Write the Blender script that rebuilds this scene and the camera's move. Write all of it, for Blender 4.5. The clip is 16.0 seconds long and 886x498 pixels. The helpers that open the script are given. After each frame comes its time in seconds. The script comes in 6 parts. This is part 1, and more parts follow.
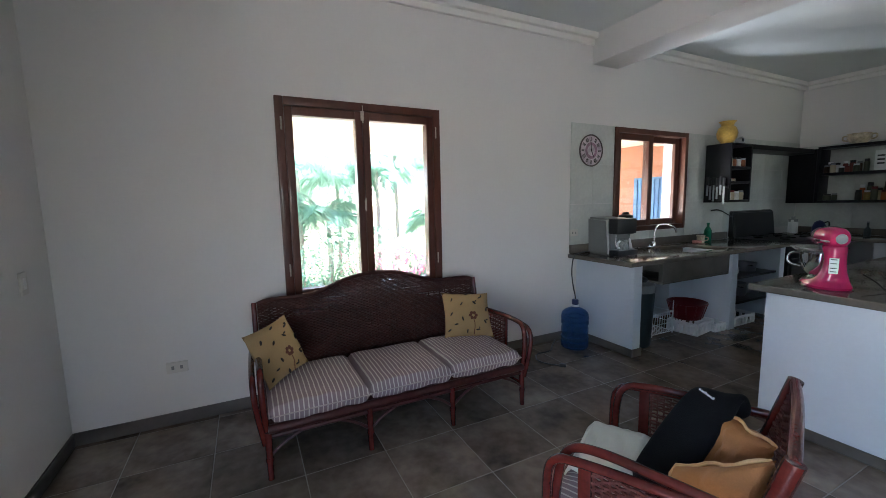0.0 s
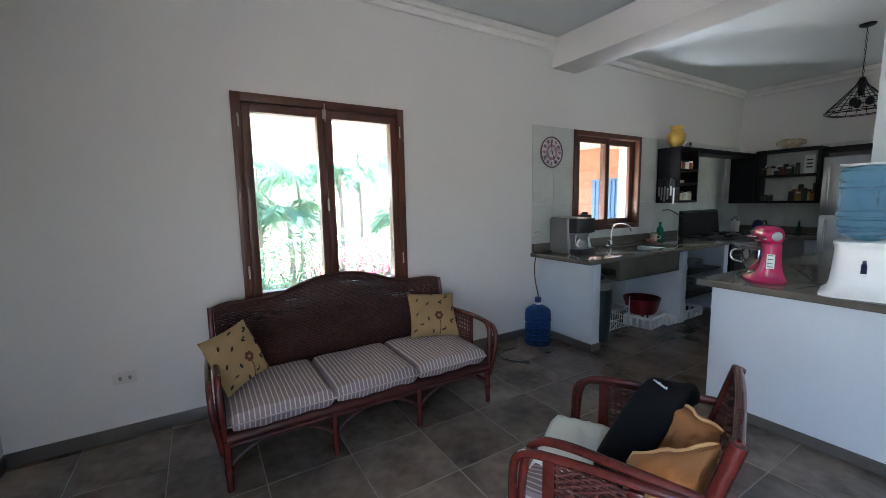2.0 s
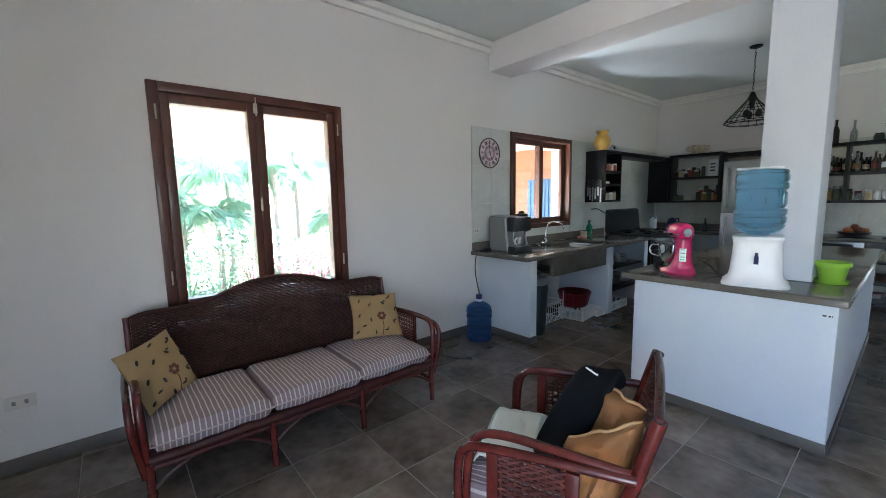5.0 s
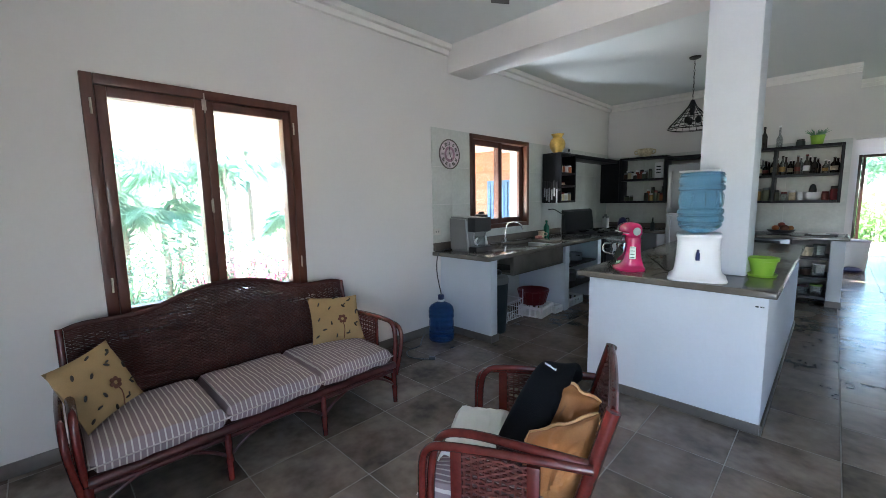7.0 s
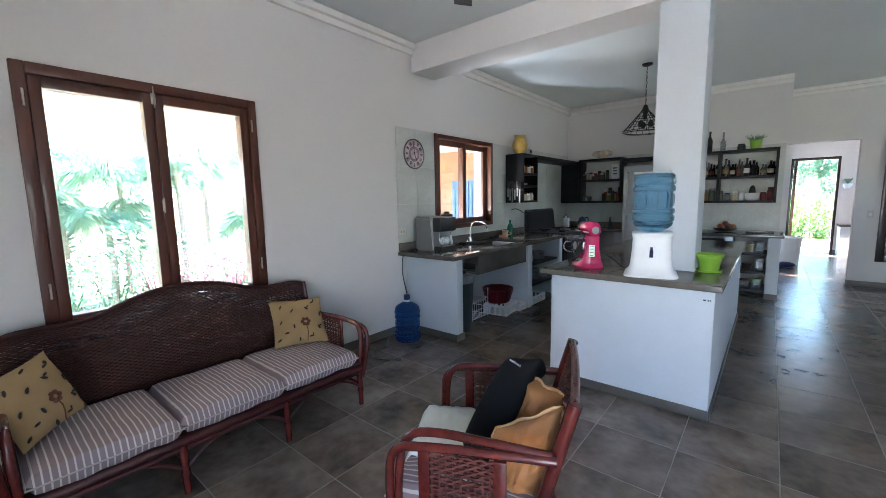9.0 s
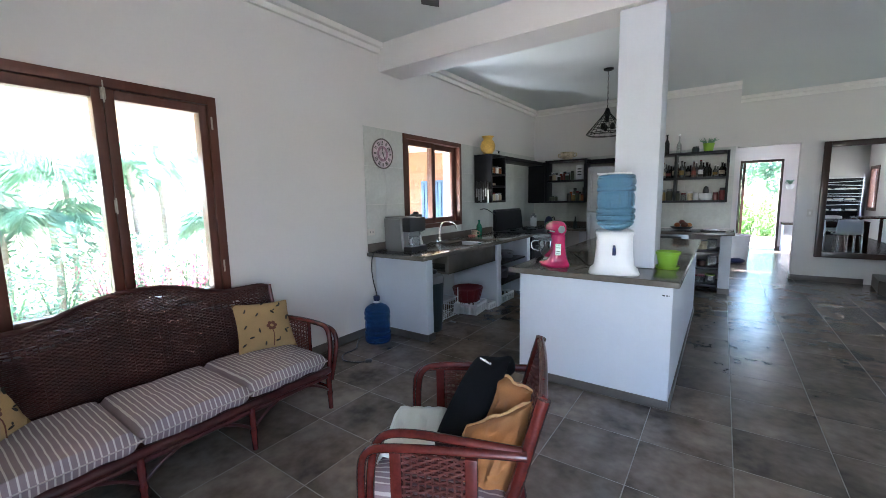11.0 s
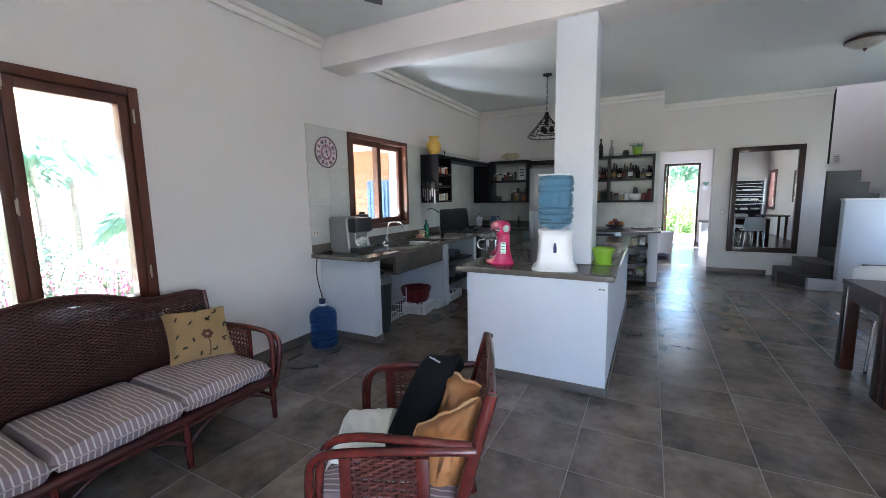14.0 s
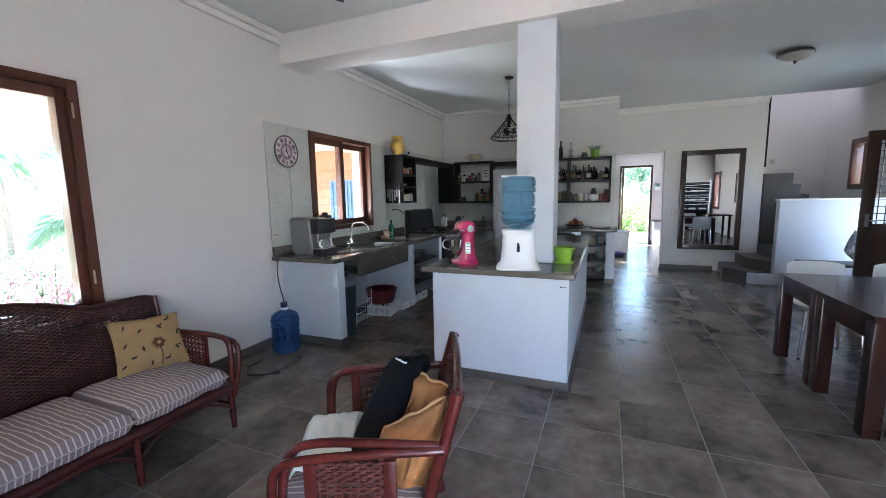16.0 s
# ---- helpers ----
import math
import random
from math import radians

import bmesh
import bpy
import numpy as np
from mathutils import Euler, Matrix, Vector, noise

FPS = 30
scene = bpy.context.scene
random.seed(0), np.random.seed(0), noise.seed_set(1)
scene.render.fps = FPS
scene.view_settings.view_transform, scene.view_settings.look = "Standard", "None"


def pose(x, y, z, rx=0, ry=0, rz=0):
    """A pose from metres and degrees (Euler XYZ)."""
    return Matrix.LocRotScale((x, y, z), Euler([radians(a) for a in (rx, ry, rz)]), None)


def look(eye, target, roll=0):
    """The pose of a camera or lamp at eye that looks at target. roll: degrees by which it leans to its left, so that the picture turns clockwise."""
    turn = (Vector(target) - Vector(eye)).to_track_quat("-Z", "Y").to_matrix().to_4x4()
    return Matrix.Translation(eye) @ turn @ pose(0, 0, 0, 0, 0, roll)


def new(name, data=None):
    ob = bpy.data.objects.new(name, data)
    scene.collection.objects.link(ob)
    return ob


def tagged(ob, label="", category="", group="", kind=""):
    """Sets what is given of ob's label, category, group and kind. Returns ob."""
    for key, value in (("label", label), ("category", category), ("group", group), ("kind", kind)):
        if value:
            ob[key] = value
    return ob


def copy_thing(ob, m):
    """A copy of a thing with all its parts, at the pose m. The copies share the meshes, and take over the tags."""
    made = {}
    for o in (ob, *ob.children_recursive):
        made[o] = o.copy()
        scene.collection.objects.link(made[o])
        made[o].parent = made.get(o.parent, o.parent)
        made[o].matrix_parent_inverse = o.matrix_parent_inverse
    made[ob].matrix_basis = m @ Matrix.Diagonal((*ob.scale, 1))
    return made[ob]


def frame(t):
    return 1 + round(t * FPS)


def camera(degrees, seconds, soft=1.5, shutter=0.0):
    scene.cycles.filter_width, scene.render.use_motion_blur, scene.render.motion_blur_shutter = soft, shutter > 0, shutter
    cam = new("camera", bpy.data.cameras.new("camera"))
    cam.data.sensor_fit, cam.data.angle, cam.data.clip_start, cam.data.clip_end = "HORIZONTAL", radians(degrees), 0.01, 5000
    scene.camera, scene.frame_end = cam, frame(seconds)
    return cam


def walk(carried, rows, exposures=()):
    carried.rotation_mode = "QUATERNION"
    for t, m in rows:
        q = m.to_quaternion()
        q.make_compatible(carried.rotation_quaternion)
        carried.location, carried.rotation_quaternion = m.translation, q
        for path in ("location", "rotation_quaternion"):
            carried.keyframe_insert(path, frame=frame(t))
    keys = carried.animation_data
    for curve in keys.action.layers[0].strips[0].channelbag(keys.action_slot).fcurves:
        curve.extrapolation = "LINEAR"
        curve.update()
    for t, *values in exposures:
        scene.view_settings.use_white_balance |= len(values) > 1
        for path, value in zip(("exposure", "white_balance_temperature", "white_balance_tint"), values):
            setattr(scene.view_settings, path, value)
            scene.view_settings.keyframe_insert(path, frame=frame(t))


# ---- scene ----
cam = camera(96.2, 16.0, soft=0.85)
EYE_Z = 1.48
# seconds, x, y, tilt, lean, turn: the camera pans on the spot and sways about a centimetre
PATH = [
    (0.0, -0.010, 0.009, 83.25, 1.13, 63.47),
    (0.5, -0.010, 0.008, 83.25, 1.14, 61.94),
    (1.0, -0.010, 0.008, 83.20, 1.06, 60.79),
    (1.5, -0.009, 0.007, 83.16, 1.11, 59.56),
    (2.0, -0.009, 0.007, 83.17, 1.07, 58.41),
    (2.5, -0.008, 0.006, 83.09, 1.05, 57.14),
    (3.0, -0.008, 0.006, 83.11, 1.05, 55.66),
    (3.5, -0.007, 0.005, 83.05, 1.01, 54.11),
    (4.0, -0.007, 0.004, 83.00, 1.04, 52.76),
    (6.5, -0.005, 0.001, 82.93, 1.03, 45.69),
    (7.0, -0.004, 0.001, 82.95, 1.09, 44.35),
    (7.5, -0.004, 0.000, 82.92, 1.04, 42.85),
    (8.0, -0.003, -0.000, 82.91, 1.08, 41.57),
    (8.5, -0.003, -0.001, 82.88, 1.05, 40.38),
    (11.0, -0.001, -0.003, 82.77, 1.06, 34.95),
    (11.5, -0.001, -0.004, 82.81, 1.07, 33.38),
    (12.0, -0.000, -0.005, 82.73, 1.05, 31.97),
    (12.5, 0.000, -0.005, 82.74, 1.02, 30.62),
    (13.0, 0.001, -0.006, 82.72, 1.05, 29.28),
    (13.5, 0.001, -0.006, 82.65, 1.02, 28.25),
    (14.0, 0.001, -0.007, 82.62, 1.02, 27.35),
    (14.5, 0.001, -0.007, 82.64, 1.04, 26.47),
    (15.0, 0.002, -0.008, 82.64, 1.01, 25.18),
    (15.5, 0.002, -0.008, 82.62, 0.99, 23.46),
    (16.0, 0.003, -0.009, 82.60, 1.00, 22.32),
]
walk(cam, [(t, pose(x, y, EYE_Z, rx, ry, rz)) for t, x, y, rx, ry, rz in PATH],
     exposures=[(0.0, 3.75, 6000, 13), (4.0, 4.0, 5950, 11), (8.0, 4.2, 5950, 12), (12.0, 4.25, 5950, 15), (16.0, 4.27, 6000, 16)])

# ---------------------------------------------------------------- world and light
world = bpy.data.worlds.new("sky")
scene.world = world
world.use_nodes = True
wn = world.node_tree
sky = wn.nodes.new("ShaderNodeTexSky")
sky.sky_type, sky.sun_disc = "NISHITA", False
sky.sun_elevation, sky.sun_rotation = radians(62), radians(250)
wn.nodes["Background"].inputs["Strength"].default_value = 0.15
wn.links.new(sky.outputs[0], wn.nodes["Background"].inputs["Color"])
sun = new("sun", bpy.data.lights.new("sun", "SUN"))
sun.data.energy, sun.data.angle, sun.data.color = 5.0, radians(0.5), (1.0, 0.95, 0.88)
sun.matrix_world = look((-8, -3, 20), (0, 0, 0))


def area_lamp(name, eye, target, width, height, power, color=(0.86, 0.93, 1.0)):
    """Area lamp for daylight at an opening or for added fill light."""
    lamp = new(name, bpy.data.lights.new(name, "AREA"))
    lamp.data.shape, lamp.data.size, lamp.data.size_y = "RECTANGLE", width, height
    lamp.data.energy, lamp.data.color = power, color
    lamp.matrix_world = look(eye, target)
    lamp.visible_camera = True
    return lamp


# ---------------------------------------------------------------- materials
def mat(name, color, rough=0.6, metal=0.0, var=0.12, scale=6.0, fine=60.0, bump=0.06, dist=0.004, coat=0.0,
        stretch=None, second=None, spec=None, trans=0.0, ior=1.45, alpha=1.0):
    """A surface with variation at two scales (broad stains, fine grain) and relief."""
    m = bpy.data.materials.new(name)
    m.use_nodes = True
    nt = m.node_tree
    b = nt.nodes["Principled BSDF"]
    b.inputs["Roughness"].default_value, b.inputs["Metallic"].default_value = rough, metal
    b.inputs["Coat Weight"].default_value = coat
    b.inputs["Transmission Weight"].default_value, b.inputs["IOR"].default_value = trans, ior
    b.inputs["Alpha"].default_value = alpha
    if spec is not None:
        b.inputs["Specular IOR Level"].default_value = spec
    tc = nt.nodes.new("ShaderNodeTexCoord")
    mp = nt.nodes.new("ShaderNodeMapping")
    nt.links.new(tc.outputs["Object"], mp.inputs["Vector"])
    if stretch:
        mp.inputs["Scale"].default_value = stretch
    n1 = nt.nodes.new("ShaderNodeTexNoise")
    n1.inputs["Scale"].default_value, n1.inputs["Detail"].default_value = scale, 6.0
    n2 = nt.nodes.new("ShaderNodeTexNoise")
    n2.inputs["Scale"].default_value, n2.inputs["Detail"].default_value = fine, 4.0
    for n in (n1, n2):
        nt.links.new(mp.outputs[0], n.inputs["Vector"])
    ramp = nt.nodes.new("ShaderNodeValToRGB")
    c0 = [max(0.0, c * (1 - var)) for c in color]
    c1 = [min(1.0, c * (1 + var)) for c in (second or color)]
    ramp.color_ramp.elements[0].position, ramp.color_ramp.elements[1].position = 0.32, 0.7
    ramp.color_ramp.elements[0].color, ramp.color_ramp.elements[1].color = (*c0, 1), (*c1, 1)
    add = nt.nodes.new("ShaderNodeMix")
    add.inputs["Factor"].default_value = 0.3
    nt.links.new(n1.outputs["Fac"], add.inputs["A"])
    nt.links.new(n2.outputs["Fac"], add.inputs["B"])
    nt.links.new(add.outputs["Result"], ramp.inputs["Fac"])
    nt.links.new(ramp.outputs["Color"], b.inputs["Base Color"])
    if bump > 0:
        bp = nt.nodes.new("ShaderNodeBump")
        bp.inputs["Strength"].default_value, bp.inputs["Distance"].default_value = min(1.0, bump * 5), dist
        nt.links.new(n2.outputs["Fac"], bp.inputs["Height"])
        nt.links.new(bp.outputs["Normal"], b.inputs["Normal"])
    return m


def tile_mat(name, color, second, rough):
    """Glazed floor tile: cloudy, each tile its own shade."""
    m = mat(name, color, rough, var=0.2, scale=2.9, fine=17, bump=0.0, second=second)
    nt = m.node_tree
    b = nt.nodes["Principled BSDF"]
    ramp = next(n for n in nt.nodes if n.type == "VALTORGB")
    for n in nt.nodes:
        if n.type == "TEX_NOISE":
            n.inputs["Detail"].default_value = 2.0
    info = nt.nodes.new("ShaderNodeObjectInfo")
    mp = next(n for n in nt.nodes if n.type == "MAPPING")
    off = nt.nodes.new("ShaderNodeVectorMath")
    off.operation = "MULTIPLY"
    off.inputs[1].default_value = (37.0, 53.0, 11.0)
    nt.links.new(info.outputs["Random"], off.inputs[0])
    nt.links.new(off.outputs[0], mp.inputs["Location"])
    hsv = nt.nodes.new("ShaderNodeHueSaturation")
    rng = nt.nodes.new("ShaderNodeMapRange")
    ramp.color_ramp.elements[0].position, ramp.color_ramp.elements[1].position = 0.30, 0.72
    rng.inputs["To Min"].default_value, rng.inputs["To Max"].default_value = 0.88, 1.12
    nt.links.new(info.outputs["Random"], rng.inputs["Value"])
    nt.links.new(rng.outputs[0], hsv.inputs["Value"])
    nt.links.new(ramp.outputs["Color"], hsv.inputs["Color"])
    nt.links.new(hsv.outputs[0], b.inputs["Base Color"])
    return m


def stripe_mat(name, base, line, axis, period, width, rough=0.85):
    """Woven cotton with stripes along one axis."""
    m = mat(name, base, rough, var=0.1, scale=9, fine=260, bump=0.1, dist=0.002)
    nt = m.node_tree
    b = nt.nodes["Principled BSDF"]
    ramp = next(n for n in nt.nodes if n.type == "VALTORGB")
    tc = next(n for n in nt.nodes if n.type == "TEX_COORD")
    sep = nt.nodes.new("ShaderNodeSeparateXYZ")
    nt.links.new(tc.outputs["Object"], sep.inputs[0])
    a = nt.nodes.new("ShaderNodeMath")
    a.operation, a.inputs[1].default_value = "DIVIDE", period
    nt.links.new(sep.outputs[axis], a.inputs[0])
    fr = nt.nodes.new("ShaderNodeMath")
    fr.operation = "FRACT"
    nt.links.new(a.outputs[0], fr.inputs[0])
    st = nt.nodes.new("ShaderNodeValToRGB")
    st.color_ramp.interpolation = "LINEAR"
    e = st.color_ramp.elements
    e[0].position, e[0].color = 0.0, (1, 1, 1, 1)
    e[1].position, e[1].color = width, (1, 1, 1, 1)
    e.new(width + 0.06).color = (0, 0, 0, 1)
    e.new(0.94).color = (0, 0, 0, 1)
    nt.links.new(fr.outputs[0], st.inputs["Fac"])
    mix = nt.nodes.new("ShaderNodeMix")
    mix.data_type = "RGBA"
    nt.links.new(st.outputs["Color"], mix.inputs["Factor"])
    nt.links.new(ramp.outputs["Color"], mix.inputs["A"])
    mix.inputs["B"].default_value = (*line, 1)
    nt.links.new(mix.outputs["Result"], b.inputs["Base Color"])
    return m


WALL = mat("wall_paint", (0.66, 0.635, 0.62), 0.7, var=0.03, scale=0.9, fine=45, bump=0.05, dist=0.003)
CEIL = mat("ceiling_paint", (0.63, 0.655, 0.645), 0.75, var=0.03, scale=0.7, fine=40, bump=0.04, dist=0.003)
TRIMW = mat("cornice_paint", (0.76, 0.74, 0.71), 0.65, var=0.03, scale=2, fine=60, bump=0.03)
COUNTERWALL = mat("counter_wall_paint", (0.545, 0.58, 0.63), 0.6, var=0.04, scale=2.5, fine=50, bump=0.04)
SPLASH = mat("grey_green_splash_tile", (0.52, 0.535, 0.51), 0.35, var=0.15, scale=3, fine=30, bump=0.02)
GROUT = mat("grout", (0.215, 0.19, 0.16), 0.85, var=0.2, scale=4, fine=80, bump=0.1)
TILE = tile_mat("floor_tile", (0.072, 0.056, 0.044), (0.188, 0.150, 0.118), 0.24)
BASET = mat("baseboard_tile", (0.095, 0.083, 0.073), 0.35, var=0.2, scale=3, fine=30, bump=0.02)
BRASS = mat("worn_brass", (0.48, 0.43, 0.36), 0.4, metal=0.6, var=0.25, bump=0.03)
FRAMEW = mat("mahogany_window_wood", (0.085, 0.026, 0.015), 0.38, var=0.3, scale=5, fine=60, bump=0.06, stretch=(1, 1, 0.15), coat=0.2)
FRAMEH = mat("mahogany_wood_level_grain", (0.16, 0.055, 0.028), 0.38, var=0.3, scale=5, fine=60, bump=0.06, stretch=(1, 0.15, 1), coat=0.2)
DARKW = mat("dark_brown_wood", (0.030, 0.012, 0.008), 0.4, var=0.35, scale=4, fine=50, bump=0.06, stretch=(0.2, 1, 1), coat=0.25)
RATTAN = mat("red_brown_rattan", (0.085, 0.013, 0.010), 0.26, var=0.4, scale=14, fine=90, bump=0.06, coat=0.35)
WICKER = mat("dark_brown_wicker", (0.048, 0.015, 0.012), 0.5, var=0.4, scale=14, fine=120, bump=0.1, spec=0.3)
# Rattan darkened for the shade below the sofa cushions.
RATTANSH = mat("shaded_red_rattan", (0.045, 0.009, 0.008), 0.35, var=0.4, scale=14, fine=90, bump=0.06, coat=0.15)
WICKERR = mat("red_brown_wicker", (0.080, 0.017, 0.013), 0.42, var=0.35, scale=14, fine=120, bump=0.1, coat=0.1)
STRIPE = stripe_mat("striped_cotton", (0.215, 0.165, 0.175), (0.50, 0.45, 0.42), 1, 0.0255, 0.22)
PIPING = mat("cream_piping", (0.36, 0.31, 0.29), 0.8, var=0.1)
YCUSH = mat("mustard_cotton", (0.31, 0.205, 0.092), 0.85, var=0.12, scale=7, fine=200, bump=0.1)
YDECO = mat("brown_embroidery", (0.11, 0.035, 0.018), 0.8, var=0.2)
BLACKDECO = mat("dark_embroidery", (0.03, 0.025, 0.02), 0.8, var=0.2)
TANCUSH = mat("tan_suede", (0.36, 0.155, 0.05), 0.7, var=0.16, scale=6, fine=150, bump=0.08)
TANPIPE = mat("pale_tan_piping", (0.68, 0.42, 0.20), 0.7, var=0.1)
BLACKCLOTH = mat("black_neoprene", (0.006, 0.006, 0.007), 0.9, var=0.3, scale=8, fine=250, bump=0.1, spec=0.15)
GREENCLOTH = mat("pale_green_cotton", (0.60, 0.64, 0.60), 0.85, var=0.08, scale=6, fine=200, bump=0.12)
CONCRETE = mat("polished_concrete", (0.125, 0.110, 0.093), 0.15, var=0.2, scale=5, fine=70, bump=0.02, coat=0.25)
BLACKPAINT = mat("black_painted_wood", (0.006, 0.006, 0.008), 0.42, var=0.3, scale=5, fine=60, bump=0.03, spec=0.3)
STEEL = mat("stainless_steel", (0.27, 0.28, 0.30), 0.35, metal=1.0, var=0.06, scale=4, fine=150, bump=0.01)
CHROME = mat("chrome", (0.75, 0.75, 0.76), 0.08, metal=1.0, var=0.02, bump=0.0)
ALU = mat("aluminium", (0.70, 0.70, 0.70), 0.25, metal=1.0, var=0.05, bump=0.0)
BLACKPL = mat("black_plastic", (0.018, 0.018, 0.02), 0.35, var=0.2, bump=0.01)
GREYPL = mat("silver_plastic", (0.22, 0.22, 0.22), 0.35, metal=0.4, var=0.06, bump=0.01)
PLATE = mat("cream_switch_plate", (0.58, 0.55, 0.51), 0.45, var=0.04, bump=0.0)
WHITEPL = mat("white_plastic", (0.75, 0.76, 0.77), 0.3, var=0.03, bump=0.0)
PINK = mat("pink_enamel", (0.44, 0.018, 0.095), 0.2, var=0.05, scale=3, bump=0.0, coat=0.5)
LIME = mat("lime_plastic", (0.25, 0.46, 0.04), 0.35, var=0.08, bump=0.0)
SOIL = mat("potting_soil", (0.06, 0.04, 0.025), 0.95, var=0.4, scale=30, fine=120, bump=0.3)
YELLOWC = mat("yellow_ceramic", (0.55, 0.34, 0.07), 0.3, var=0.25, scale=10, fine=40, bump=0.03)
CREAMC = mat("cream_ceramic", (0.52, 0.44, 0.30), 0.3, var=0.4, scale=18, fine=40, bump=0.02)
REDPL = mat("dark_red_plastic", (0.12, 0.008, 0.011), 0.4, var=0.15, bump=0.01)
CARCASS = mat("charcoal_plastic", (0.02, 0.03, 0.034), 0.5, var=0.2, bump=0.02)
IRON = mat("black_iron", (0.015, 0.014, 0.013), 0.45, metal=0.5, var=0.2, bump=0.03)
LEAF = mat("palm_leaf", (0.11, 0.20, 0.12), 0.45, var=0.35, scale=3, fine=40, second=(0.14, 0.24, 0.14), bump=0.04)
LEAF2 = mat("shrub_leaf", (0.07, 0.13, 0.07), 0.5, var=0.4, scale=4, fine=40, second=(0.10, 0.165, 0.075), bump=0.04)
HEDGE = mat("hedge_leaf", (0.07, 0.16, 0.025), 0.5, var=0.4, scale=4, fine=40, second=(0.12, 0.22, 0.04), bump=0.04)
FLOWER = mat("bougainvillea_bract", (0.55, 0.16, 0.27), 0.6, var=0.25, scale=8, second=(0.62, 0.27, 0.36), bump=0.02)
BARK = mat("palm_bark", (0.42, 0.38, 0.32), 0.9, var=0.3, scale=5, fine=40, bump=0.3, stretch=(1, 1, 6))
GRASS = mat("dry_lawn", (0.12, 0.125, 0.06), 0.9, var=0.35, scale=0.8, fine=30, bump=0.3, second=(0.22, 0.20, 0.11))


ORANGEW = mat("orange_house_paint", (0.42, 0.19, 0.12), 0.8, var=0.08, scale=1.5, fine=40, bump=0.06)
CREAMW = mat("cream_veranda_paint", (0.72, 0.66, 0.55), 0.8, var=0.05, scale=1.5, fine=40, bump=0.05)
BLUESH = mat("blue_shutter_paint", (0.10, 0.19, 0.33), 0.5, var=0.12, scale=3, fine=40, bump=0.04)


def let_through(m, color, share):
    """Thin leaves pass some of the light that falls on their far side."""
    nt = m.node_tree
    tr = nt.nodes.new("ShaderNodeBsdfTranslucent")
    tr.inputs[0].default_value = (*color, 1)
    mx = nt.nodes.new("ShaderNodeMixShader")
    mx.inputs[0].default_value = share
    nt.links.new(nt.nodes["Principled BSDF"].outputs[0], mx.inputs[1])
    nt.links.new(tr.outputs[0], mx.inputs[2])
    nt.links.new(mx.outputs[0], nt.nodes["Material Output"].inputs["Surface"])


let_through(LEAF, (0.29, 0.51, 0.40), 0.60)
let_through(LEAF2, (0.26, 0.45, 0.35), 0.56)
let_through(HEDGE, (0.09, 0.30, 0.06), 0.4)
let_through(FLOWER, (0.70, 0.20, 0.36), 0.4)


def glass_mat(name, tint=(1, 1, 1), rough=0.0, mix=0.9):
    """Thin clear pane: mostly see-through with a faint gloss."""
    m = bpy.data.materials.new(name)
    m.use_nodes = True
    nt = m.node_tree
    nt.nodes.remove(nt.nodes["Principled BSDF"])
    t = nt.nodes.new("ShaderNodeBsdfTransparent")
    t.inputs[0].default_value = (*tint, 1)
    g = nt.nodes.new("ShaderNodeBsdfGlossy")
    g.inputs["Roughness"].default_value = rough
    mx = nt.nodes.new("ShaderNodeMixShader")
    mx.inputs[0].default_value = 1 - mix
    nt.links.new(t.outputs[0], mx.inputs[1])
    nt.links.new(g.outputs[0], mx.inputs[2])
    nt.links.new(mx.outputs[0], nt.nodes["Material Output"].inputs["Surface"])
    return m


PANE = glass_mat("window_glass", mix=0.95)
MIRROR = mat("mirror_silver", (0.86, 0.88, 0.87), 0.01, metal=1.0, var=0.0, bump=0.0)
BLUEJUG = mat("blue_bottle_plastic", (0.23, 0.45, 0.61), 0.06, var=0.05, bump=0.0, trans=0.85, ior=1.33)
JUGDARK = mat("dark_blue_bottle_plastic", (0.05, 0.14, 0.36), 0.1, var=0.05, bump=0.0, trans=0.75, ior=1.25)
BOTTLEG = mat("green_glass", (0.03, 0.36, 0.20), 0.08, var=0.05, bump=0.0, trans=0.5)
CLEARG = mat("clear_glass", (0.72, 0.76, 0.76), 0.06, var=0.03, bump=0.0, trans=0.75)
BROWNG = mat("brown_glass", (0.022, 0.010, 0.005), 0.08, var=0.1, bump=0.0, coat=0.3)


# ---------------------------------------------------------------- mesh helpers
def box(bm, x0, x1, y0, y1, z0, z1, bevel=0.0, seg=2):
    vs = [bm.verts.new((x, y, z)) for x in (x0, x1) for y in (y0, y1) for z in (z0, z1)]
    fs = [bm.faces.new([vs[i] for i in q]) for q in
          ((0, 1, 3, 2), (4, 6, 7, 5), (0, 4, 5, 1), (2, 3, 7, 6), (0, 2, 6, 4), (1, 5, 7, 3))]
    if bevel > 0:
        es = list({e for f in fs for e in f.edges})
        bmesh.ops.bevel(bm, geom=es, offset=bevel, segments=seg, affect="EDGES", profile=0.6)
    return bm


def ring(bm, c, u, v, r, n, ru=None):
    return [bm.verts.new(c + u * (math.cos(2 * math.pi * i / n) * r) + v * (math.sin(2 * math.pi * i / n) * (ru or r))) for i in range(n)]


def skin(bm, rings, caps=True):
    n = len(rings[0])
    for a, b in zip(rings, rings[1:]):
        for i in range(n):
            bm.faces.new((a[i], a[(i + 1) % n], b[(i + 1) % n], b[i]))
    if caps:
        bm.faces.new(list(reversed(rings[0])))
        bm.faces.new(rings[-1])


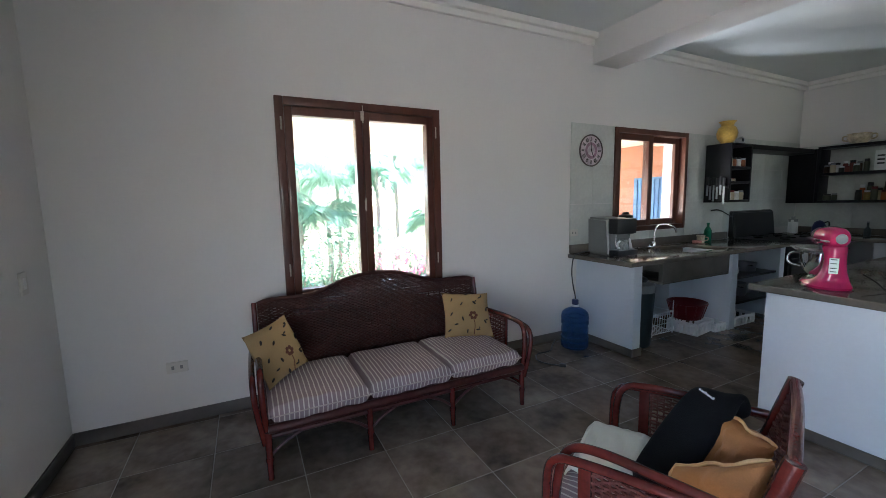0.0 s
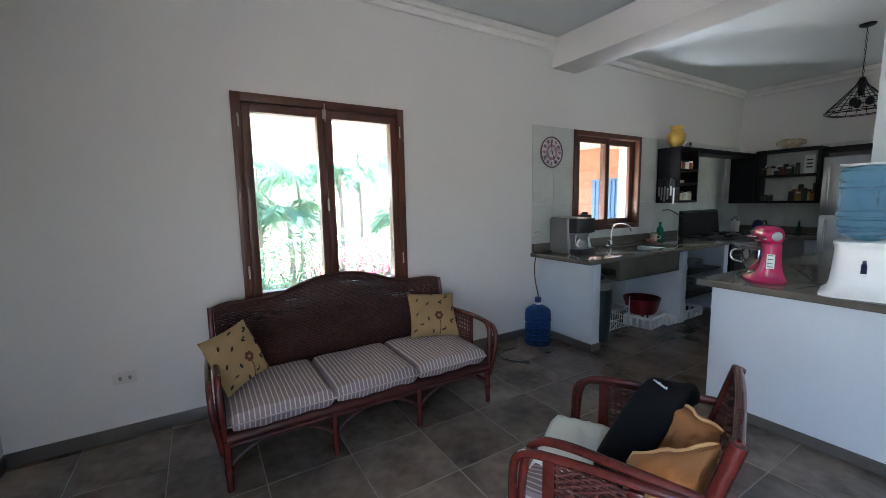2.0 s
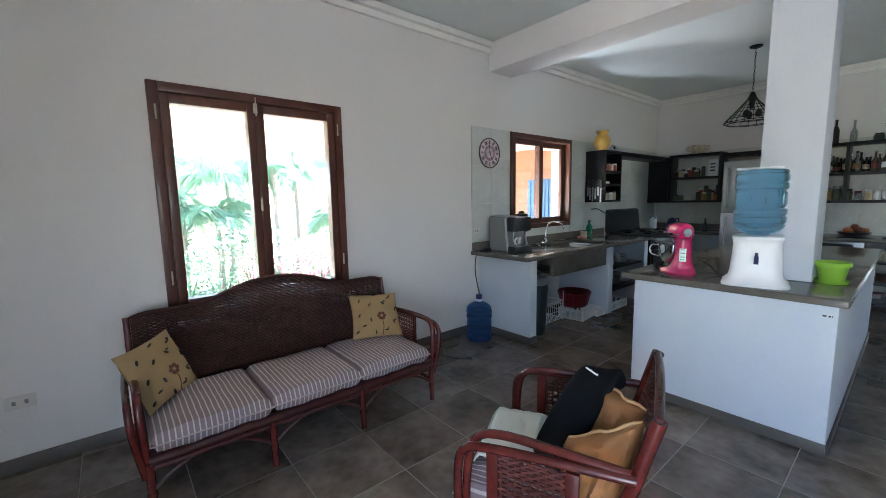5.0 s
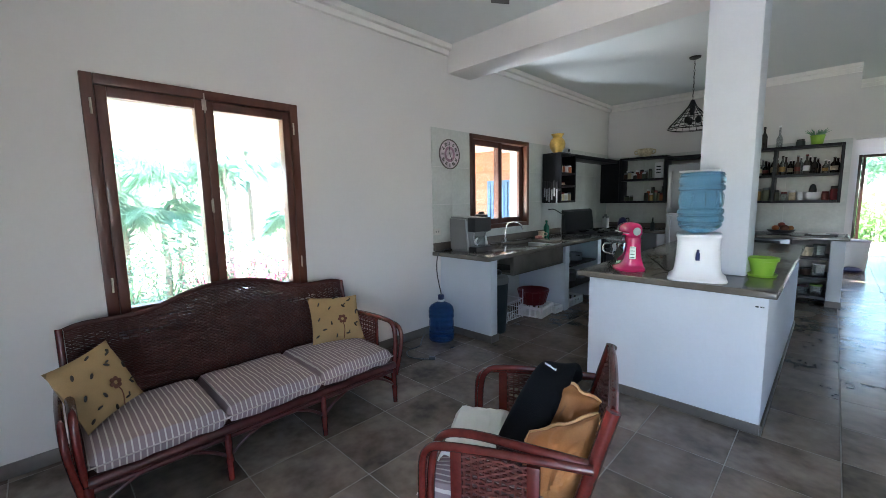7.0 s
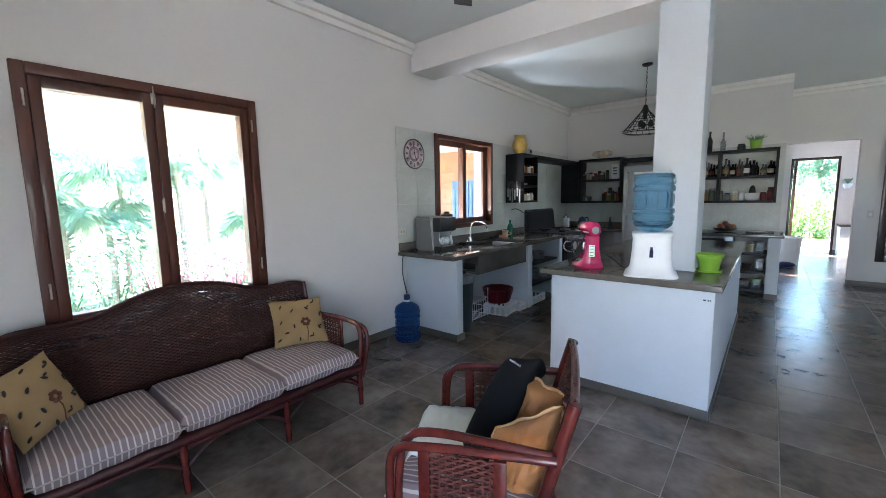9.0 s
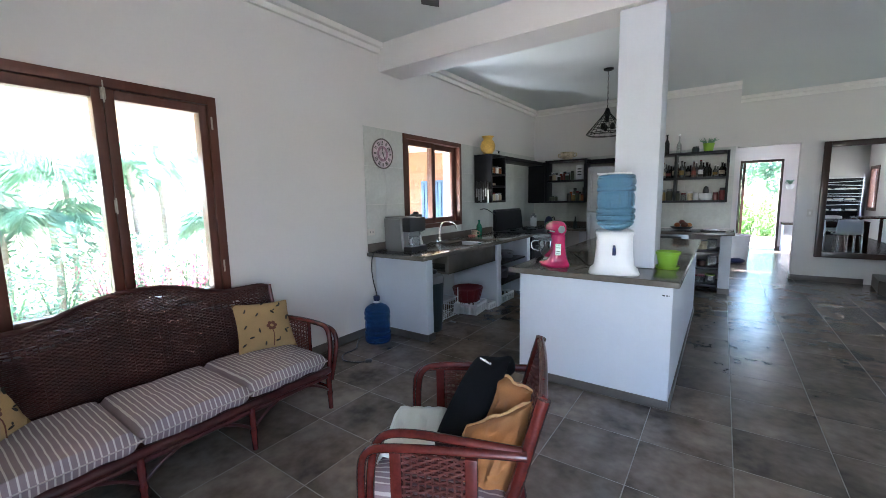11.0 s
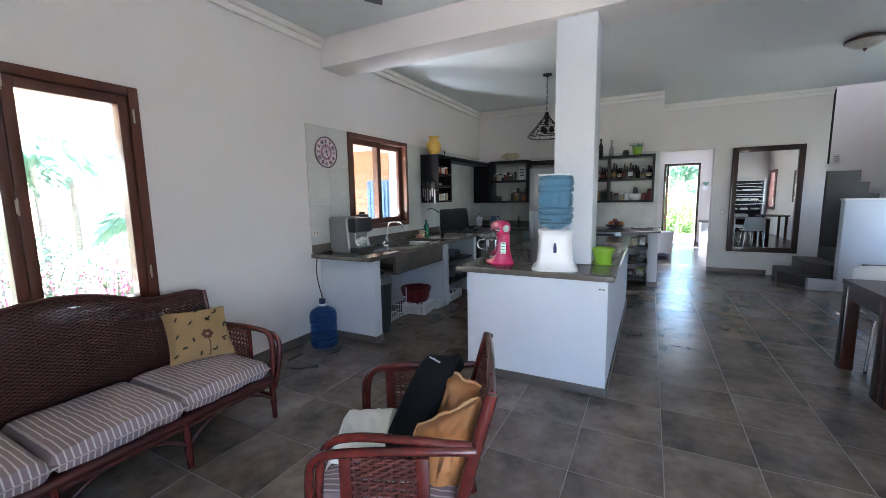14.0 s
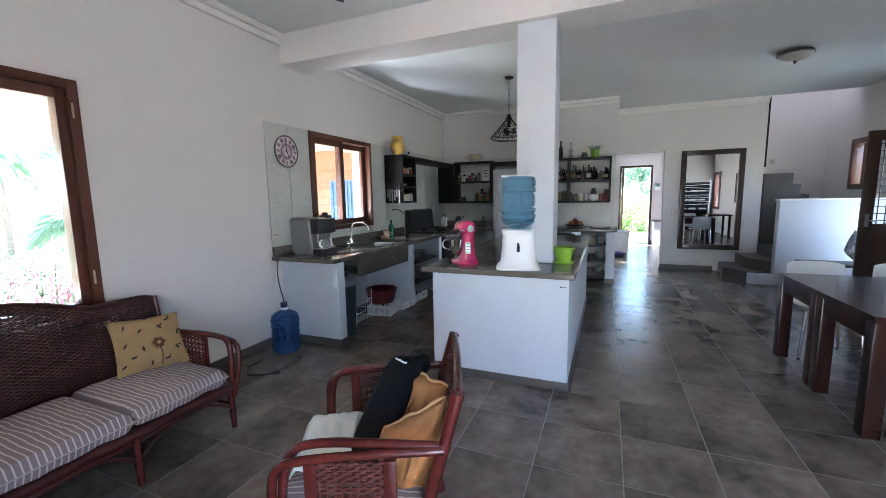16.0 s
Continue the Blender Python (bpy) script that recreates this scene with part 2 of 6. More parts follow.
def tube(bm, pts, r, n=12, r1=None, smooth=0, caps=True):
    """A round bar along points; r may shrink to r1. smooth: how many times corners are cut."""
    pts = [Vector(p) for p in pts]
    for _ in range(smooth):
        q = [pts[0]]
        for a, b in zip(pts, pts[1:]):
            q += [a.lerp(b, 0.25), a.lerp(b, 0.75)]
        pts = q + [pts[-1]]
    rings, u = [], None
    for i, p in enumerate(pts):
        d = (pts[min(i + 1, len(pts) - 1)] - pts[max(i - 1, 0)]).normalized()
        if u is None:
            u = d.orthogonal().normalized()
        u = (u - d * u.dot(d)).normalized()
        k = i / max(1, len(pts) - 1)
        rr = r if r1 is None else r + (r1 - r) * k
        rings.append(ring(bm, p, u, d.cross(u), rr, n))
    skin(bm, rings, caps)
    return bm


def lathe(bm, profile, c=(0, 0, 0), n=24, sx=1.0, sy=1.0, caps=True):
    """A turned shape round a vertical axis: profile of (radius, height)."""
    c = Vector(c)
    rings = [ring(bm, c + Vector((0, 0, z)), Vector((sx, 0, 0)), Vector((0, sy, 0)), max(r, 0.0005), n) for r, z in profile]
    skin(bm, rings, caps)
    return bm


def blob(bm, c, rx, ry, rz, e=1.0, nu=16, nv=10, m=None):
    """A rounded body; e below 1 squares it off."""
    def s(a):
        return math.copysign(abs(a) ** e, a)
    rings = []
    for j in range(1, nv):
        ph = -math.pi / 2 + math.pi * j / nv
        rr = []
        for i in range(nu):
            th = 2 * math.pi * i / nu
            p = Vector((rx * s(math.cos(ph)) * s(math.cos(th)), ry * s(math.cos(ph)) * s(math.sin(th)), rz * s(math.sin(ph))))
            rr.append(bm.verts.new((m @ p if m else p) + Vector(c)))
        rings.append(rr)
    skin(bm, rings)
    return bm


def cushion(bm, w, d, h, pinch=0.35, n=14, corner=1.0):
    """A stuffed pillow lying flat about its centre: full in the middle, thin at the seams."""
    def zz(a, b):
        e = 2.2 if pinch > 0.3 else 4.0
        k = max(0.0, (1 - abs(a) ** e) * (1 - abs(b) ** e))
        return h / 2 * (0.06 + 0.94 * k ** pinch)
    top, bot = [], []
    for i in range(n + 1):
        rt, rb = [], []
        for j in range(n + 1):
            a, b = 2 * i / n - 1, 2 * j / n - 1
            pull = 1 - 0.05 * corner * (1 - abs(a) ** 2) * abs(b) ** 6
            pull2 = 1 - 0.05 * corner * (1 - abs(b) ** 2) * abs(a) ** 6
            z = zz(a, b) * (1 + 0.14 * noise.noise((a * 2.3 + w * 9, b * 2.3 + d * 7, h * 31)) + 0.10 * noise.noise((a * 6.1 + w * 5, b * 6.1, h * 17)))
            rt.append(bm.verts.new((a * w / 2 * pull2, b * d / 2 * pull, z)))
            edge = i in (0, n) or j in (0, n)
            rb.append(rt[-1] if edge else bm.verts.new((a * w / 2 * pull2, b * d / 2 * pull, -z)))
        top.append(rt)
        bot.append(rb)
    for i in range(n):
        for j in range(n):
            bm.faces.new((top[i][j], top[i + 1][j], top[i + 1][j + 1], top[i][j + 1]))
            q = [bot[i][j], bot[i][j + 1], bot[i + 1][j + 1], bot[i + 1][j]]
            try:
                bm.faces.new(q)
            except ValueError:
                pass
    return bm


def mesh_of(bm, name, material, smooth=True):
    bmesh.ops.recalc_face_normals(bm, faces=bm.faces)
    me = bpy.data.meshes.new(name)
    bm.to_mesh(me)
    bm.free()
    me.materials.append(material)
    if smooth:
        me.shade_smooth()
        me.set_sharp_from_angle(angle=radians(38))
    return me


def part(name, bm, material, parent, label="", m=None):
    """One mesh object under a thing or under a part."""
    ob = new(name, mesh_of(bm, name, material))
    ob.parent = parent
    if m is not None:
        ob.matrix_basis = m
    if label:
        tagged(ob, label)
    return ob


def thing(name, m, label, category, group="", kind=""):
    """An empty at a thing's base that carries its parts."""
    ob = new(name)
    ob.empty_display_size = 0.1
    ob.matrix_basis = m
    return tagged(ob, label, category, group, kind)


def solid(name, bm, material, label, category, m=None, group="", kind=""):
    """A thing of one mesh."""
    ob = new(name, mesh_of(bm, name, material))
    if m is not None:
        ob.matrix_basis = m
    return tagged(ob, label, category, group, kind)


def B():
    return bmesh.new()


def bx(*a, **k):
    return box(bmesh.new(), *a, **k)


def at(x, y, z, rz=0, rx=0, ry=0):
    return pose(x, y, z, rx, ry, rz)


# ---------------------------------------------------------------- the room
XL, XR, YB, YF, YK, ZC = -3.15, 3.85, -1.05, 8.90, 7.72, 3.15   # left, right, back, far, kitchen far walls, ceiling


def wall_along_y(name, x0, x1, y0, y1, z1, holes, material=WALL, label="off-white painted plaster wall", z0=0.0):
    """A wall that runs along y with openings (ya, yb, za, zb) cut through it."""
    bm = B()
    y = y0
    for ya, yb, za, zb in sorted(holes):
        box(bm, x0, x1, y, ya, z0, z1)
        if za > z0:
            box(bm, x0, x1, ya, yb, z0, za)
        if zb < z1:
            box(bm, x0, x1, ya, yb, zb, z1)
        y = yb
    box(bm, x0, x1, y, y1, z0, z1)
    return solid(name, bm, material, label, "wall", kind="structure")


def wall_along_x(name, y0, y1, x0, x1, z1, holes, material=WALL, label="off-white painted plaster wall", z0=0.0):
    bm = B()
    x = x0
    for xa, xb, za, zb in sorted(holes):
        box(bm, x, xa, y0, y1, z0, z1)
        if za > z0:
            box(bm, xa, xb, y0, y1, z0, za)
        if zb < z1:
            box(bm, xa, xb, y0, y1, zb, z1)
        x = xb
    box(bm, x, x1, y0, y1, z0, z1)
    return solid(name, bm, material, label, "wall", kind="structure")


WIN = (0.25, 1.545, 0.70, 2.25)
KWIN = (3.68, 4.95, 1.10, 2.255)
wall_along_y("wall_west", XL - 0.2, XL, YB - 0.2, YK + 0.2, 3.3, [WIN, KWIN])
# The doorway behind the camera is unseen, assumed from light on the island.
wall_along_x("wall_south", YB - 0.2, YB, XL, XR + 0.2, 3.3, [(0.15, 1.45, 0.0, 2.2)], label="off-white plaster wall with an assumed, unseen doorway")
wall_along_y("wall_east", XR, XR + 0.2, YB, 11.0, 5.6, [(-0.75, 0.15, 0.85, 2.25), (6.68, 7.58, 0.0, 2.22), (8.50, 9.10, 1.495, 2.335)])
wall_along_x("wall_kitchen", YK, YK + 0.2, XL, 0.14, 3.3, [])
wall_along_y("wall_kitchen_end", -0.06, 0.14, YK + 0.2, YF, 3.3, [])
wall_along_x("wall_north", YF, YF + 0.16, -0.06, 2.58, 3.3, [(0.10, 1.01, 0.0, 2.285)], label="off-white plaster wall with a doorless passage")
wall_along_x("wall_stairwell", 10.0, 10.2, 2.38, XR, 5.6, [])
# Unseen wall, added to keep sky light out of the stairwell.
wall_along_x("wall_stairwell_baffle", YF, YF + 0.16, 2.58, XR, 5.6, [], z0=3.301)
wall_along_y("wall_stairwell_side", 2.38, 2.58, YF + 0.16, 10.0, 5.6, [])
# passage and entrance beyond it
wall_along_y("wall_passage_west", -0.9, -0.7, YF + 0.16, 13.4, 3.0, [])
wall_along_y("wall_passage_east", 1.75, 1.95, YF + 0.16, 13.4, 3.0, [])
wall_along_x("wall_entrance", 13.4, 13.6, -0.9, 1.95, 3.0, [(0.33, 1.22, 0.0, 2.32)])
# An unseen gap is left between the two ceilings to light the passage.
solid("ceiling_passage", bx(-0.9, 1.95, YF + 0.16, 12.25, 2.72, 2.9), CEIL, "white plaster passage ceiling", "ceiling", kind="structure")
solid("ceiling_entrance", bx(-0.9, 1.95, 12.5, 13.4, 2.72, 2.9), CEIL, "white plaster entrance ceiling beyond an added gap", "ceiling", kind="structure")

# floor: grout bed, then a tile for each square
solid("floor", bx(XL - 0.2, XR + 0.2, YB - 0.2, 13.6, -0.2, -0.002), GROUT, "grey-brown tiled floor with pale grout lines", "floor", kind="structure")
solid("ceiling", bx(XL, XR, YB, YF, ZC, ZC + 0.15), CEIL, "pale grey-green painted plaster ceiling", "ceiling", kind="structure")
solid("ceiling_stairwell", bx(2.38, XR, YF, 10.2, 5.6, 5.8), CEIL, "white plaster stairwell ceiling", "ceiling", kind="structure")

# beam and column
solid("beam", bx(XL, XR, 3.328, 3.70, 2.856, ZC, bevel=0.008), WALL, "off-white plastered concrete beam", "beam", kind="structure")
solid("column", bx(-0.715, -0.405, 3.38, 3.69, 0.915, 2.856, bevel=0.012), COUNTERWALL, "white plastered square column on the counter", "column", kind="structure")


def cornice(name, pts, inward):
    """A stepped plaster cornice along a wall line."""
    (xa, ya), (xb, yb) = pts
    ix, iy = inward
    bm = B()
    for d, za, zb in ((0.035, ZC - 0.115, ZC - 0.06), (0.075, ZC - 0.06, ZC - 0.004)):
        box(bm, min(xa, xb, xa + ix * d), max(xa, xb, xa + ix * d), min(ya, yb, ya + iy * d), max(ya, yb, ya + iy * d), za, zb, bevel=0.006)
    return solid(name, bm, TRIMW, "white stepped plaster cornice", "cornice", kind="structure")


cornice("trim_cornice_west", ((XL, YB), (XL, 3.326)), (1, 0))
cornice("trim_cornice_west", ((XL, 3.70), (XL, YK)), (1, 0))
cornice("trim_cornice_kitchen", ((XL + 0.066, YK), (0.14, YK)), (0, -1))
cornice("trim_cornice_north", ((0.14, YF), (2.58, YF)), (0, -1))


def baseboard(x0, x1, y0, y1):
    return solid("baseboard", bx(x0, x1, y0, y1, 0.0, 0.085, bevel=0.003), BASET, "grey-brown tile baseboard", "baseboard", kind="structure")


baseboard(XL, XL + 0.012, YB, 3.17)
baseboard(XL + 0.013, 0.15, YB, YB + 0.012)
baseboard(1.01, 1.9, YF - 0.012, YF)
baseboard(0.998, 1.01, YF + 0.002, YF + 0.16)
baseboard(1.22, 1.75, 13.388, 13.4)
baseboard(1.738, 1.75, YF + 0.17, 13.38)


# ---------------------------------------------------------------- windows and outer doors
def casement_window(x_in, y0, y1, z0, z1):
    """Two mahogany casements in a frame, in the west wall."""
    w = thing("window_1", at(x_in, y0, z0), "mahogany casement window with two tall panes", "window", kind="structure")
    W, H, x0, x1 = y1 - y0, z1 - z0, -0.10, 0.03
    fr = part("window_frame", box(box(box(box(B(), x0, x1, 0, 0.06, 0, H, bevel=0.006), x0, x1, W - 0.06, W, 0, H, bevel=0.006),
              x0, x1, 0.06, W - 0.06, H - 0.06, H, bevel=0.006), x0, x1, 0.06, W - 0.06, 0, 0.06, bevel=0.006), FRAMEW, w)
    mid = W / 2 - 0.015
    for a, b in ((0.063, mid - 0.002), (mid + 0.002, W - 0.063)):
        sash = part("sash", box(box(box(box(B(), -0.07, 0.012, a, a + 0.055, 0.063, H - 0.063, bevel=0.005), -0.07, 0.012, b - 0.055, b, 0.063, H - 0.063, bevel=0.005),
                    -0.07, 0.012, a + 0.055, b - 0.055, H - 0.125, H - 0.063, bevel=0.005), -0.07, 0.012, a + 0.055, b - 0.055, 0.063, 0.14, bevel=0.005), FRAMEW, w)
        p = part("pane", bx(-0.035, -0.030, a + 0.053, b - 0.053, 0.138, H - 0.123), PANE, sash)
        p.visible_shadow = False
    part("bolt", tube(box(B(), 0.012, 0.02, mid - 0.014, mid + 0.014, H - 0.13, H - 0.05, bevel=0.003), [(0.028, mid, H - 0.15), (0.028, mid, H - 0.02)], 0.0045), BRASS, w, "steel bolt")
    part("bolt", tube(box(B(), 0.012, 0.02, mid - 0.008, mid + 0.008, H - 0.82, H - 0.74, bevel=0.003), [(0.026, mid, H - 0.83), (0.026, mid, H - 0.73)], 0.004), BRASS, w, "steel bolt")
    for yy, zz in ((0.038, H - 0.19), (W - 0.042, H - 0.19), (0.038, 0.3), (W - 0.042, 0.3)):
        part("hinge", tube(B(), [(0.034, yy, zz - 0.045), (0.034, yy, zz + 0.045)], 0.006), BRASS, w, "worn brass hinge")
    part("window_sill", bx(-0.16, -0.10, 0, W, -0.02, 0.02), CREAMW, w)
    return w


def sliding_window(x_in, y0, y1, z0, z1):
    w = thing("window_2", at(x_in, y0, z0), "mahogany sliding window with two panes over the sink", "window", kind="structure")
    W, H = y1 - y0, z1 - z0
    part("window_frame", box(box(box(box(B(), -0.14, 0.025, 0, 0.05, 0, H, bevel=0.005), -0.14, 0.025, W - 0.05, W, 0, H, bevel=0.005),
         -0.14, 0.025, 0.05, W - 0.05, H - 0.055, H, bevel=0.005), -0.14, 0.025, 0.05, W - 0.05, 0, 0.055, bevel=0.005), FRAMEW, w)
    for k, (a, b) in enumerate(((0.052, W / 2 + 0.03), (W / 2 - 0.03, W - 0.052))):
        x0 = -0.05 - 0.05 * k
        sash = part("sash", box(box(box(box(B(), x0, x0 + 0.04, a, a + 0.075, 0.057, H - 0.057, bevel=0.004), x0, x0 + 0.04, b - 0.075, b, 0.057, H - 0.057, bevel=0.004),
                    x0, x0 + 0.04, a + 0.075, b - 0.075, H - 0.125, H - 0.057, bevel=0.004), x0, x0 + 0.04, a + 0.075, b - 0.075, 0.057, 0.125, bevel=0.004), FRAMEW, w)
        p = part("pane", bx(x0 + 0.018, x0 + 0.022, a + 0.073, b - 0.073, 0.123, H - 0.123), PANE, sash)
        p.visible_shadow = False
    return w


casement_window(XL, *WIN)
sliding_window(XL, *KWIN)


def wood_window(name, x_in, y0, y1, z0, z1, label):
    w = thing(name, at(x_in, y0, z0), label, "window", kind="structure")
    W, H = y1 - y0, z1 - z0
    part("window_frame", box(box(box(box(B(), -0.02, 0.14, 0, 0.09, 0, H, bevel=0.005), -0.02, 0.14, W - 0.09, W, 0, H, bevel=0.005),
         -0.02, 0.14, 0.09, W - 0.09, H - 0.09, H, bevel=0.005), -0.02, 0.14, 0.09, W - 0.09, 0, 0.09, bevel=0.005), FRAMEW, w)
    p = part("pane", bx(0.05, 0.055, 0.088, W - 0.088, 0.088, H - 0.088), PANE, w)
    p.visible_shadow = False
    part("mullion", bx(0.03, 0.08, W / 2 - 0.03, W / 2 + 0.03, 0.09, H - 0.09, bevel=0.004), FRAMEW, w)
    return w


wood_window("window_3", XR, 8.50, 9.10, 1.495, 2.335, "small mahogany window on the stairwell wall")
wood_window("window_4", XR, -0.75, 0.15, 0.85, 2.25, "mahogany window beside a framed picture")

# daylight through the openings, and added fill lamps
area_lamp("daylight_unseen_door", (0.8, YB - 0.3, 1.1), (0.8, 3, 2.1), 1.2, 2.0, 0.74, (0.74, 0.87, 1.0))
area_lamp("daylight_front_door", (XR + 0.25, 7.12, 1.20), (0.4, 6.3, 1.5), 0.8, 2.0, 1.15, (0.74, 0.88, 1.0))
# Unseen lamp under the closed stairwell ceiling, added to brighten its walls.
area_lamp("stairwell_fill", (3.2, 9.5, 5.4), (3.2, 9.5, 0), 1.0, 0.8, 1.6, (0.85, 0.88, 1.0))
# Added lamp, hidden outside above the lintel, to brighten the passage floor.
area_lamp("entrance_fill", (0.78, 13.85, 2.70), (0.70, 10.6, 0.0), 0.85, 0.5, 1.2, (0.95, 0.98, 1.0))
area_lamp("daylight_side_window", (XR + 0.10, -0.30, 1.55), (0.0, -0.30, 1.60), 0.7, 1.2, 1.0, (0.95, 0.97, 1.0))
# Added lamp below the sill, stands in for sun bounced onto the ceiling.
area_lamp("bounce_kitchen_window", (XL - 0.42, 3.92, 0.80), (-1.75, 4.95, 3.15), 0.35, 0.40, 5.5, (0.9, 0.96, 1.0))


# ---------------------------------------------------------------- rattan seats
def wicker(bm, y0, y1, z0, top, x_of, pitch=0.011, open_band=None, upright=0.05, gap=1.7, hole=None):
    """Woven strands: wavy level cords up to the curve top(y), over upright stakes."""
    z, row = z0, 0
    rnd = random.Random(5)
    while z < max(top(y0 + (y1 - y0) * k / 20) for k in range(21)):
        run, k, n = [], 0, int((y1 - y0) / 0.022)
        step = pitch * (gap if open_band and open_band[0] < z < open_band[1] and row % 2 else 0.88)
        for k in range(n + 1):
            y = y0 + (y1 - y0) * k / n
            if z < top(y) - 0.004 and not (hole and hole(y, z, row)):
                run.append((x_of(z) + (0.0045 if (k + row) % 2 else -0.0045), y, z + rnd.uniform(-0.0015, 0.0015)))
            else:
                if len(run) > 2:
                    tube(bm, run, 0.0056, n=4)
                run = []
        if len(run) > 2:
            tube(bm, run, 0.0056, n=4)
        z += step
        row += 1
    y = y0 + upright / 2
    while y < y1:
        tube(bm, [(x_of(z0), y, z0), (x_of(top(y)), y, top(y))], 0.005, n=4)
        y += upright
    return bm


def seat_cushion(parent, w, d, h, x, y, z, name="seat_cushion"):
    c = part(name, cushion(B(), d, w, h, pinch=0.16, n=22, corner=0.35), STRIPE, parent, "striped cotton seat cushion", at(x, y, z))
    pts, n = [], 12
    for ax, ay, bx_, by_ in ((-1, -1, 1, -1), (1, -1, 1, 1), (1, 1, -1, 1), (-1, 1, -1, -1)):
        for k in range(n):
            a, b = ax + (bx_ - ax) * k / n, ay + (by_ - ay) * k / n
            pts.append((a * d / 2 * (1 - 0.0175 * (1 - b * b) * abs(a) ** 6), b * w / 2 * (1 - 0.0175 * (1 - a * a) * abs(b) ** 6), 0.0))
    pts.append(pts[0])
    part("piping", tube(B(), pts, 0.004, n=6), PIPING, c)
    return c


def sofa():
    s = thing("rattan_sofa", at(-2.60, 0.892, 0), "dark rattan sofa with woven back and three striped cushions", "sofa")
    hw = 0.868

    def crest(y):
        k = abs(y) / hw
        bump_ = 0.115 * (1 - (k / 0.52) ** 2) if k < 0.40 else 0.115 * 0.41 * max(0.0, 1 - (k - 0.40) / 0.22) ** 1.6
        drop = 0.03 * max(0.0, (k - 0.86) / 0.14) ** 2
        return 0.832 + bump_ - drop

    def lean(z):
        return -0.26 - 0.20 * (z - 0.36)
    def opening(y, z, row):
        depth = crest(y) - z
        return abs(y) < 0.62 and 0.055 < depth < 0.135 and row % 2 == 0 and noise.noise((y * 34, row * 3.7, 1.5)) > 0.16 and noise.noise((y * 5, z * 9, 4.0)) > -0.12

    part("backrest", wicker(B(), -hw + 0.02, hw - 0.02, 0.36, crest, lean, hole=opening), WICKER, s, "dark brown woven wicker back")["kind"] = "stuff"
    bm = B()
    n = 40
    prof = [(-hw + 0.02 + (2 * hw - 0.04) * k / n) for k in range(n + 1)]
    for a, b in zip(prof, prof[1:]):
        for lo, hi in ((None, 0.140), (0.055, 0.010)):
            ga, gb = (0.36, 0.36) if lo is None else (crest(a) - lo, crest(b) - lo)
            za, zb = crest(a) - hi, crest(b) - hi
            v = [bm.verts.new((lean(z) - dx, y, z)) for dx in (0.008, 0.016) for y, z in ((a, ga), (b, gb), (b, zb), (a, za))]
            for q in ((0, 1, 2, 3), (7, 6, 5, 4), (0, 4, 5, 1), (3, 2, 6, 7)):
                bm.faces.new([v[i] for i in q])
    part("back_lining", bm, WICKER, s)["kind"] = "stuff"
    part("top_rail", tube(B(), [(lean(crest(y)), y, crest(y)) for y in prof], 0.017, n=8), WICKER, s)
    for y in (-hw, hw):
        part("back_post", tube(B(), [(lean(0) + 0.02, y, 0.0), (lean(0.36), y, 0.36), (lean(0.87), y, crest(y) + 0.02)], 0.019, r1=0.017), RATTAN, s)
    for y in (-0.30, 0.28):
        part("rear_leg", tube(B(), [(lean(0), y, 0.0), (lean(0.3), y, 0.33)], 0.018), RATTAN, s)
    part("seat_frame", tube(tube(tube(tube(B(), [(0.36, -hw + 0.02, 0.28), (0.36, hw - 0.02, 0.28)], 0.026), [(0.36, -hw + 0.02, 0.24), (0.36, hw - 0.02, 0.24)], 0.014),
         [(-0.26, -hw, 0.30), (-0.26, hw, 0.30)], 0.022), [(0.06, -hw, 0.275), (0.06, hw, 0.275)], 0.02), RATTANSH, s)
    part("seat_base", bx(-0.26, 0.35, -hw + 0.01, hw - 0.01, 0.285, 0.303), WICKER, s)
    for y in (-0.85, -0.29, 0.27, 0.84):
        leg = part("leg", tube(B(), [(0.37, y, 0.0), (0.365, y, 0.12), (0.36, y, 0.27)], 0.016, r1=0.021), RATTAN, s)
        part("leg_binding", lathe(B(), [(0.020, 0), (0.022, 0.012), (0.020, 0.025)], (0.367, y, 0.10), n=12), RATTAN, leg)
    for y in (-0.85, -0.29, 0.27, 0.84):
        for d in (-1, 1):
            if abs(y + d * 0.2) < 0.88:
                part("brace", tube(B(), [(0.365, y, 0.13), (0.365, y + d * 0.08, 0.195), (0.365, y + d * 0.17, 0.235)], 0.009, smooth=2), RATTANSH, s)
    for y in (-hw, hw):
        part("stretcher", tube(B(), [(0.365, y * 0.975, 0.155), (-0.2, y, 0.13)], 0.012), RATTAN, s)
    for sgn in (-1, 1):
        y = sgn * hw
        part("arm", tube(B(), [(lean(0.58), y, 0.575), (0.05, y, 0.60), (0.24, y, 0.60), (0.345, y, 0.588), (0.365, y, 0.46), (0.345, y * 0.985, 0.24)], 0.018, smooth=3), RATTAN, s)
        part("arm", tube(B(), [(lean(0.55), y + sgn * 0.03, 0.555), (0.08, y + sgn * 0.04, 0.575), (0.25, y + sgn * 0.040, 0.577), (0.375, y + sgn * 0.040, 0.555), (0.39, y + sgn * 0.035, 0.43), (0.355, y, 0.20)], 0.016, smooth=3), RATTAN, s)
        part("arm_panel", wicker(B(), -0.24, 0.12, 0.31, lambda q: 0.575, lambda z: 0.0, open_band=(0.44, 0.54), pitch=0.013, upright=0.035),
             WICKERR, s, m=Matrix(((0, 1, 0, 0), (1, 0, 0, y), (0, 0, 1, 0), (0, 0, 0, 1))))["kind"] = "stuff"
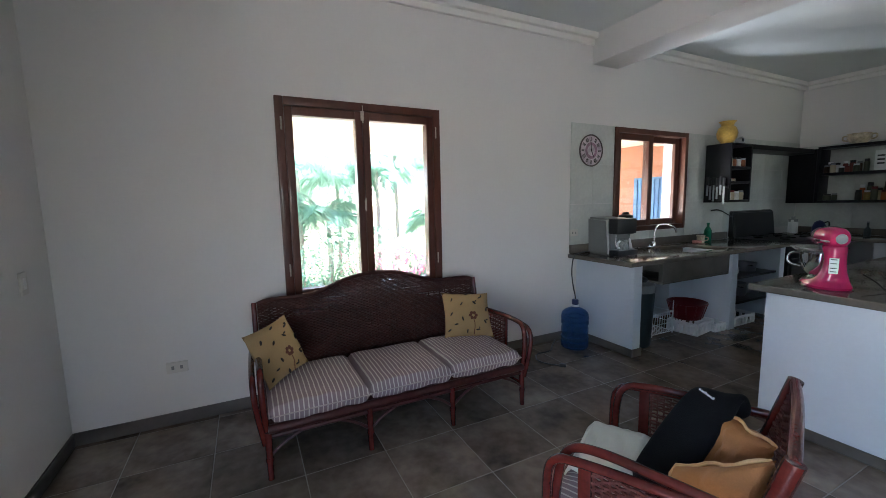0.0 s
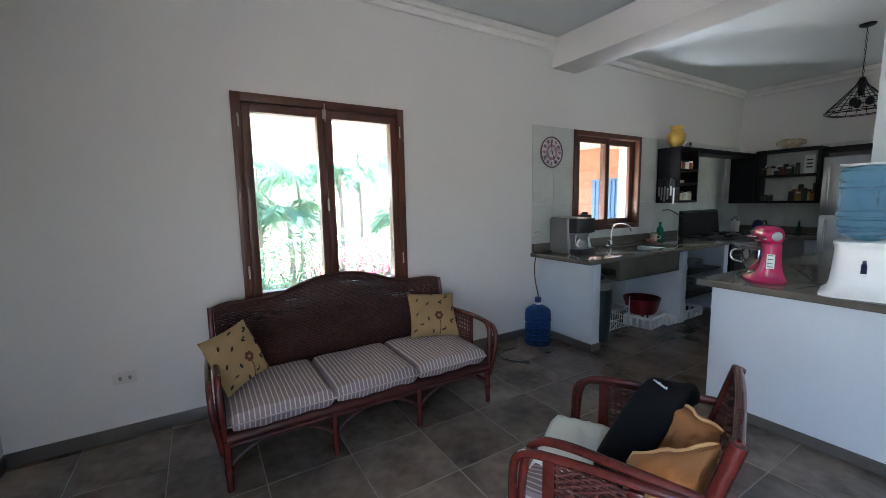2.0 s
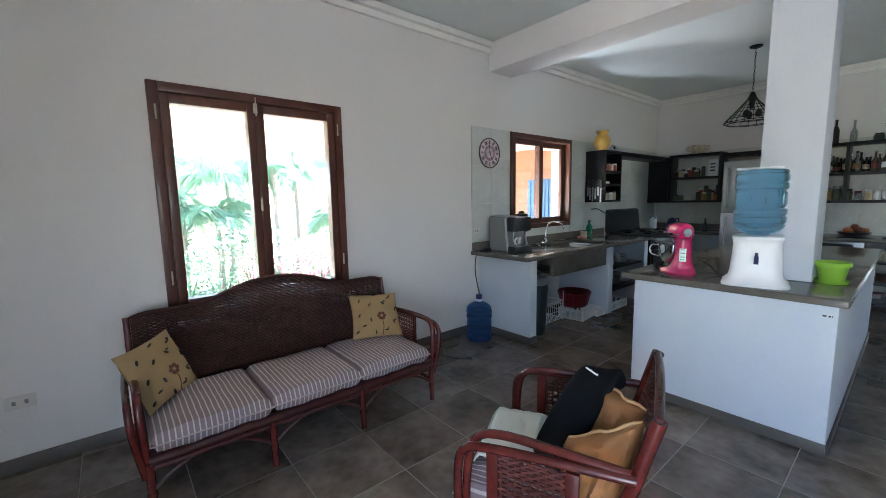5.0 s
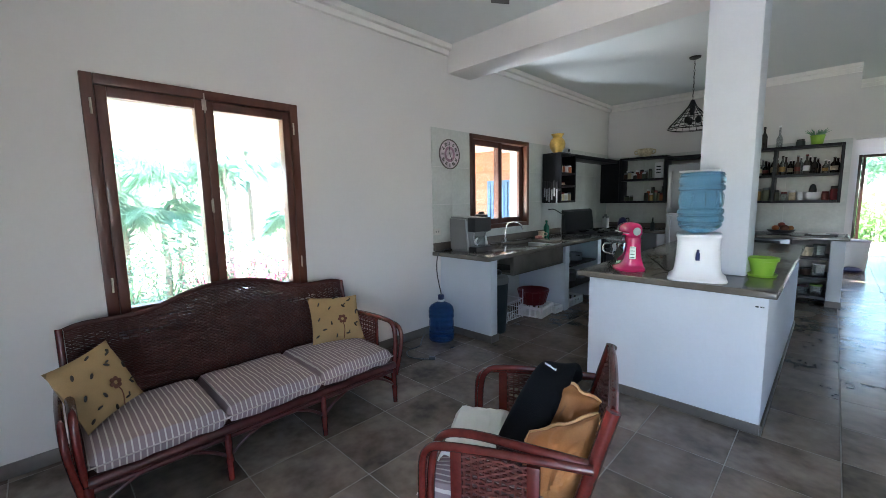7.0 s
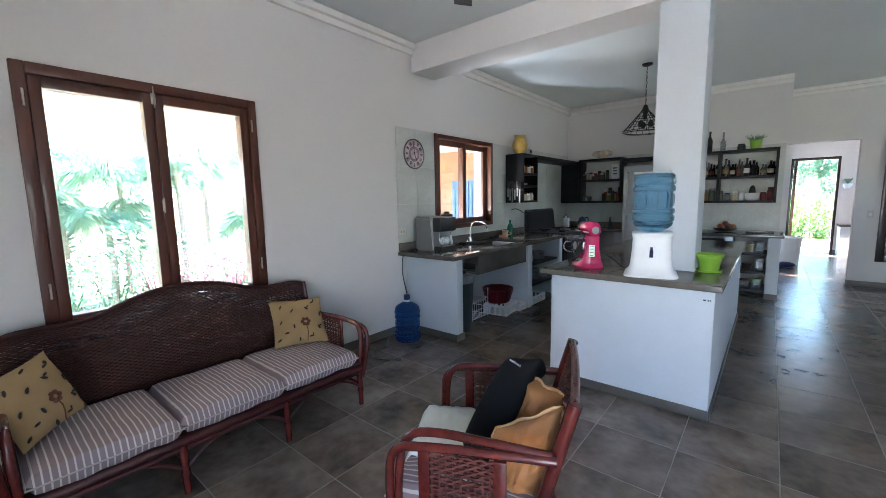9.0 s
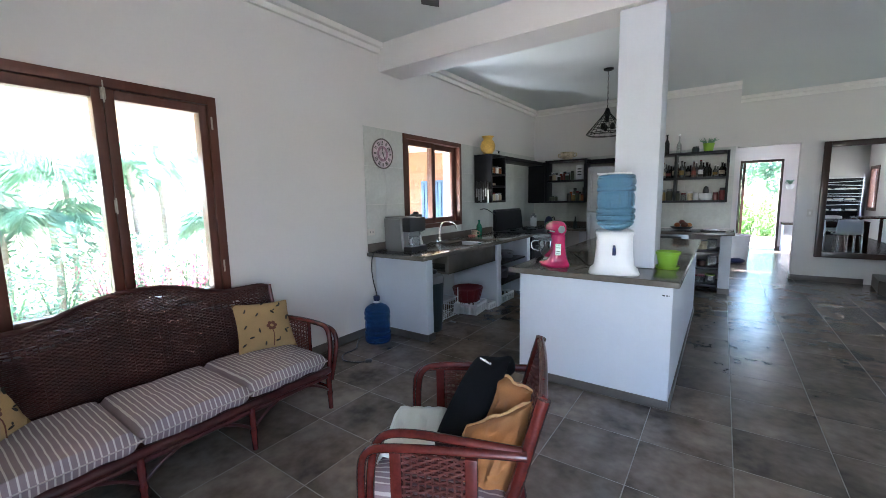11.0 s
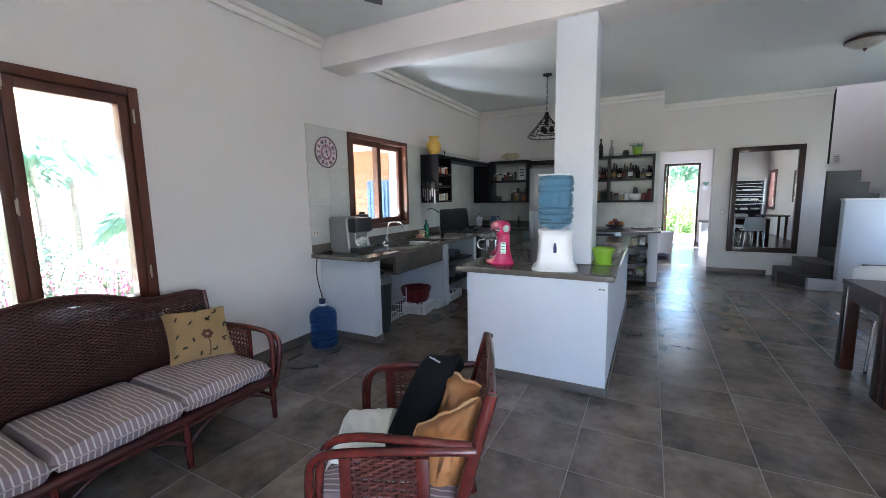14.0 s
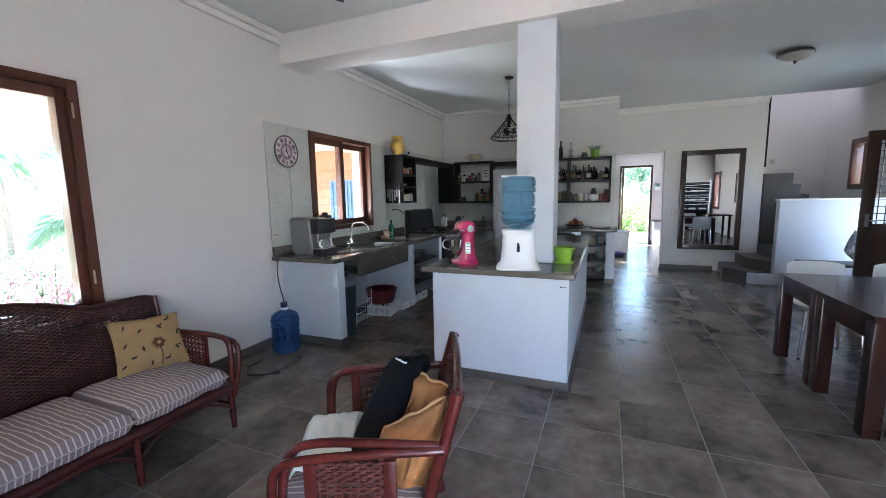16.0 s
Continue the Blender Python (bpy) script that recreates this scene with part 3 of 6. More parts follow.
        part("arm_post", tube(B(), [(0.13, y, 0.28), (0.13, y, 0.595)], 0.013), RATTAN, s)
    for k, y in enumerate((-0.563, -0.015, 0.530)):
        seat_cushion(s, 0.555, 0.60, 0.125, 0.10, y, 0.362 + 0.004 * k)
    return s


sofa()


def throw_pillow(m, label, size=0.37):
    """Square mustard pillow with a stitched flower and leaves."""
    p = thing("throw_pillow", m @ Matrix.Scale(size / 0.37, 4), label, "pillow", "mustard pillows on the sofa")
    part("cover", cushion(B(), 0.37, 0.37, 0.13, pinch=0.5, corner=1.5), YCUSH, p)
    fl = tube(B(), [(0.03, -0.17, 0.030), (0.04, -0.10, 0.060), (0.03, -0.055, 0.066)], 0.003, n=5, smooth=1)
    for k in range(6):
        a = k * math.pi / 3
        blob(fl, (0.03 + 0.022 * math.cos(a), -0.035 + 0.022 * math.sin(a), 0.068), 0.013, 0.013, 0.005, nu=8, nv=5)
    part("flower_stitching", fl, YDECO, p, "brown stitched flower")
    dk = B()
    for x, y, a in ((0.10, 0.12, 0.4), (-0.12, 0.10, 1.2), (0.12, -0.08, 2.0), (-0.10, -0.10, 0.2), (0.06, -0.14, 0.1), (-0.13, -0.02, 1.0), (0.0, 0.15, 0.5), (0.14, 0.02, 1.5),
                    (-0.05, 0.06, 0.9), (0.05, 0.07, 2.4), (-0.05, -0.06, 1.7), (-0.15, -0.14, 0.6), (-0.02, -0.15, 1.3)):
        k = max(0.0, (1 - abs(x / 0.185) ** 2.2) * (1 - abs(y / 0.185) ** 2.2))
        z = 0.065 * (0.06 + 0.94 * k ** 0.5) + 0.003
        blob(dk, (x, y, z), 0.017, 0.0055, 0.010, nu=8, nv=5, m=Matrix.Rotation(a, 3, "Z"))
        if x > 0.04:
            blob(dk, (x + 0.012, y + 0.014, z), 0.010, 0.004, 0.010, nu=8, nv=5, m=Matrix.Rotation(a + 1.3, 3, "Z"))
    part("leaf_stitching", dk, BLACKDECO, p)["kind"] = "stuff"
    return p


throw_pillow(Matrix(((0.289, -0.610, 0.738, -2.742), (0.955, 0.233, -0.181, 1.570), (-0.062, 0.757, 0.650, 0.568), (0, 0, 0, 1))),
             "mustard pillow with stitched flowers leaning on the sofa back", 0.395)
throw_pillow(Matrix(((-0.677, -0.210, 0.706, -2.560), (0.728, -0.357, 0.585, 0.130), (0.105, 0.910, 0.400, 0.600), (0, 0, 0, 1))).normalized(),
             "mustard pillow with stitched flowers slumped against the sofa arm", 0.345)


def armchair():
    c = thing("rattan_armchair", at(-0.866, 1.342, 0, 202), "red-brown rattan armchair with woven sides and striped cushion", "armchair")
    hw = 0.325

    def lean(z):
        return -0.19 - 0.275 * (z - 0.30)
    for y in (-hw + 0.02, hw - 0.02):
        part("back_post", tube(B(), [(lean(0.0) - 0.14, y * 0.9, 0.0), (lean(0.3), y, 0.30), (lean(0.82), y * 0.97, 0.82)], 0.027, r1=0.024), RATTAN, c)
    part("top_rail", tube(B(), [(lean(0.81), -hw + 0.03, 0.81), (lean(0.835), 0, 0.84), (lean(0.81), hw - 0.03, 0.81)], 0.017, smooth=2), RATTAN, c)
    part("bottom_rail", tube(B(), [(lean(0.36), -hw + 0.02, 0.36), (lean(0.36), hw - 0.02, 0.36)], 0.018), RATTAN, c)
    part("backrest", wicker(B(), -hw + 0.04, hw - 0.04, 0.37, lambda y: 0.815 - 0.1 * y * y, lean, pitch=0.012, open_band=(0.5, 0.75), upright=0.03), WICKERR, c, "woven wicker back")["kind"] = "stuff"
    for sgn in (-1, 1):
        y = sgn * 0.345
        part("arm", tube(B(), [(lean(0.63), y, 0.640), (-0.05, y, 0.628), (0.18, y, 0.612), (0.30, y, 0.59), (0.315, y, 0.44), (0.30, y, 0.0)], 0.0165, smooth=3), RATTAN, c)
        part("arm", tube(B(), [(lean(0.65) + 0.02, y - sgn * 0.012, 0.648), (-0.06, y - sgn * 0.026, 0.650), (0.14, y - sgn * 0.045, 0.648), (0.262, y - sgn * 0.045, 0.622), (0.29, y - sgn * 0.034, 0.48), (0.29, y - sgn * 0.02, 0.24)], 0.0165, smooth=3), RATTAN, c)
        for xx in (0.172, -0.098):
            part("arm_post", bx(xx - 0.022, xx + 0.022, y - 0.012, y + 0.012, 0.25, 0.61, bevel=0.006), RATTAN, c)
        part("arm_panel", wicker(B(), -0.078, 0.152, 0.28, lambda q: 0.60, lambda z: 0.0, pitch=0.013, open_band=(0.33, 0.53), upright=0.026),
             WICKERR, c, "openwork woven cane panel", Matrix(((0, 1, 0, 0), (1, 0, 0, y), (0, 0, 1, 0), (0, 0, 0, 1))))["kind"] = "stuff"
        part("side_rail", tube(B(), [(-0.24, y, 0.26), (0.30, y, 0.26)], 0.019), RATTAN, c)
        part("stretcher", tube(B(), [(-0.26, y * 0.93, 0.14), (0.30, y, 0.14)], 0.012), RATTAN, c)
    part("seat_rail", tube(tube(B(), [(0.29, -0.345, 0.27), (0.29, 0.345, 0.27)], 0.022), [(0.29, -0.345, 0.22), (0.29, 0.345, 0.22)], 0.014), RATTAN, c)
    part("seat_base", bx(-0.24, 0.29, -0.32, 0.32, 0.265, 0.283), WICKERR, c)
    seat_cushion(c, 0.60, 0.58, 0.13, 0.065, 0.0, 0.345)
    return c


def chair_point(x, y, z):
    """From the armchair's own axes to the room's."""
    return at(-0.866, 1.342, 0, 202) @ Vector((x, y, z))


def in_chair(x, y, z, rx=0, ry=0, rz=0):
    return at(-0.866, 1.342, 0, 202) @ pose(x, y, z, rx, ry, rz)


armchair()


def tan_pillow(top_front, top_back, face, size, drop, label):
    """A soft pillow that sags against the chair back: its top edge runs between two points of the chair."""
    a, b = Vector(top_front), Vector(top_back)
    u = (b - a) / size
    v = -Vector(drop).normalized()
    n = u.cross(v).normalized()
    n = n if n.dot(Vector(face)) > 0 else -n
    m = Matrix((u, v, n)).transposed().to_4x4()
    m.translation = (a + b) / 2 - v * (size * 0.47)
    p = thing("suede_pillow", in_chair(0, 0, 0), label, "pillow", "tan pillows in the armchair")
    bm = cushion(B(), size, size * 0.94, 0.20, pinch=0.5, corner=1.6, n=26)
    for v in bm.verts:
        q = v.co * 1.0
        swell = 1 + 0.16 * noise.noise(q * 26 + Vector((4, 4, 1))) + 0.38 * noise.noise(q * 9 + Vector((label.count("e"), 2, 5))) - 0.45 * max(0, 0.35 - abs(noise.noise(q * 7 + Vector((1, label.count("a"), 3))))) 
        v.co.z *= swell
    bm.transform(m)
    part("cover", bm, TANCUSH, p)
    h, k = size / 2, size * 0.47
    e = [m @ Vector((h * sx + 0.010 * math.sin(7 * sx + 5 * sy), k * sy + 0.012 * math.sin(9 * sx + 3 * sy), 0.008 * math.sin(11 * sx))) for sx, sy in
         ((-1, -1), (-0.5, -0.97), (0, -0.95), (0.5, -0.97), (1, -1), (0.97, -0.4), (0.96, 0.3), (1, 1), (0.6, 0.96), (0.2, 0.98), (-0.2, 0.95), (-0.6, 0.98), (-1, 1), (-0.96, 0.3), (-0.97, -0.4), (-1, -1))]
    part("piping", tube(B(), e, 0.006, n=6, smooth=1), TANPIPE, p)
    return p


tan_pillow((-0.035, 0.085, 0.565), (-0.300, 0.17, 0.745), (-0.15, 0.9, 0.35), 0.37, (0.14, 0.06, -1.0), "tan suede pillow with pale piping propped in the armchair")
tan_pillow((-0.125, -0.16, 0.71), (-0.30, 0.02, 0.705), (0.25, 0.85, 0.45), 0.35, (0.22, 0.05, -1.0), "tan suede pillow with pale piping behind another pillow")


def black_bag():
    """A limp black sleeve that leans from the seat over the pillows."""
    bm = B()
    spine = [(0.045, 0.10, 0.42), (0.015, 0.055, 0.50), (-0.038, -0.03, 0.605), (-0.085, -0.115, 0.70), (-0.115, -0.165, 0.742), (-0.145, -0.19, 0.735), (-0.165, -0.195, 0.70), (-0.18, -0.195, 0.655)]
    wide = [0.085, 0.086, 0.085, 0.084, 0.082, 0.076, 0.064, 0.044]
    thick = [0.024, 0.028, 0.03, 0.03, 0.028, 0.024, 0.018, 0.012]
    side0, side1 = Vector((0.94, -0.34, 0)).normalized(), Vector((0.55, 0.83, 0.0)).normalized()
    sp = [Vector(p) for p in spine]
    rings = []
    for i, p in enumerate(sp):
        d = (sp[min(i + 1, 7)] - sp[max(i - 1, 0)]).normalized()
        side = side0.lerp(side1, max(0.0, (i - 3) / 4) * 0.55).normalized()
        side = (side - d * side.dot(d)).normalized()
        up = side.cross(d).normalized()
        rr = []
        for k in range(24):
            a = 2 * math.pi * k / 24
            ca, sa = math.cos(a), math.sin(a)
            q = p + side * (wide[i] * math.copysign(abs(ca) ** 0.5, ca)) + up * (thick[i] * math.copysign(abs(sa) ** 0.8, sa))
            q += up * (0.012 * noise.noise(q * 11)) + side * (0.008 * noise.noise(q * 9 + Vector((3, 1, 7))))
            rr.append(bm.verts.new(q))
        rings.append(rr)
    skin(bm, rings)
    b = thing("black_bag", in_chair(0, 0, 0), "black neoprene sleeve slumped over pillows in the armchair", "bag")
    sleeve = part("sleeve", bm, BLACKCLOTH, b)
    mod = sleeve.modifiers.new("round", "SUBSURF")
    mod.levels = mod.render_levels = 2
    d = (sp[4] - sp[3]).normalized()
    side = (side0 - d * side0.dot(d)).normalized()
    up = side.cross(d).normalized()
    up = up if up.z > 0 else -up
    base = sp[3].lerp(sp[4], 0.55) + up * 0.034
    m = Matrix((side, d, up)).transposed().to_4x4()
    m.translation = base
    mk = B()
    for k in range(8):
        w = 0.006 if k % 3 else 0.004
        box(mk, -0.020 + k * 0.0078, -0.020 + k * 0.0078 + w * 0.8, -0.003 + 0.0012 * k, 0.003 + 0.0012 * k + (0.003 if k in (0, 4) else 0), -0.004, 0.002)
    part("printed_mark", mk, WHITEPL, b, "small white printed mark", m)
    return b


black_bag()


def folded_cloth():
    bm = B()
    n = 14
    for lay in range(3):
        z = 0.012 * lay
        g = [[bm.verts.new(((i / n - 0.5) * (0.26 - 0.02 * lay), (j / n - 0.5) * (0.40 - 0.03 * lay),
              z + 0.014 + 0.020 * abs(noise.noise((i * 0.30 + j * 0.12, j * 0.22 - i * 0.1, lay * 3.0))) - (0.03 if i == n else 0.0))) for j in range(n + 1)] for i in range(n + 1)]
        for i in range(n):
            for j in range(n):
                bm.faces.new((g[i][j], g[i + 1][j], g[i + 1][j + 1], g[i][j + 1]))
    ob = solid("folded_cloth", bm, GREENCLOTH, "pale green folded cloth lying on the armchair seat", "cloth", in_chair(0.225, -0.06, 0.405, 0, 0, 8))
    mod = ob.modifiers.new("thick", "SOLIDIFY")
    mod.thickness = 0.006
    return ob


folded_cloth()


# ---------------------------------------------------------------- small things on the living room walls and floor
def wall_plate(name, m, label, category, slots, w=0.075, h=0.12):
    p = thing(name, m, label, category)
    part("plate", bx(-0.004, 0.008, -w / 2, w / 2, -h / 2, h / 2, bevel=0.003), PLATE, p)
    for y, z, a, b in slots:
        part("rocker" if "switch" in name else "socket", bx(0.008, 0.011, y - a, y + a, z - b, z + b, bevel=0.001), GREYPL if "outlet" in name else TRIMW, p)
    return p


wall_plate("wall_outlet", at(XL + 0.002, -0.47, 0.40), "white double wall outlet plate above the baseboard", "outlet", [(-0.025, 0, 0.008, 0.012), (0.025, 0, 0.008, 0.012)], 0.125, 0.075)
wall_plate("light_switch", at(-2.81, YB + 0.002, 1.10, 90), "white light switch on the plaster wall", "switch", [(0, 0.0, 0.014, 0.03)])
wall_plate("light_switch", at(1.19, YF - 0.002, 1.13, -90), "white light switch beside the passage", "switch", [(0, 0, 0.012, 0.025)])
wall_plate("wall_outlet", at(XL + 0.012, 3.10, 1.13), "white wall outlet above the worktop", "outlet", [(-0.02, 0, 0.006, 0.010), (0.02, 0, 0.006, 0.010)], 0.11, 0.07)


def water_bottle(name, m, label, material, down=False):
    """A ribbed five-gallon bottle, 0.27 m across: rounded bands above and below a fluted waist."""
    w = thing(name, m, label, "water bottle")
    r, prof = 0.135, [(0.06, 0.008), (0.105, 0.0), (0.124, 0.007), (0.133, 0.026)]
    for za, zb, waist in ((0.026, 0.082, 0), (0.082, 0.128, 0), (0.128, 0.238, 1), (0.238, 0.284, 0), (0.284, 0.335, 0)):
        n = 7
        for k in range(n + 1):
            t = k / n
            groove = 0.013 * (abs(2 * t - 1) ** 4)
            prof.append((r - groove - 0.004 * waist, za + (zb - za) * t))
    prof += [(0.130, 0.345), (0.122, 0.362), (0.105, 0.380), (0.072, 0.398), (0.040, 0.412)]
    neck = [(0.036, 0.410), (0.028, 0.418), (0.028, 0.455), (0.0005, 0.456)]
    if down:
        prof, neck = [(a, 0.456 - z) for a, z in reversed(prof)], [(a, 0.456 - z) for a, z in reversed(neck)]
    bm, n, rings = B(), 48, []
    for a, z in prof:
        zz = 0.456 - z if down else z
        waist = 1.0 if 0.140 < zz < 0.226 else 0.0
        rings.append([bm.verts.new(((a - 0.007 * waist * (0.5 + 0.5 * math.cos(12 * 2 * math.pi * i / n)) ** 3) * math.cos(2 * math.pi * i / n),
                                    (a - 0.007 * waist * (0.5 + 0.5 * math.cos(12 * 2 * math.pi * i / n)) ** 3) * math.sin(2 * math.pi * i / n), z)) for i in range(n)])
    skin(bm, rings)
    part("body", bm, material, w)
    part("neck", lathe(B(), neck, n=20), material, w)
    if not down:
        part("cap", lathe(B(), [(0.031, 0.44), (0.033, 0.445), (0.033, 0.485), (0.028, 0.49), (0.0005, 0.49)], n=20), CAPBLUE, w, "dark blue cap")
        part("collar", lathe(B(), [(0.036, 0.418), (0.037, 0.422), (0.037, 0.438), (0.034, 0.44)], n=20), WHITEPL, w, "white neck ring")
    return w


CAPBLUE = mat("dark_blue_plastic", (0.012, 0.02, 0.09), 0.4, var=0.1, bump=0.0)
water_bottle("water_bottle", at(-2.90, 2.905, 0), "blue five-gallon water bottle standing on the floor by the counter", JUGDARK)
cord = B()
tube(cord, [(-3.10, 3.33, 0.93), (-3.075, 3.10, 0.925), (-3.02, 2.985, 0.90), (-3.03, 2.975, 0.75), (-3.00, 2.965, 0.62), (-2.91, 2.92, 0.50), (-2.90, 2.905, 0.488)], 0.006, n=6, smooth=2)
solid("water_hose", cord, BLACKPL, "thin black hose hanging from the coffee machine to the bottle", "hose")
plug = thing("power_cord", at(0, 0, 0), "black power cord lying loose on the tiled floor", "cord")
part("cable", tube(B(), [(-3.13, 2.86, 0.008), (-3.02, 2.72, 0.008), (-2.90, 2.60, 0.008), (-2.93, 2.44, 0.008), (-2.80, 2.33, 0.008), (-2.68, 2.37, 0.008), (-2.60, 2.44, 0.008)], 0.007, n=6, smooth=2), BLACKPL, plug)
part("plug", box(B(), -0.03, 0.03, -0.016, 0.016, 0.0, 0.028, bevel=0.006), BLACKPL, plug, m=at(-2.585, 2.455, 0.001, 40))

fan = thing("ceiling_fan", at(-1.36, 1.82, 2.865), "black ceiling fan with flat wooden blades", "ceiling fan")
part("motor", lathe(B(), [(0.03, -0.05), (0.08, -0.04), (0.10, 0.0), (0.09, 0.07), (0.03, 0.09)], n=24), IRON, fan)
part("rod", tube(B(), [(0, 0, 0.08), (0, 0, 0.26)], 0.013), IRON, fan)
part("canopy", lathe(B(), [(0.02, 0.23), (0.065, 0.26), (0.07, 0.284)], n=20), IRON, fan)
for k in range(4):
    a = math.degrees(math.atan2(0.65, -0.45)) + 90 * k
    part("blade", box(B(), 0.16, 0.79, -0.065, 0.065, -0.006, 0.006, bevel=0.004), BLACKPAINT, fan, m=pose(0, 0, 0.0, 10, 0, a))
    part("blade_arm", box(B(), 0.08, 0.20, -0.02, 0.02, -0.010, -0.004, bevel=0.002), IRON, fan, m=pose(0, 0, 0, 0, 0, a))


# ---------------------------------------------------------------- kitchen: masonry counters
def slab(bm, x0, x1, y0, y1, z0=0.868, z1=0.912):
    return box(bm, x0, x1, y0, y1, z0, z1, bevel=0.012, seg=3)


TOPX = -2.37
counter = thing("kitchen_counter", at(0, 0, 0), "white masonry kitchen counter with open bays under it", "counter")
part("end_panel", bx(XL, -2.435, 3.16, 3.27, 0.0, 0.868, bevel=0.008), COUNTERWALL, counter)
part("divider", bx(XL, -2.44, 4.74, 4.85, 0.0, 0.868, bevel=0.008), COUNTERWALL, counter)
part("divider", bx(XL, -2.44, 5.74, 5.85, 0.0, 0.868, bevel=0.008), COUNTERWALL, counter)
part("plinth_tile", bx(XL, -2.425, 3.148, 3.16, 0.0, 0.075, bevel=0.003), BASET, counter)
part("plinth_tile", bx(-2.435, -2.423, 3.16, 3.28, 0.0, 0.075, bevel=0.003), BASET, counter)
part("shelf_board", bx(XL + 0.02, -2.47, 4.85, 5.74, 0.26, 0.29, bevel=0.004), BLACKPAINT, counter)
part("shelf_board", bx(XL + 0.02, -2.47, 4.85, 5.74, 0.55, 0.575, bevel=0.004), BLACKPAINT, counter)

worktop = thing("worktop", at(0, 0, 0), "polished grey-brown concrete worktop with a sunken sink", "worktop")
SX0, SX1, SY0, SY1 = -3.0, -2.52, 4.12, 4.85
for a, b, c, d in ((XL, TOPX, 3.03, SY0), (XL, TOPX, SY1, 5.90), (XL, SX0, SY0, SY1), (SX1, TOPX, SY0, SY1)):
    part("slab", slab(B(), a, b, c, d), CONCRETE, worktop)
part("upstand", bx(XL, XL + 0.035, 3.05, 5.88, 0.913, 1.005, bevel=0.006), CONCRETE, worktop)
basin = B()
box(basin, SX0 - 0.06, SX1 + 0.045, SY0 - 0.5, SY1 + 0.0, 0.63, 0.66, bevel=0.01)
box(basin, SX1, SX1 + 0.045, SY0 - 0.5, SY1, 0.66, 0.867)
box(basin, SX0 - 0.06, SX0, SY0 - 0.5, SY1, 0.66, 0.867)
box(basin, SX0, SX1, SY0 - 0.05, SY0 - 0.0, 0.66, 0.867)
part("basin", basin, CONCRETE, worktop, "cast concrete sink basin")
part("drain", lathe(B(), [(0.03, 0.661), (0.035, 0.666), (0.0005, 0.664)], (-2.76, 4.5, 0), n=16), STEEL, worktop)

tap = thing("faucet", at(-3.05, 4.27, 0.912), "chrome gooseneck kitchen faucet on the worktop", "faucet")
part("base_plate", box(B(), -0.03, 0.03, -0.13, 0.09, 0.0, 0.015, bevel=0.007), CHROME, tap)
part("spout", tube(B(), [(0, 0, 0.01), (0, 0, 0.17), (0.02, 0.02, 0.25), (0.10, 0.07, 0.27), (0.17, 0.12, 0.23), (0.18, 0.13, 0.17)], 0.011, n=10, smooth=3), CHROME, tap)
part("collar", lathe(B(), [(0.022, 0.012), (0.02, 0.05), (0.012, 0.06)], n=16), CHROME, tap)
part("lever", tube(B(), [(0, -0.07, 0.01), (0, -0.07, 0.05), (0.06, -0.10, 0.065)], 0.009, smooth=1), CHROME, tap)

# splash tiles on the wall behind the counter, each a piece
def splash(name, spans, along_y, label):
    holder = thing(name, at(0, 0, 0), label, "wall tiles", kind="structure")
    made = {}
    for a0, a1, z0, z1 in spans:
        w, h = round(a1 - a0 - 0.004, 4), round(z1 - z0 - 0.004, 4)
        if (w, h, along_y) not in made:
            bm = bx(0, 0.010, 0, w, 0, h) if along_y else bx(0, w, -0.010, 0, 0, h)
            made[(w, h, along_y)] = mesh_of(bm, "tile", SPLASH, False)
        t = new("tile", made[(w, h, along_y)])
        t.parent = holder
        t.location = (XL + 0.0005, a0, z0) if along_y else (a0, YK - 0.0005, z0)
    return holder


spans = []
for z0, z1 in ((1.008, 1.43), (1.43, 1.845), (1.845, 2.262)):
    spans.append((3.05, 3.365, z0, z1))
    spans.append((3.365, 3.678, z0, z1))
    spans.append((4.955, 5.315, z0, z1))
    spans += [(5.315 + 0.48 * k, 5.315 + 0.48 * (k + 1), z0, z1) for k in range(5)]
spans.append((3.68, 4.315, 1.008, 1.098))
spans.append((4.315, 4.95, 1.008, 1.098))
splash("trim_splash_tiles", spans, True, "pale grey-green splash tiles round the kitchen window")
spans = [(-3.13 + 0.65 * k, -3.13 + 0.65 * (k + 1), z0, z1) for k in range(5) for z0, z1 in ((0.93, 1.36), (1.36, 1.75), (1.75, 2.2))]
splash("trim_splash_tiles_far", spans, False, "pale grey splash tiles on the kitchen end wall")


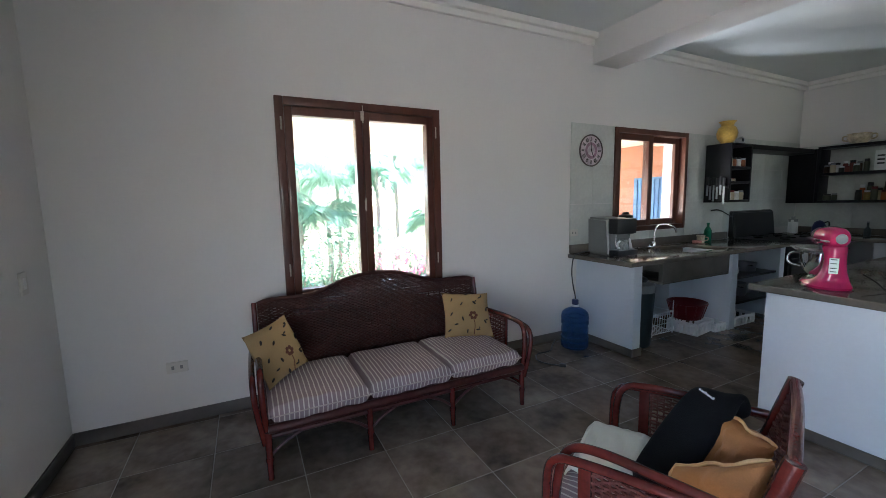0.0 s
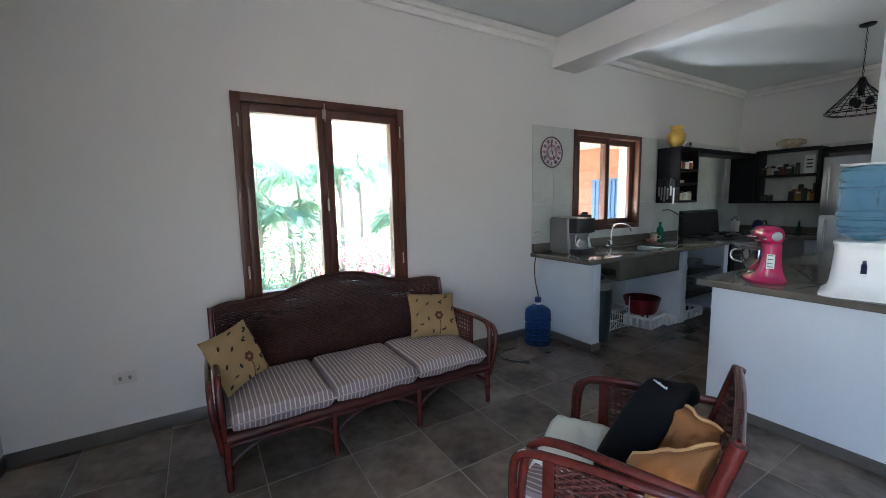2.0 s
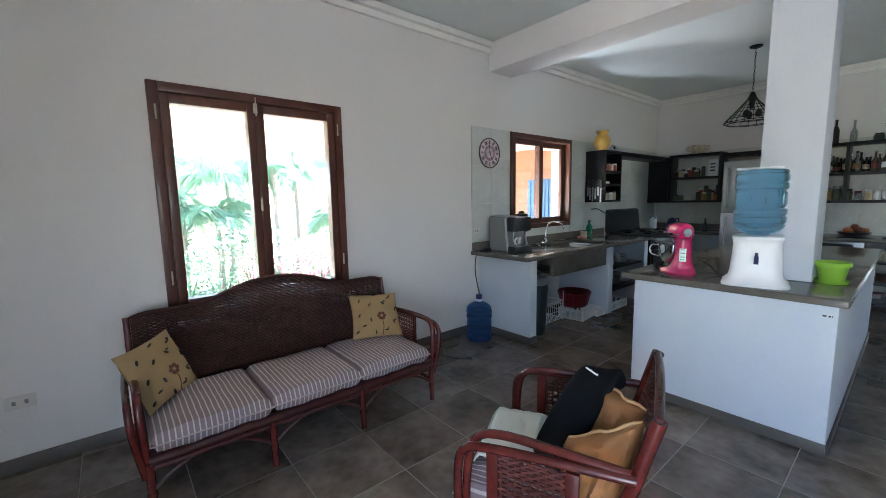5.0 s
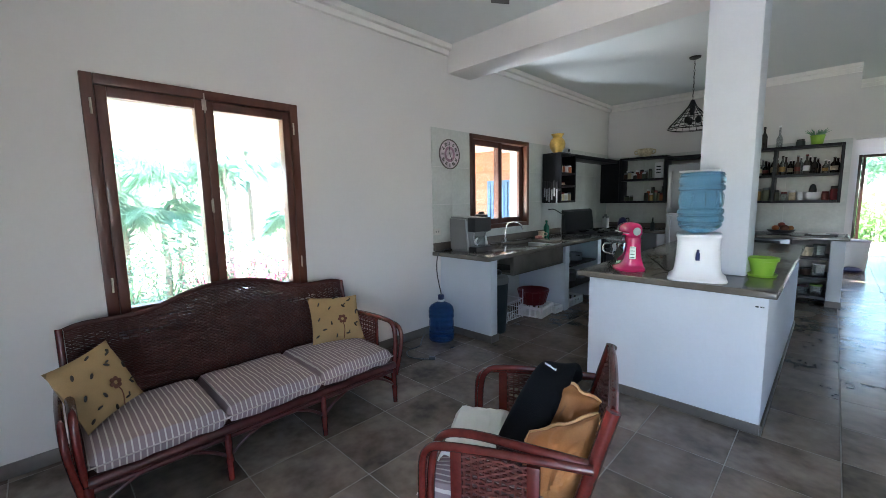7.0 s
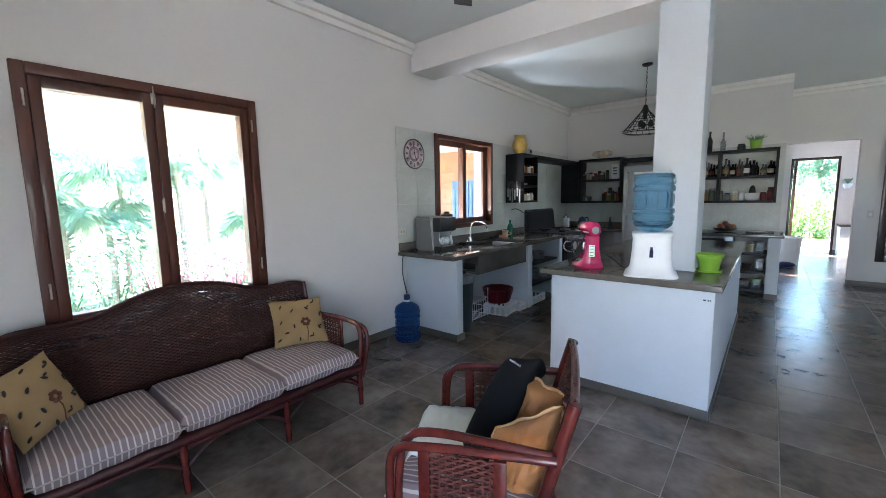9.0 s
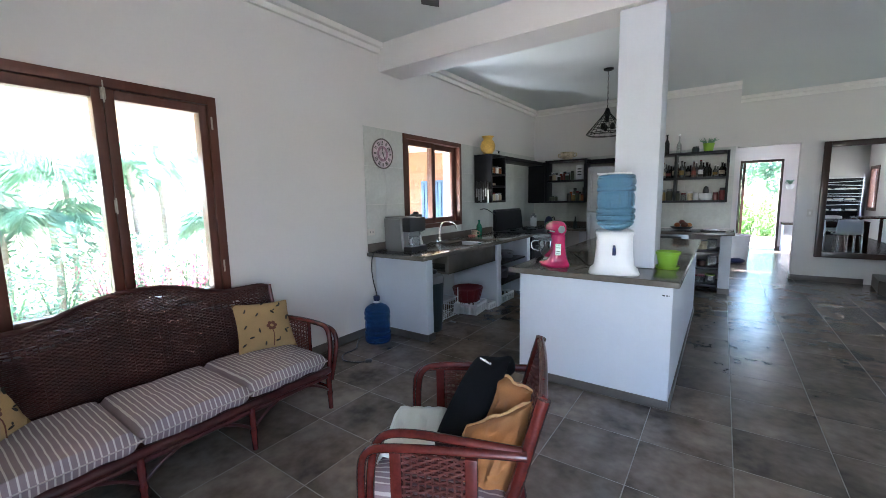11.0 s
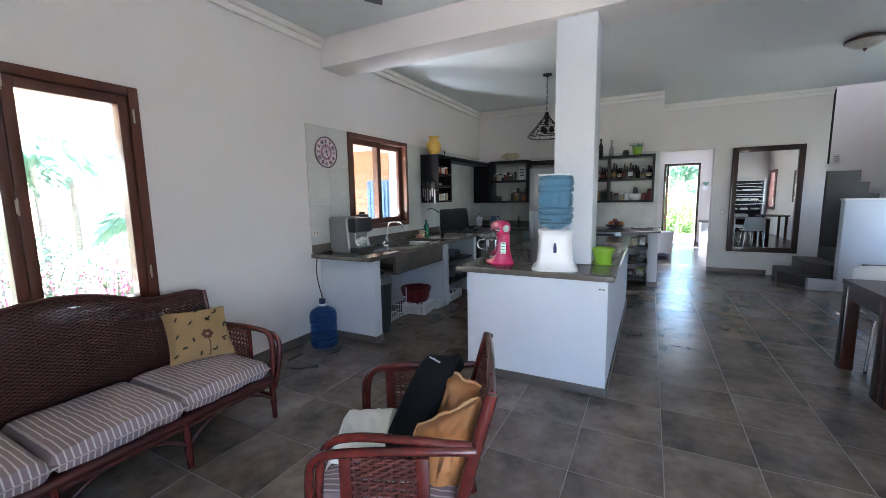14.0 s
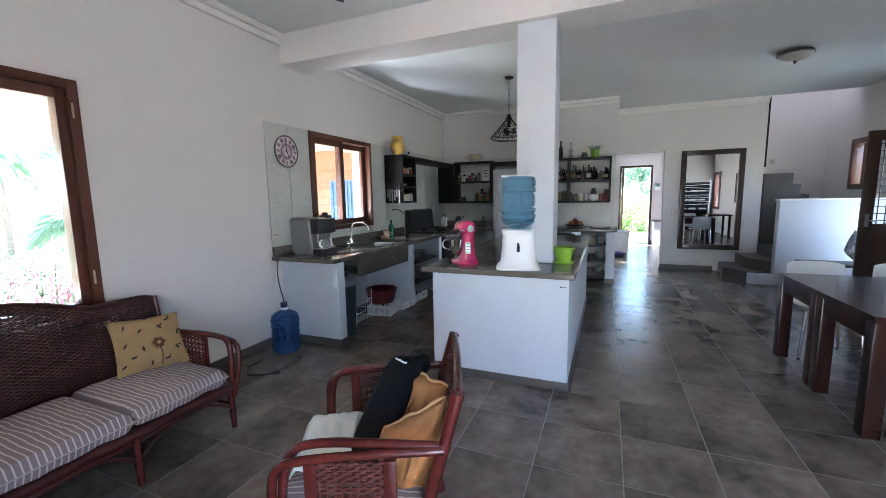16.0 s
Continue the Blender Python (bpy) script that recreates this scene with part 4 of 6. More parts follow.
def clock(m):
    c = thing("wall_clock", m, "round vintage wall clock with Roman numerals and purple face", "clock")
    face = mat("clock_face", (0.42, 0.34, 0.39), 0.5, var=0.3, scale=9, fine=40, second=(0.56, 0.47, 0.51), bump=0.0)
    part("rim", lathe(B(), [(0.156, 0), (0.164, 0.004), (0.166, 0.016), (0.160, 0.022), (0.155, 0.018), (0.153, 0.01)], n=40), mat("clock_rim", (0.10, 0.075, 0.075), 0.45, var=0.3), c)
    part("face", lathe(B(), [(0.0005, 0.008), (0.152, 0.008), (0.152, 0.012), (0.0005, 0.0125)], n=40), face, c)
    for k in range(12):
        a = math.pi / 2 - k * math.pi / 6
        bm = B()
        n = 2 + (k % 3)
        for i in range(n):
            o = (i - (n - 1) / 2) * 0.010
            box(bm, -0.003 + o, 0.003 + o, -0.020, 0.020, 0.0127, 0.0137)
        part("numeral", bm, BLACKDECO, c, m=Matrix.Translation((0.118 * math.cos(a), 0.118 * math.sin(a), 0)) @ Matrix.Rotation(a - math.pi / 2, 4, "Z"))
    part("hour_hand", box(B(), -0.005, 0.005, -0.02, 0.075, 0.016, 0.018), BLACKPL, c, m=pose(0, 0, 0, 0, 0, -155))
    part("minute_hand", box(B(), -0.0035, 0.0035, -0.03, 0.11, 0.019, 0.021), BLACKPL, c, m=pose(0, 0, 0, 0, 0, 10))
    part("purple_band", lathe(B(), [(0.055, 0.0128), (0.085, 0.0128), (0.085, 0.0133), (0.055, 0.0133)], n=40, caps=False), mat("purple_print", (0.28, 0.16, 0.22), 0.5, var=0.4, scale=20), c)
    return c


clock(Matrix.Translation((XL + 0.012, 3.315, 1.985)) @ Matrix(((0, 0, 1, 0), (1, 0, 0, 0), (0, 1, 0, 0), (0, 0, 0, 1))))


def coffee_machine():
    c = thing("coffee_machine", at(-2.93, 3.385, 0.912, -90), "silver and black coffee machine with a small glass pot", "coffee machine")
    c.scale = (1.16, 1.2, 1.14)
    bm = B()
    a = [bm.verts.new((-0.14, y, z)) for y, z in ((-0.12, 0.0), (0.12, 0.0), (0.09, 0.325), (-0.13, 0.335))]
    b = [bm.verts.new((0.13, y, z)) for y, z in ((-0.12, 0.0), (0.12, 0.0), (0.09, 0.325), (-0.13, 0.335))]
    skin(bm, [a, b])
    bmesh.ops.bevel(bm, geom=list(bm.edges), offset=0.018, segments=3, affect="EDGES")
    part("housing", bm, GREYPL, c)
    part("brew_head", box(B(), -0.12, 0.12, 0.095, 0.185, 0.19, 0.325, bevel=0.012), BLACKPL, c)
    part("drip_tray", box(B(), -0.12, 0.12, 0.105, 0.20, 0.0, 0.05, bevel=0.008), BLACKPL, c)
    part("tray_grid", box(B(), -0.10, 0.10, 0.115, 0.19, 0.051, 0.056), STEEL, c)
    pot = part("glass_pot", lathe(B(), [(0.05, 0.057), (0.055, 0.065), (0.052, 0.12), (0.042, 0.145)], (0.02, 0.155, 0), n=20), CLEARG, c)
    part("pot_handle", tube(B(), [(0.07, 0.17, 0.13), (0.12, 0.19, 0.12), (0.12, 0.19, 0.08), (0.07, 0.17, 0.07)], 0.008, smooth=2), WHITEPL, pot)
    part("steam_wand", tube(B(), [(0.10, 0.16, 0.20), (0.12, 0.17, 0.14), (0.115, 0.17, 0.09)], 0.005), CHROME, c)
    return c


coffee_machine()
bl = thing("blender", at(-3.02, 3.74, 0.912), "glass blender jug with a black lid", "blender")
part("base", lathe(B(), [(0.075, 0), (0.08, 0.02), (0.06, 0.12), (0.05, 0.13)], n=20), WHITEPL, bl)
part("jug", lathe(B(), [(0.045, 0.13), (0.05, 0.15), (0.07, 0.36), (0.066, 0.36), (0.046, 0.15)], n=20), CLEARG, bl)
part("lid", lathe(B(), [(0.074, 0.355), (0.076, 0.385), (0.04, 0.395), (0.03, 0.42), (0.0005, 0.422)], n=20), BLACKPL, bl)
part("handle", tube(B(), [(0.06, 0.0, 0.33), (0.12, 0.02, 0.32), (0.11, 0.02, 0.20), (0.05, 0, 0.18)], 0.009, smooth=2), CLEARG, bl)


def bottle(name, m, h, r, material, label, category="bottle", neck=0.35, cap=None, group="", band=None):
    b = thing(name, m, label, category, group)
    hb = h * (1 - neck)
    part("glass", lathe(B(), [(r * 0.85, 0), (r, h * 0.02), (r, hb * 0.85), (r * 0.75, hb), (r * 0.36, hb + h * 0.1), (r * 0.33, h * 0.95), (r * 0.38, h * 0.955), (r * 0.38, h), (0.0005, h)], n=14), material, b)
    if band:
        part("label_band", lathe(B(), [(r * 1.015, h * 0.16), (r * 1.02, h * 0.17), (r * 1.02, hb * 0.66), (r * 1.015, hb * 0.68)], n=14, caps=False), band, b)
    if cap:
        part("cap", lathe(B(), [(r * 0.42, h * 0.93), (r * 0.42, h * 1.01), (0.0005, h * 1.012)], n=12), cap, b)
    return b


soap = bottle("soap_bottle", at(-3.03, 5.28, 0.912), 0.235, 0.042, BOTTLEG, "green glass bottle by the sink", neck=0.3, cap=BOTTLEG)
mug = thing("soap_dish", at(-3.02, 5.12, 0.912), "white jug with a handle and a sponge by the sink", "jug")
part("cup", lathe(B(), [(0.035, 0), (0.045, 0.01), (0.042, 0.06), (0.05, 0.09), (0.045, 0.09), (0.038, 0.06), (0.03, 0.012), (0.0005, 0.01)], n=18), CREAMC, mug)
part("handle", tube(B(), [(0.04, 0.02, 0.07), (0.075, 0.04, 0.06), (0.07, 0.035, 0.03), (0.04, 0.02, 0.025)], 0.006, smooth=2), CREAMC, mug)
part("sponge", box(B(), -0.03, 0.05, -0.13, -0.05, 0.0, 0.03, bevel=0.01), mat("pink_sponge", (0.5, 0.2, 0.17), 0.9, var=0.2, scale=30, bump=0.3), mug)


# ---------------------------------------------------------------- black wall cupboards
def open_unit(name, m, w, d, h, levels, label, back=False, uprights=()):
    """Black open shelving hung on the wall: w along x, d back to front (-y), h up."""
    u = thing(name, m, label, "wall shelf")
    t = 0.035
    part("side", bx(0, t, -d, 0, 0, h, bevel=0.003), BLACKPAINT, u)
    part("side", bx(w - t, w, -d, 0, 0, h, bevel=0.003), BLACKPAINT, u)
    part("top", bx(t + 0.001, w - t - 0.001, -d, 0, h - t, h, bevel=0.003), BLACKPAINT, u)
    for z in levels:
        part("shelf", bx(t + 0.001, w - t - 0.001, -d, 0, z, z + t, bevel=0.003), BLACKPAINT, u)
    for x in uprights:
        part("upright", bx(x, x + t, -d, -0.002, t, h - t), BLACKPAINT, u)
    return u


YT = YK - 0.012
CX, CY0, CY1 = XL + 0.012, 5.33, 5.80
# cupboard by the window with a panel to the room and shelves towards the cook
cab = thing("wall_cupboard", at(CX, CY0, 1.405), "black wall cupboard with open side shelves beside the window", "wall shelf")
part("side", bx(0, 0.30, 0, 0.03, 0, 0.72, bevel=0.004), BLACKPAINT, cab)
part("side", bx(0, 0.30, 0.44, 0.47, 0, 0.72, bevel=0.004), BLACKPAINT, cab)
for z in (0.0, 0.23, 0.41, 0.69):
    part("shelf", bx(0, 0.30, 0.031, 0.439, z, z + 0.03, bevel=0.003), BLACKPAINT, cab)
part("back", bx(0, 0.008, 0.031, 0.439, 0.031, 0.689), BLACKPAINT, cab)
brd = solid("wall_shelf_board", bx(CX, CX + 0.30, CY1 + 0.002, 7.40, 2.065, 2.125, bevel=0.004), BLACKPAINT, "long black shelf board over the stove", "wall shelf")
corner = thing("corner_cupboard", at(CX, 7.40, 1.36), "black corner wall cupboard with a closed side", "wall shelf")
part("body", bx(0, 0.33, 0.0, YT - 7.40, 0, 0.765, bevel=0.004), BLACKPAINT, corner)
open_unit("wall_shelf", at(CX + 0.335, YT, 1.36), 0.76, 0.30, 0.79, (0.0, 0.385), "black open wall shelf stacked with spice jars")
fr_top = solid("wall_shelf_board", bx(-2.04, -1.05, 7.42, YT, 2.06, 2.12, bevel=0.004), BLACKPAINT, "black shelf board over the refrigerator", "wall shelf")
open_unit("wall_shelf", at(-1.03, YT, 1.343), 1.08, 0.28, 0.785, (0.0, 0.365), "black open wall shelf crowded with bottles and mugs", uprights=(0.36,))

# knives on the cupboard's side
rack = thing("knife_rack", at(-2.96, CY0 - 0.012, 1.56), "row of kitchen knives on a magnetic bar", "knife rack")
part("bar", bx(-0.14, 0.12, -0.012, 0.011, 0.02, 0.05, bevel=0.003), BLACKPL, rack)
for k, (x, l, hgt) in enumerate(((-0.12, 0.13, 0.0), (-0.085, 0.17, 0.01), (-0.045, 0.20, 0.0), (-0.005, 0.15, 0.02), (0.035, 0.12, 0.0), (0.075, 0.21, 0.02))):
    kn = part("knife", box(B(), x - 0.011, x + 0.011, -0.016, -0.0125, 0.06 - l - hgt, 0.06 - hgt), STEEL, rack)
    part("knife_handle", box(B(), x - 0.013, x + 0.013, -0.030, -0.010, 0.061 - hgt, 0.165 - hgt, bevel=0.004), BLACKPL, kn)
    part("knife_collar", box(B(), x - 0.011, x + 0.011, -0.027, -0.0115, 0.10 - hgt, 0.112 - hgt), REDPL, kn)

rnd = random.Random(11)
JARCOL = [mat("jar_" + n, c, 0.3, var=0.15, bump=0.0) for n, c in
          (("spice_red", (0.16, 0.03, 0.02)), ("pepper", (0.03, 0.025, 0.02)), ("salt", (0.6, 0.58, 0.55)), ("paprika", (0.35, 0.10, 0.03)), ("label_cream", (0.5, 0.42, 0.28)),
           ("mustard", (0.30, 0.20, 0.06)), ("herbs", (0.06, 0.065, 0.04)), ("coffee", (0.06, 0.03, 0.02)))]
LIDS = [BLACKPL, REDPL, STEEL, WHITEPL]


def jar(x, y, z, h, r, material, lid, label="small spice jar on the black shelf", group="jars on the wall shelf"):
    j = thing("spice_jar", at(x, y, z), label, "jar", group)
    part("glass", lathe(B(), [(r * 0.9, 0), (r, h * 0.04), (r, h * 0.72), (r * 0.8, h * 0.80)], n=10), material, j)
    part("lid", lathe(B(), [(r * 0.86, h * 0.80), (r * 0.86, h), (0.0005, h)], n=10), lid, j)
    return j


def row(x0, x1, y, z, hs, rs, label, group, gap=0.012):
    x = x0
    while True:
        r, h = rnd.uniform(*rs), rnd.uniform(*hs)
        if x + 2 * r > x1:
            break
        jar(x + r, y + rnd.uniform(-0.03, 0.03), z, h, r, rnd.choice(JARCOL), rnd.choice(LIDS), label, group)
        x += 2 * r + rnd.uniform(0.004, gap * 2)


zA, zB = 1.36 + 0.035, 1.36 + 0.42
row(-2.76, -2.36, 7.60, zB, (0.13, 0.18), (0.028, 0.04), "spice jar at the back of the black shelf", "jars on the spice shelf")
row(-2.76, -2.36, 7.50, zB, (0.08, 0.14), (0.026, 0.038), "spice jar on the upper black shelf", "jars on the spice shelf")
row(-2.34, -2.22, 7.50, zB, (0.16, 0.18), (0.028, 0.034), "tall spice jar on the upper black shelf", "jars on the spice shelf")
row(-2.40, -2.06, 7.61, zA, (0.16, 0.26), (0.026, 0.036), "sauce bottle at the back of the black shelf", "jars on the spice shelf")
row(-2.40, -2.06, 7.50, zA, (0.11, 0.19), (0.028, 0.04), "sauce bottle on the lower black shelf", "jars on the spice shelf")
row(-2.76, -2.50, 7.55, zA, (0.04, 0.10), (0.03, 0.05), "small dish on the lower black shelf", "jars on the spice shelf")
bk = thing("recipe_book", at(-2.17, 7.47, zB), "white recipe book standing on the black shelf", "book")
part("cover", box(B(), -0.06, 0.06, -0.02, 0.02, 0.0, 0.26, bevel=0.003), WHITEPL, bk)
for k in range(3):
    part("printed_line", box(B(), -0.035, 0.035, -0.0215, -0.0202, 0.08 + 0.05 * k, 0.10 + 0.05 * k), CARCASS, bk)
for z, hh in ((1.405 + 0.44, 0.15), (1.405 + 0.26, 0.05), (1.405 + 0.03, 0.12)):
    for y in (5.42, 5.50, 5.60, 5.70):
        if hh > 0.06 or y < 5.55:
            jar(CX + 0.24, y, z, hh * rnd.uniform(0.7, 1.0), 0.032, rnd.choice(JARCOL[2:5]), rnd.choice(LIDS), "jar on the cupboard's open side shelf", "jars in the cupboard")
# right shelf: bottles above, tins and mugs below
zC, zD = 1.343 + 0.40, 1.343 + 0.035
GL = [BROWNG, CLEARG, BROWNG, BROWNG, CLEARG, BROWNG, JARCOL[7], JARCOL[1]]
x = -0.95
k = 0
while x < 0.0:
    r, h = rnd.uniform(0.032, 0.042), rnd.uniform(0.20, 0.29)
    if x > -0.22:
        h *= 0.75
    bottle("liquor_bottle", at(x, 7.56 + rnd.uniform(-0.05, 0.05), zC), h, r, GL[k % len(GL)], "glass liquor bottle on the black shelf", neck=rnd.uniform(0.3, 0.45), cap=rnd.choice(LIDS), group="bottles on the wall shelf", band=rnd.choice([None, WHITEPL, CREAMC, JARCOL[0], JARCOL[5]]))
    bottle("liquor_bottle", at(x + 0.03, 7.655, zC), h * 0.95, r * 0.9, GL[(k + 3) % len(GL)], "glass liquor bottle on the black shelf", neck=0.35, cap=rnd.choice(LIDS), group="bottles on the wall shelf")
    x += 2 * r + rnd.uniform(0.005, 0.03)
    k += 1
for x, h, r, mt in ((-0.93, 0.17, 0.045, REDPL), (-0.83, 0.17, 0.045, JARCOL[5]), (-0.73, 0.19, 0.048, JARCOL[6]), (-0.62, 0.15, 0.04, JARCOL[6]), (-0.53, 0.12, 0.04, CLEARG), (-0.44, 0.14, 0.04, CREAMC),
                    (-0.36, 0.12, 0.035, WHITEPL), (-0.10, 0.12, 0.04, JARCOL[0]), (-0.01, 0.19, 0.05, REDPL)):
    jar(x, 7.54, zD, h, r, mt, rnd.choice(LIDS), "canister on the lower black shelf", "canisters on the wall shelf")
pot_ = thing("coffee_pot", at(-0.23, 7.54, zD), "white bowl with a black coffee pot on the shelf", "coffee pot")
part("bowl", lathe(B(), [(0.05, 0), (0.085, 0.04), (0.09, 0.11), (0.085, 0.11), (0.07, 0.03), (0.0005, 0.02)], n=20), WHITEPL, pot_)
part("pot", lathe(B(), [(0.04, 0.05), (0.042, 0.14), (0.03, 0.20), (0.012, 0.22)], n=16), BLACKPL, pot_)
# on top of the units
ztop = 2.128
bottle("wine_bottle", at(-0.80, 7.55, ztop), 0.31, 0.038, BROWNG, "dark brown bottle standing on the shelf unit", cap=BLACKPL)
bottle("wine_bottle", at(-0.63, 7.58, ztop), 0.31, 0.036, CLEARG, "clear glass bottle standing on the shelf unit", neck=0.5, cap=WHITEPL)
jar(-0.40, 7.56, ztop, 0.09, 0.05, CARCASS, BLACKPL, "black tin on top of the shelf unit", "tins on the shelf")
pl = thing("potted_succulent", at(-0.23, 7.55, ztop), "small green succulent in a lime pot", "plant")
part("pot", lathe(B(), [(0.055, 0), (0.06, 0.005), (0.075, 0.11), (0.08, 0.112), (0.08, 0.125), (0.07, 0.125), (0.066, 0.11), (0.0005, 0.10)], n=20), LIME, pl)
lv = B()
for k in range(34):
    a, t = rnd.uniform(0, 6.28), rnd.uniform(0.02, 0.10)
    p0 = Vector((0.04 * math.cos(a), 0.04 * math.sin(a), 0.10))
    tube(lv, [p0, p0 + Vector((t * 0.4 * math.cos(a), t * 0.4 * math.sin(a), 0.05)), p0 + Vector((t * math.cos(a), t * math.sin(a), 0.06 + rnd.uniform(0, 0.05)))], 0.008, n=5, r1=0.002)
part("leaves", lv, LEAF2, pl)
vase = thing("yellow_vase", at(-2.96, 5.44, 2.126), "yellow glazed ceramic vase on the cupboard", "vase")
part("body", lathe(B(), [(0.055, 0), (0.06, 0.006), (0.105, 0.07), (0.115, 0.13), (0.095, 0.19), (0.065, 0.22), (0.072, 0.245), (0.095, 0.27), (0.085, 0.268), (0.06, 0.225), (0.05, 0.2), (0.0005, 0.19)], n=28), YELLOWC, vase)
mg = thing("white_mug", at(-2.93, 5.68, 2.126), "white mug lying on the cupboard", "mug")
part("cup", lathe(B(), [(0.035, -0.05), (0.042, -0.045), (0.045, 0.05), (0.04, 0.05), (0.036, -0.04), (0.0005, -0.042)], n=18), WHITEPL, mg, m=pose(0, 0, 0.046, 90, 0, 30))
part("dark_mark", box(B(), -0.012, 0.012, -0.002, 0.002, -0.02, 0.02), CARCASS, mg, m=pose(0.045, -0.028, 0.05, 0, 0, 30))
tur = thing("soup_tureen", at(-2.42, 7.52, 2.151), "painted ceramic tureen with handles on the shelf unit", "tureen")
part("bowl", lathe(B(), [(0.06, 0), (0.09, 0.02), (0.125, 0.07), (0.12, 0.12), (0.13, 0.135), (0.11, 0.13), (0.0005, 0.12)], n=24), CREAMC, tur)
for s in (-1, 1):
    part("handle", tube(B(), [(s * 0.11, 0, 0.11), (s * 0.17, 0, 0.12), (s * 0.17, 0, 0.06), (s * 0.115, 0, 0.05)], 0.010, smooth=2), CREAMC, tur)


# ---------------------------------------------------------------- stove, refrigerator, far counter
st = thing("stove", at(-2.80, 6.45, 0), "black freestanding gas stove with a raised back panel", "stove")
part("body", bx(-0.33, 0.36, -0.52, 0.52, 0.05, 0.88, bevel=0.008), BLACKPAINT, st)
part("hob", bx(-0.33, 0.40, -0.53, 0.53, 0.882, 0.915, bevel=0.008), BLACKPL, st)
bp_ = B()
v0 = [bp_.verts.new(p) for p in ((-0.34, -0.52, 0.916), (-0.25, -0.52, 0.916), (-0.29, -0.52, 1.26), (-0.34, -0.52, 1.285))]
v1 = [bp_.verts.new(p) for p in ((-0.34, 0.52, 0.916), (-0.25, 0.52, 0.916), (-0.29, 0.52, 1.26), (-0.34, 0.52, 1.285))]
skin(bp_, [v0, v1])
bmesh.ops.bevel(bp_, geom=list(bp_.edges), offset=0.012, segments=2, affect="EDGES")
part("back_panel", bp_, BLACKPL, st)
for x in (-0.1, 0.2):
    for y in (-0.25, 0.25):
        br = part("burner", lathe(B(), [(0.05, 0.917), (0.055, 0.93), (0.02, 0.937), (0.0005, 0.937)], (x, y, 0), n=16), IRON, st)
        part("grate", tube(tube(B(), [(x - 0.11, y, 0.945), (x + 0.11, y, 0.945)], 0.006, n=6), [(x, y - 0.11, 0.945), (x, y + 0.11, 0.945)], 0.006, n=6), IRON, br)
part("oven_door", bx(0.361, 0.385, -0.48, 0.48, 0.15, 0.70, bevel=0.006), BLACKPL, st)
part("door_handle", tube(B(), [(0.42, -0.40, 0.66), (0.42, 0.40, 0.66)], 0.010), STEEL, st)
solid("stove_cable", tube(B(), [(XL + 0.02, 5.50, 1.30), (XL + 0.05, 5.62, 1.31), (XL + 0.06, 5.80, 1.24), (XL + 0.05, 5.95, 1.20)], 0.008, n=6, smooth=2), BLACKPL, "black cable plugged in beside the stove", "cable")
for k, (dx, hh) in enumerate(((0, 0.20), (0.055, 0.24), (0.11, 0.21))):
    jar(-2.98 + dx, 7.22 - dx, 0.93, hh, 0.028, WHITEPL, LIDS[2], "tall salt mill on the counter", "mills beside the stove")

fc = thing("end_counter", at(0, 0, 0), "white masonry counter with open cubby shelves on the end wall", "counter")
part("side_wall", bx(0.0, 0.14, 7.08, YK, 0.0, 0.868, bevel=0.006), COUNTERWALL, fc)
part("side_wall", bx(-1.0, -0.90, 7.10, YK, 0.0, 0.868, bevel=0.006), COUNTERWALL, fc)
part("side_wall", bx(-2.05, -1.93, 7.10, YK, 0.0, 0.868, bevel=0.006), COUNTERWALL, fc)
part("toe_tile", bx(0.0, 0.15, 7.066, 7.079, 0.0, 0.08), BASET, fc)
for z in (0.08, 0.34, 0.60):
    part("cubby_shelf", bx(-0.899, -0.001, 7.12, YK - 0.015, z, z + 0.03), BLACKPAINT, fc)
part("cubby_upright", bx(-0.36, -0.33, 7.12, YK - 0.015, 0.112, 0.338), BLACKPAINT, fc)
ft = thing("worktop", at(0, 0, 0), "polished grey-brown concrete worktop on the end wall", "worktop")
part("slab", slab(B(), -1.02, 0.17, 7.03, YK), CONCRETE, ft)
ft2 = thing("worktop", at(0, 0, 0), "polished grey-brown concrete worktop in the kitchen corner", "worktop")
part("slab", slab(B(), XL, -1.92, 7.03, YK), CONCRETE, ft2)
part("upstand", bx(XL + 0.04, -1.92, YK - 0.04, YK - 0.013, 0.913, 1.0, bevel=0.005), CONCRETE, ft2)

fr = thing("refrigerator", at(-1.50, 7.36, 0), "stainless steel refrigerator with long bar handles", "refrigerator")
part("body", bx(-0.40, 0.40, -0.30, 0.34, 0.05, 1.96, bevel=0.012), GREYPL, fr)
for z0, z1 in ((0.08, 1.20), (1.215, 1.955)):
    d = part("door", bx(-0.40, 0.40, -0.365, -0.303, z0, z1, bevel=0.012), STEEL, fr)
    part("handle", tube(B(), [(-0.33, -0.375, z0 + 0.08 if z0 > 1 else z1 - 0.7), (-0.33, -0.415, z0 + 0.10 if z0 > 1 else z1 - 0.68), (-0.33, -0.415, z1 - 0.12 if z0 > 1 else z1 - 0.07), (-0.33, -0.375, z1 - 0.10 if z0 > 1 else z1 - 0.05)], 0.012, smooth=1), STEEL, d)

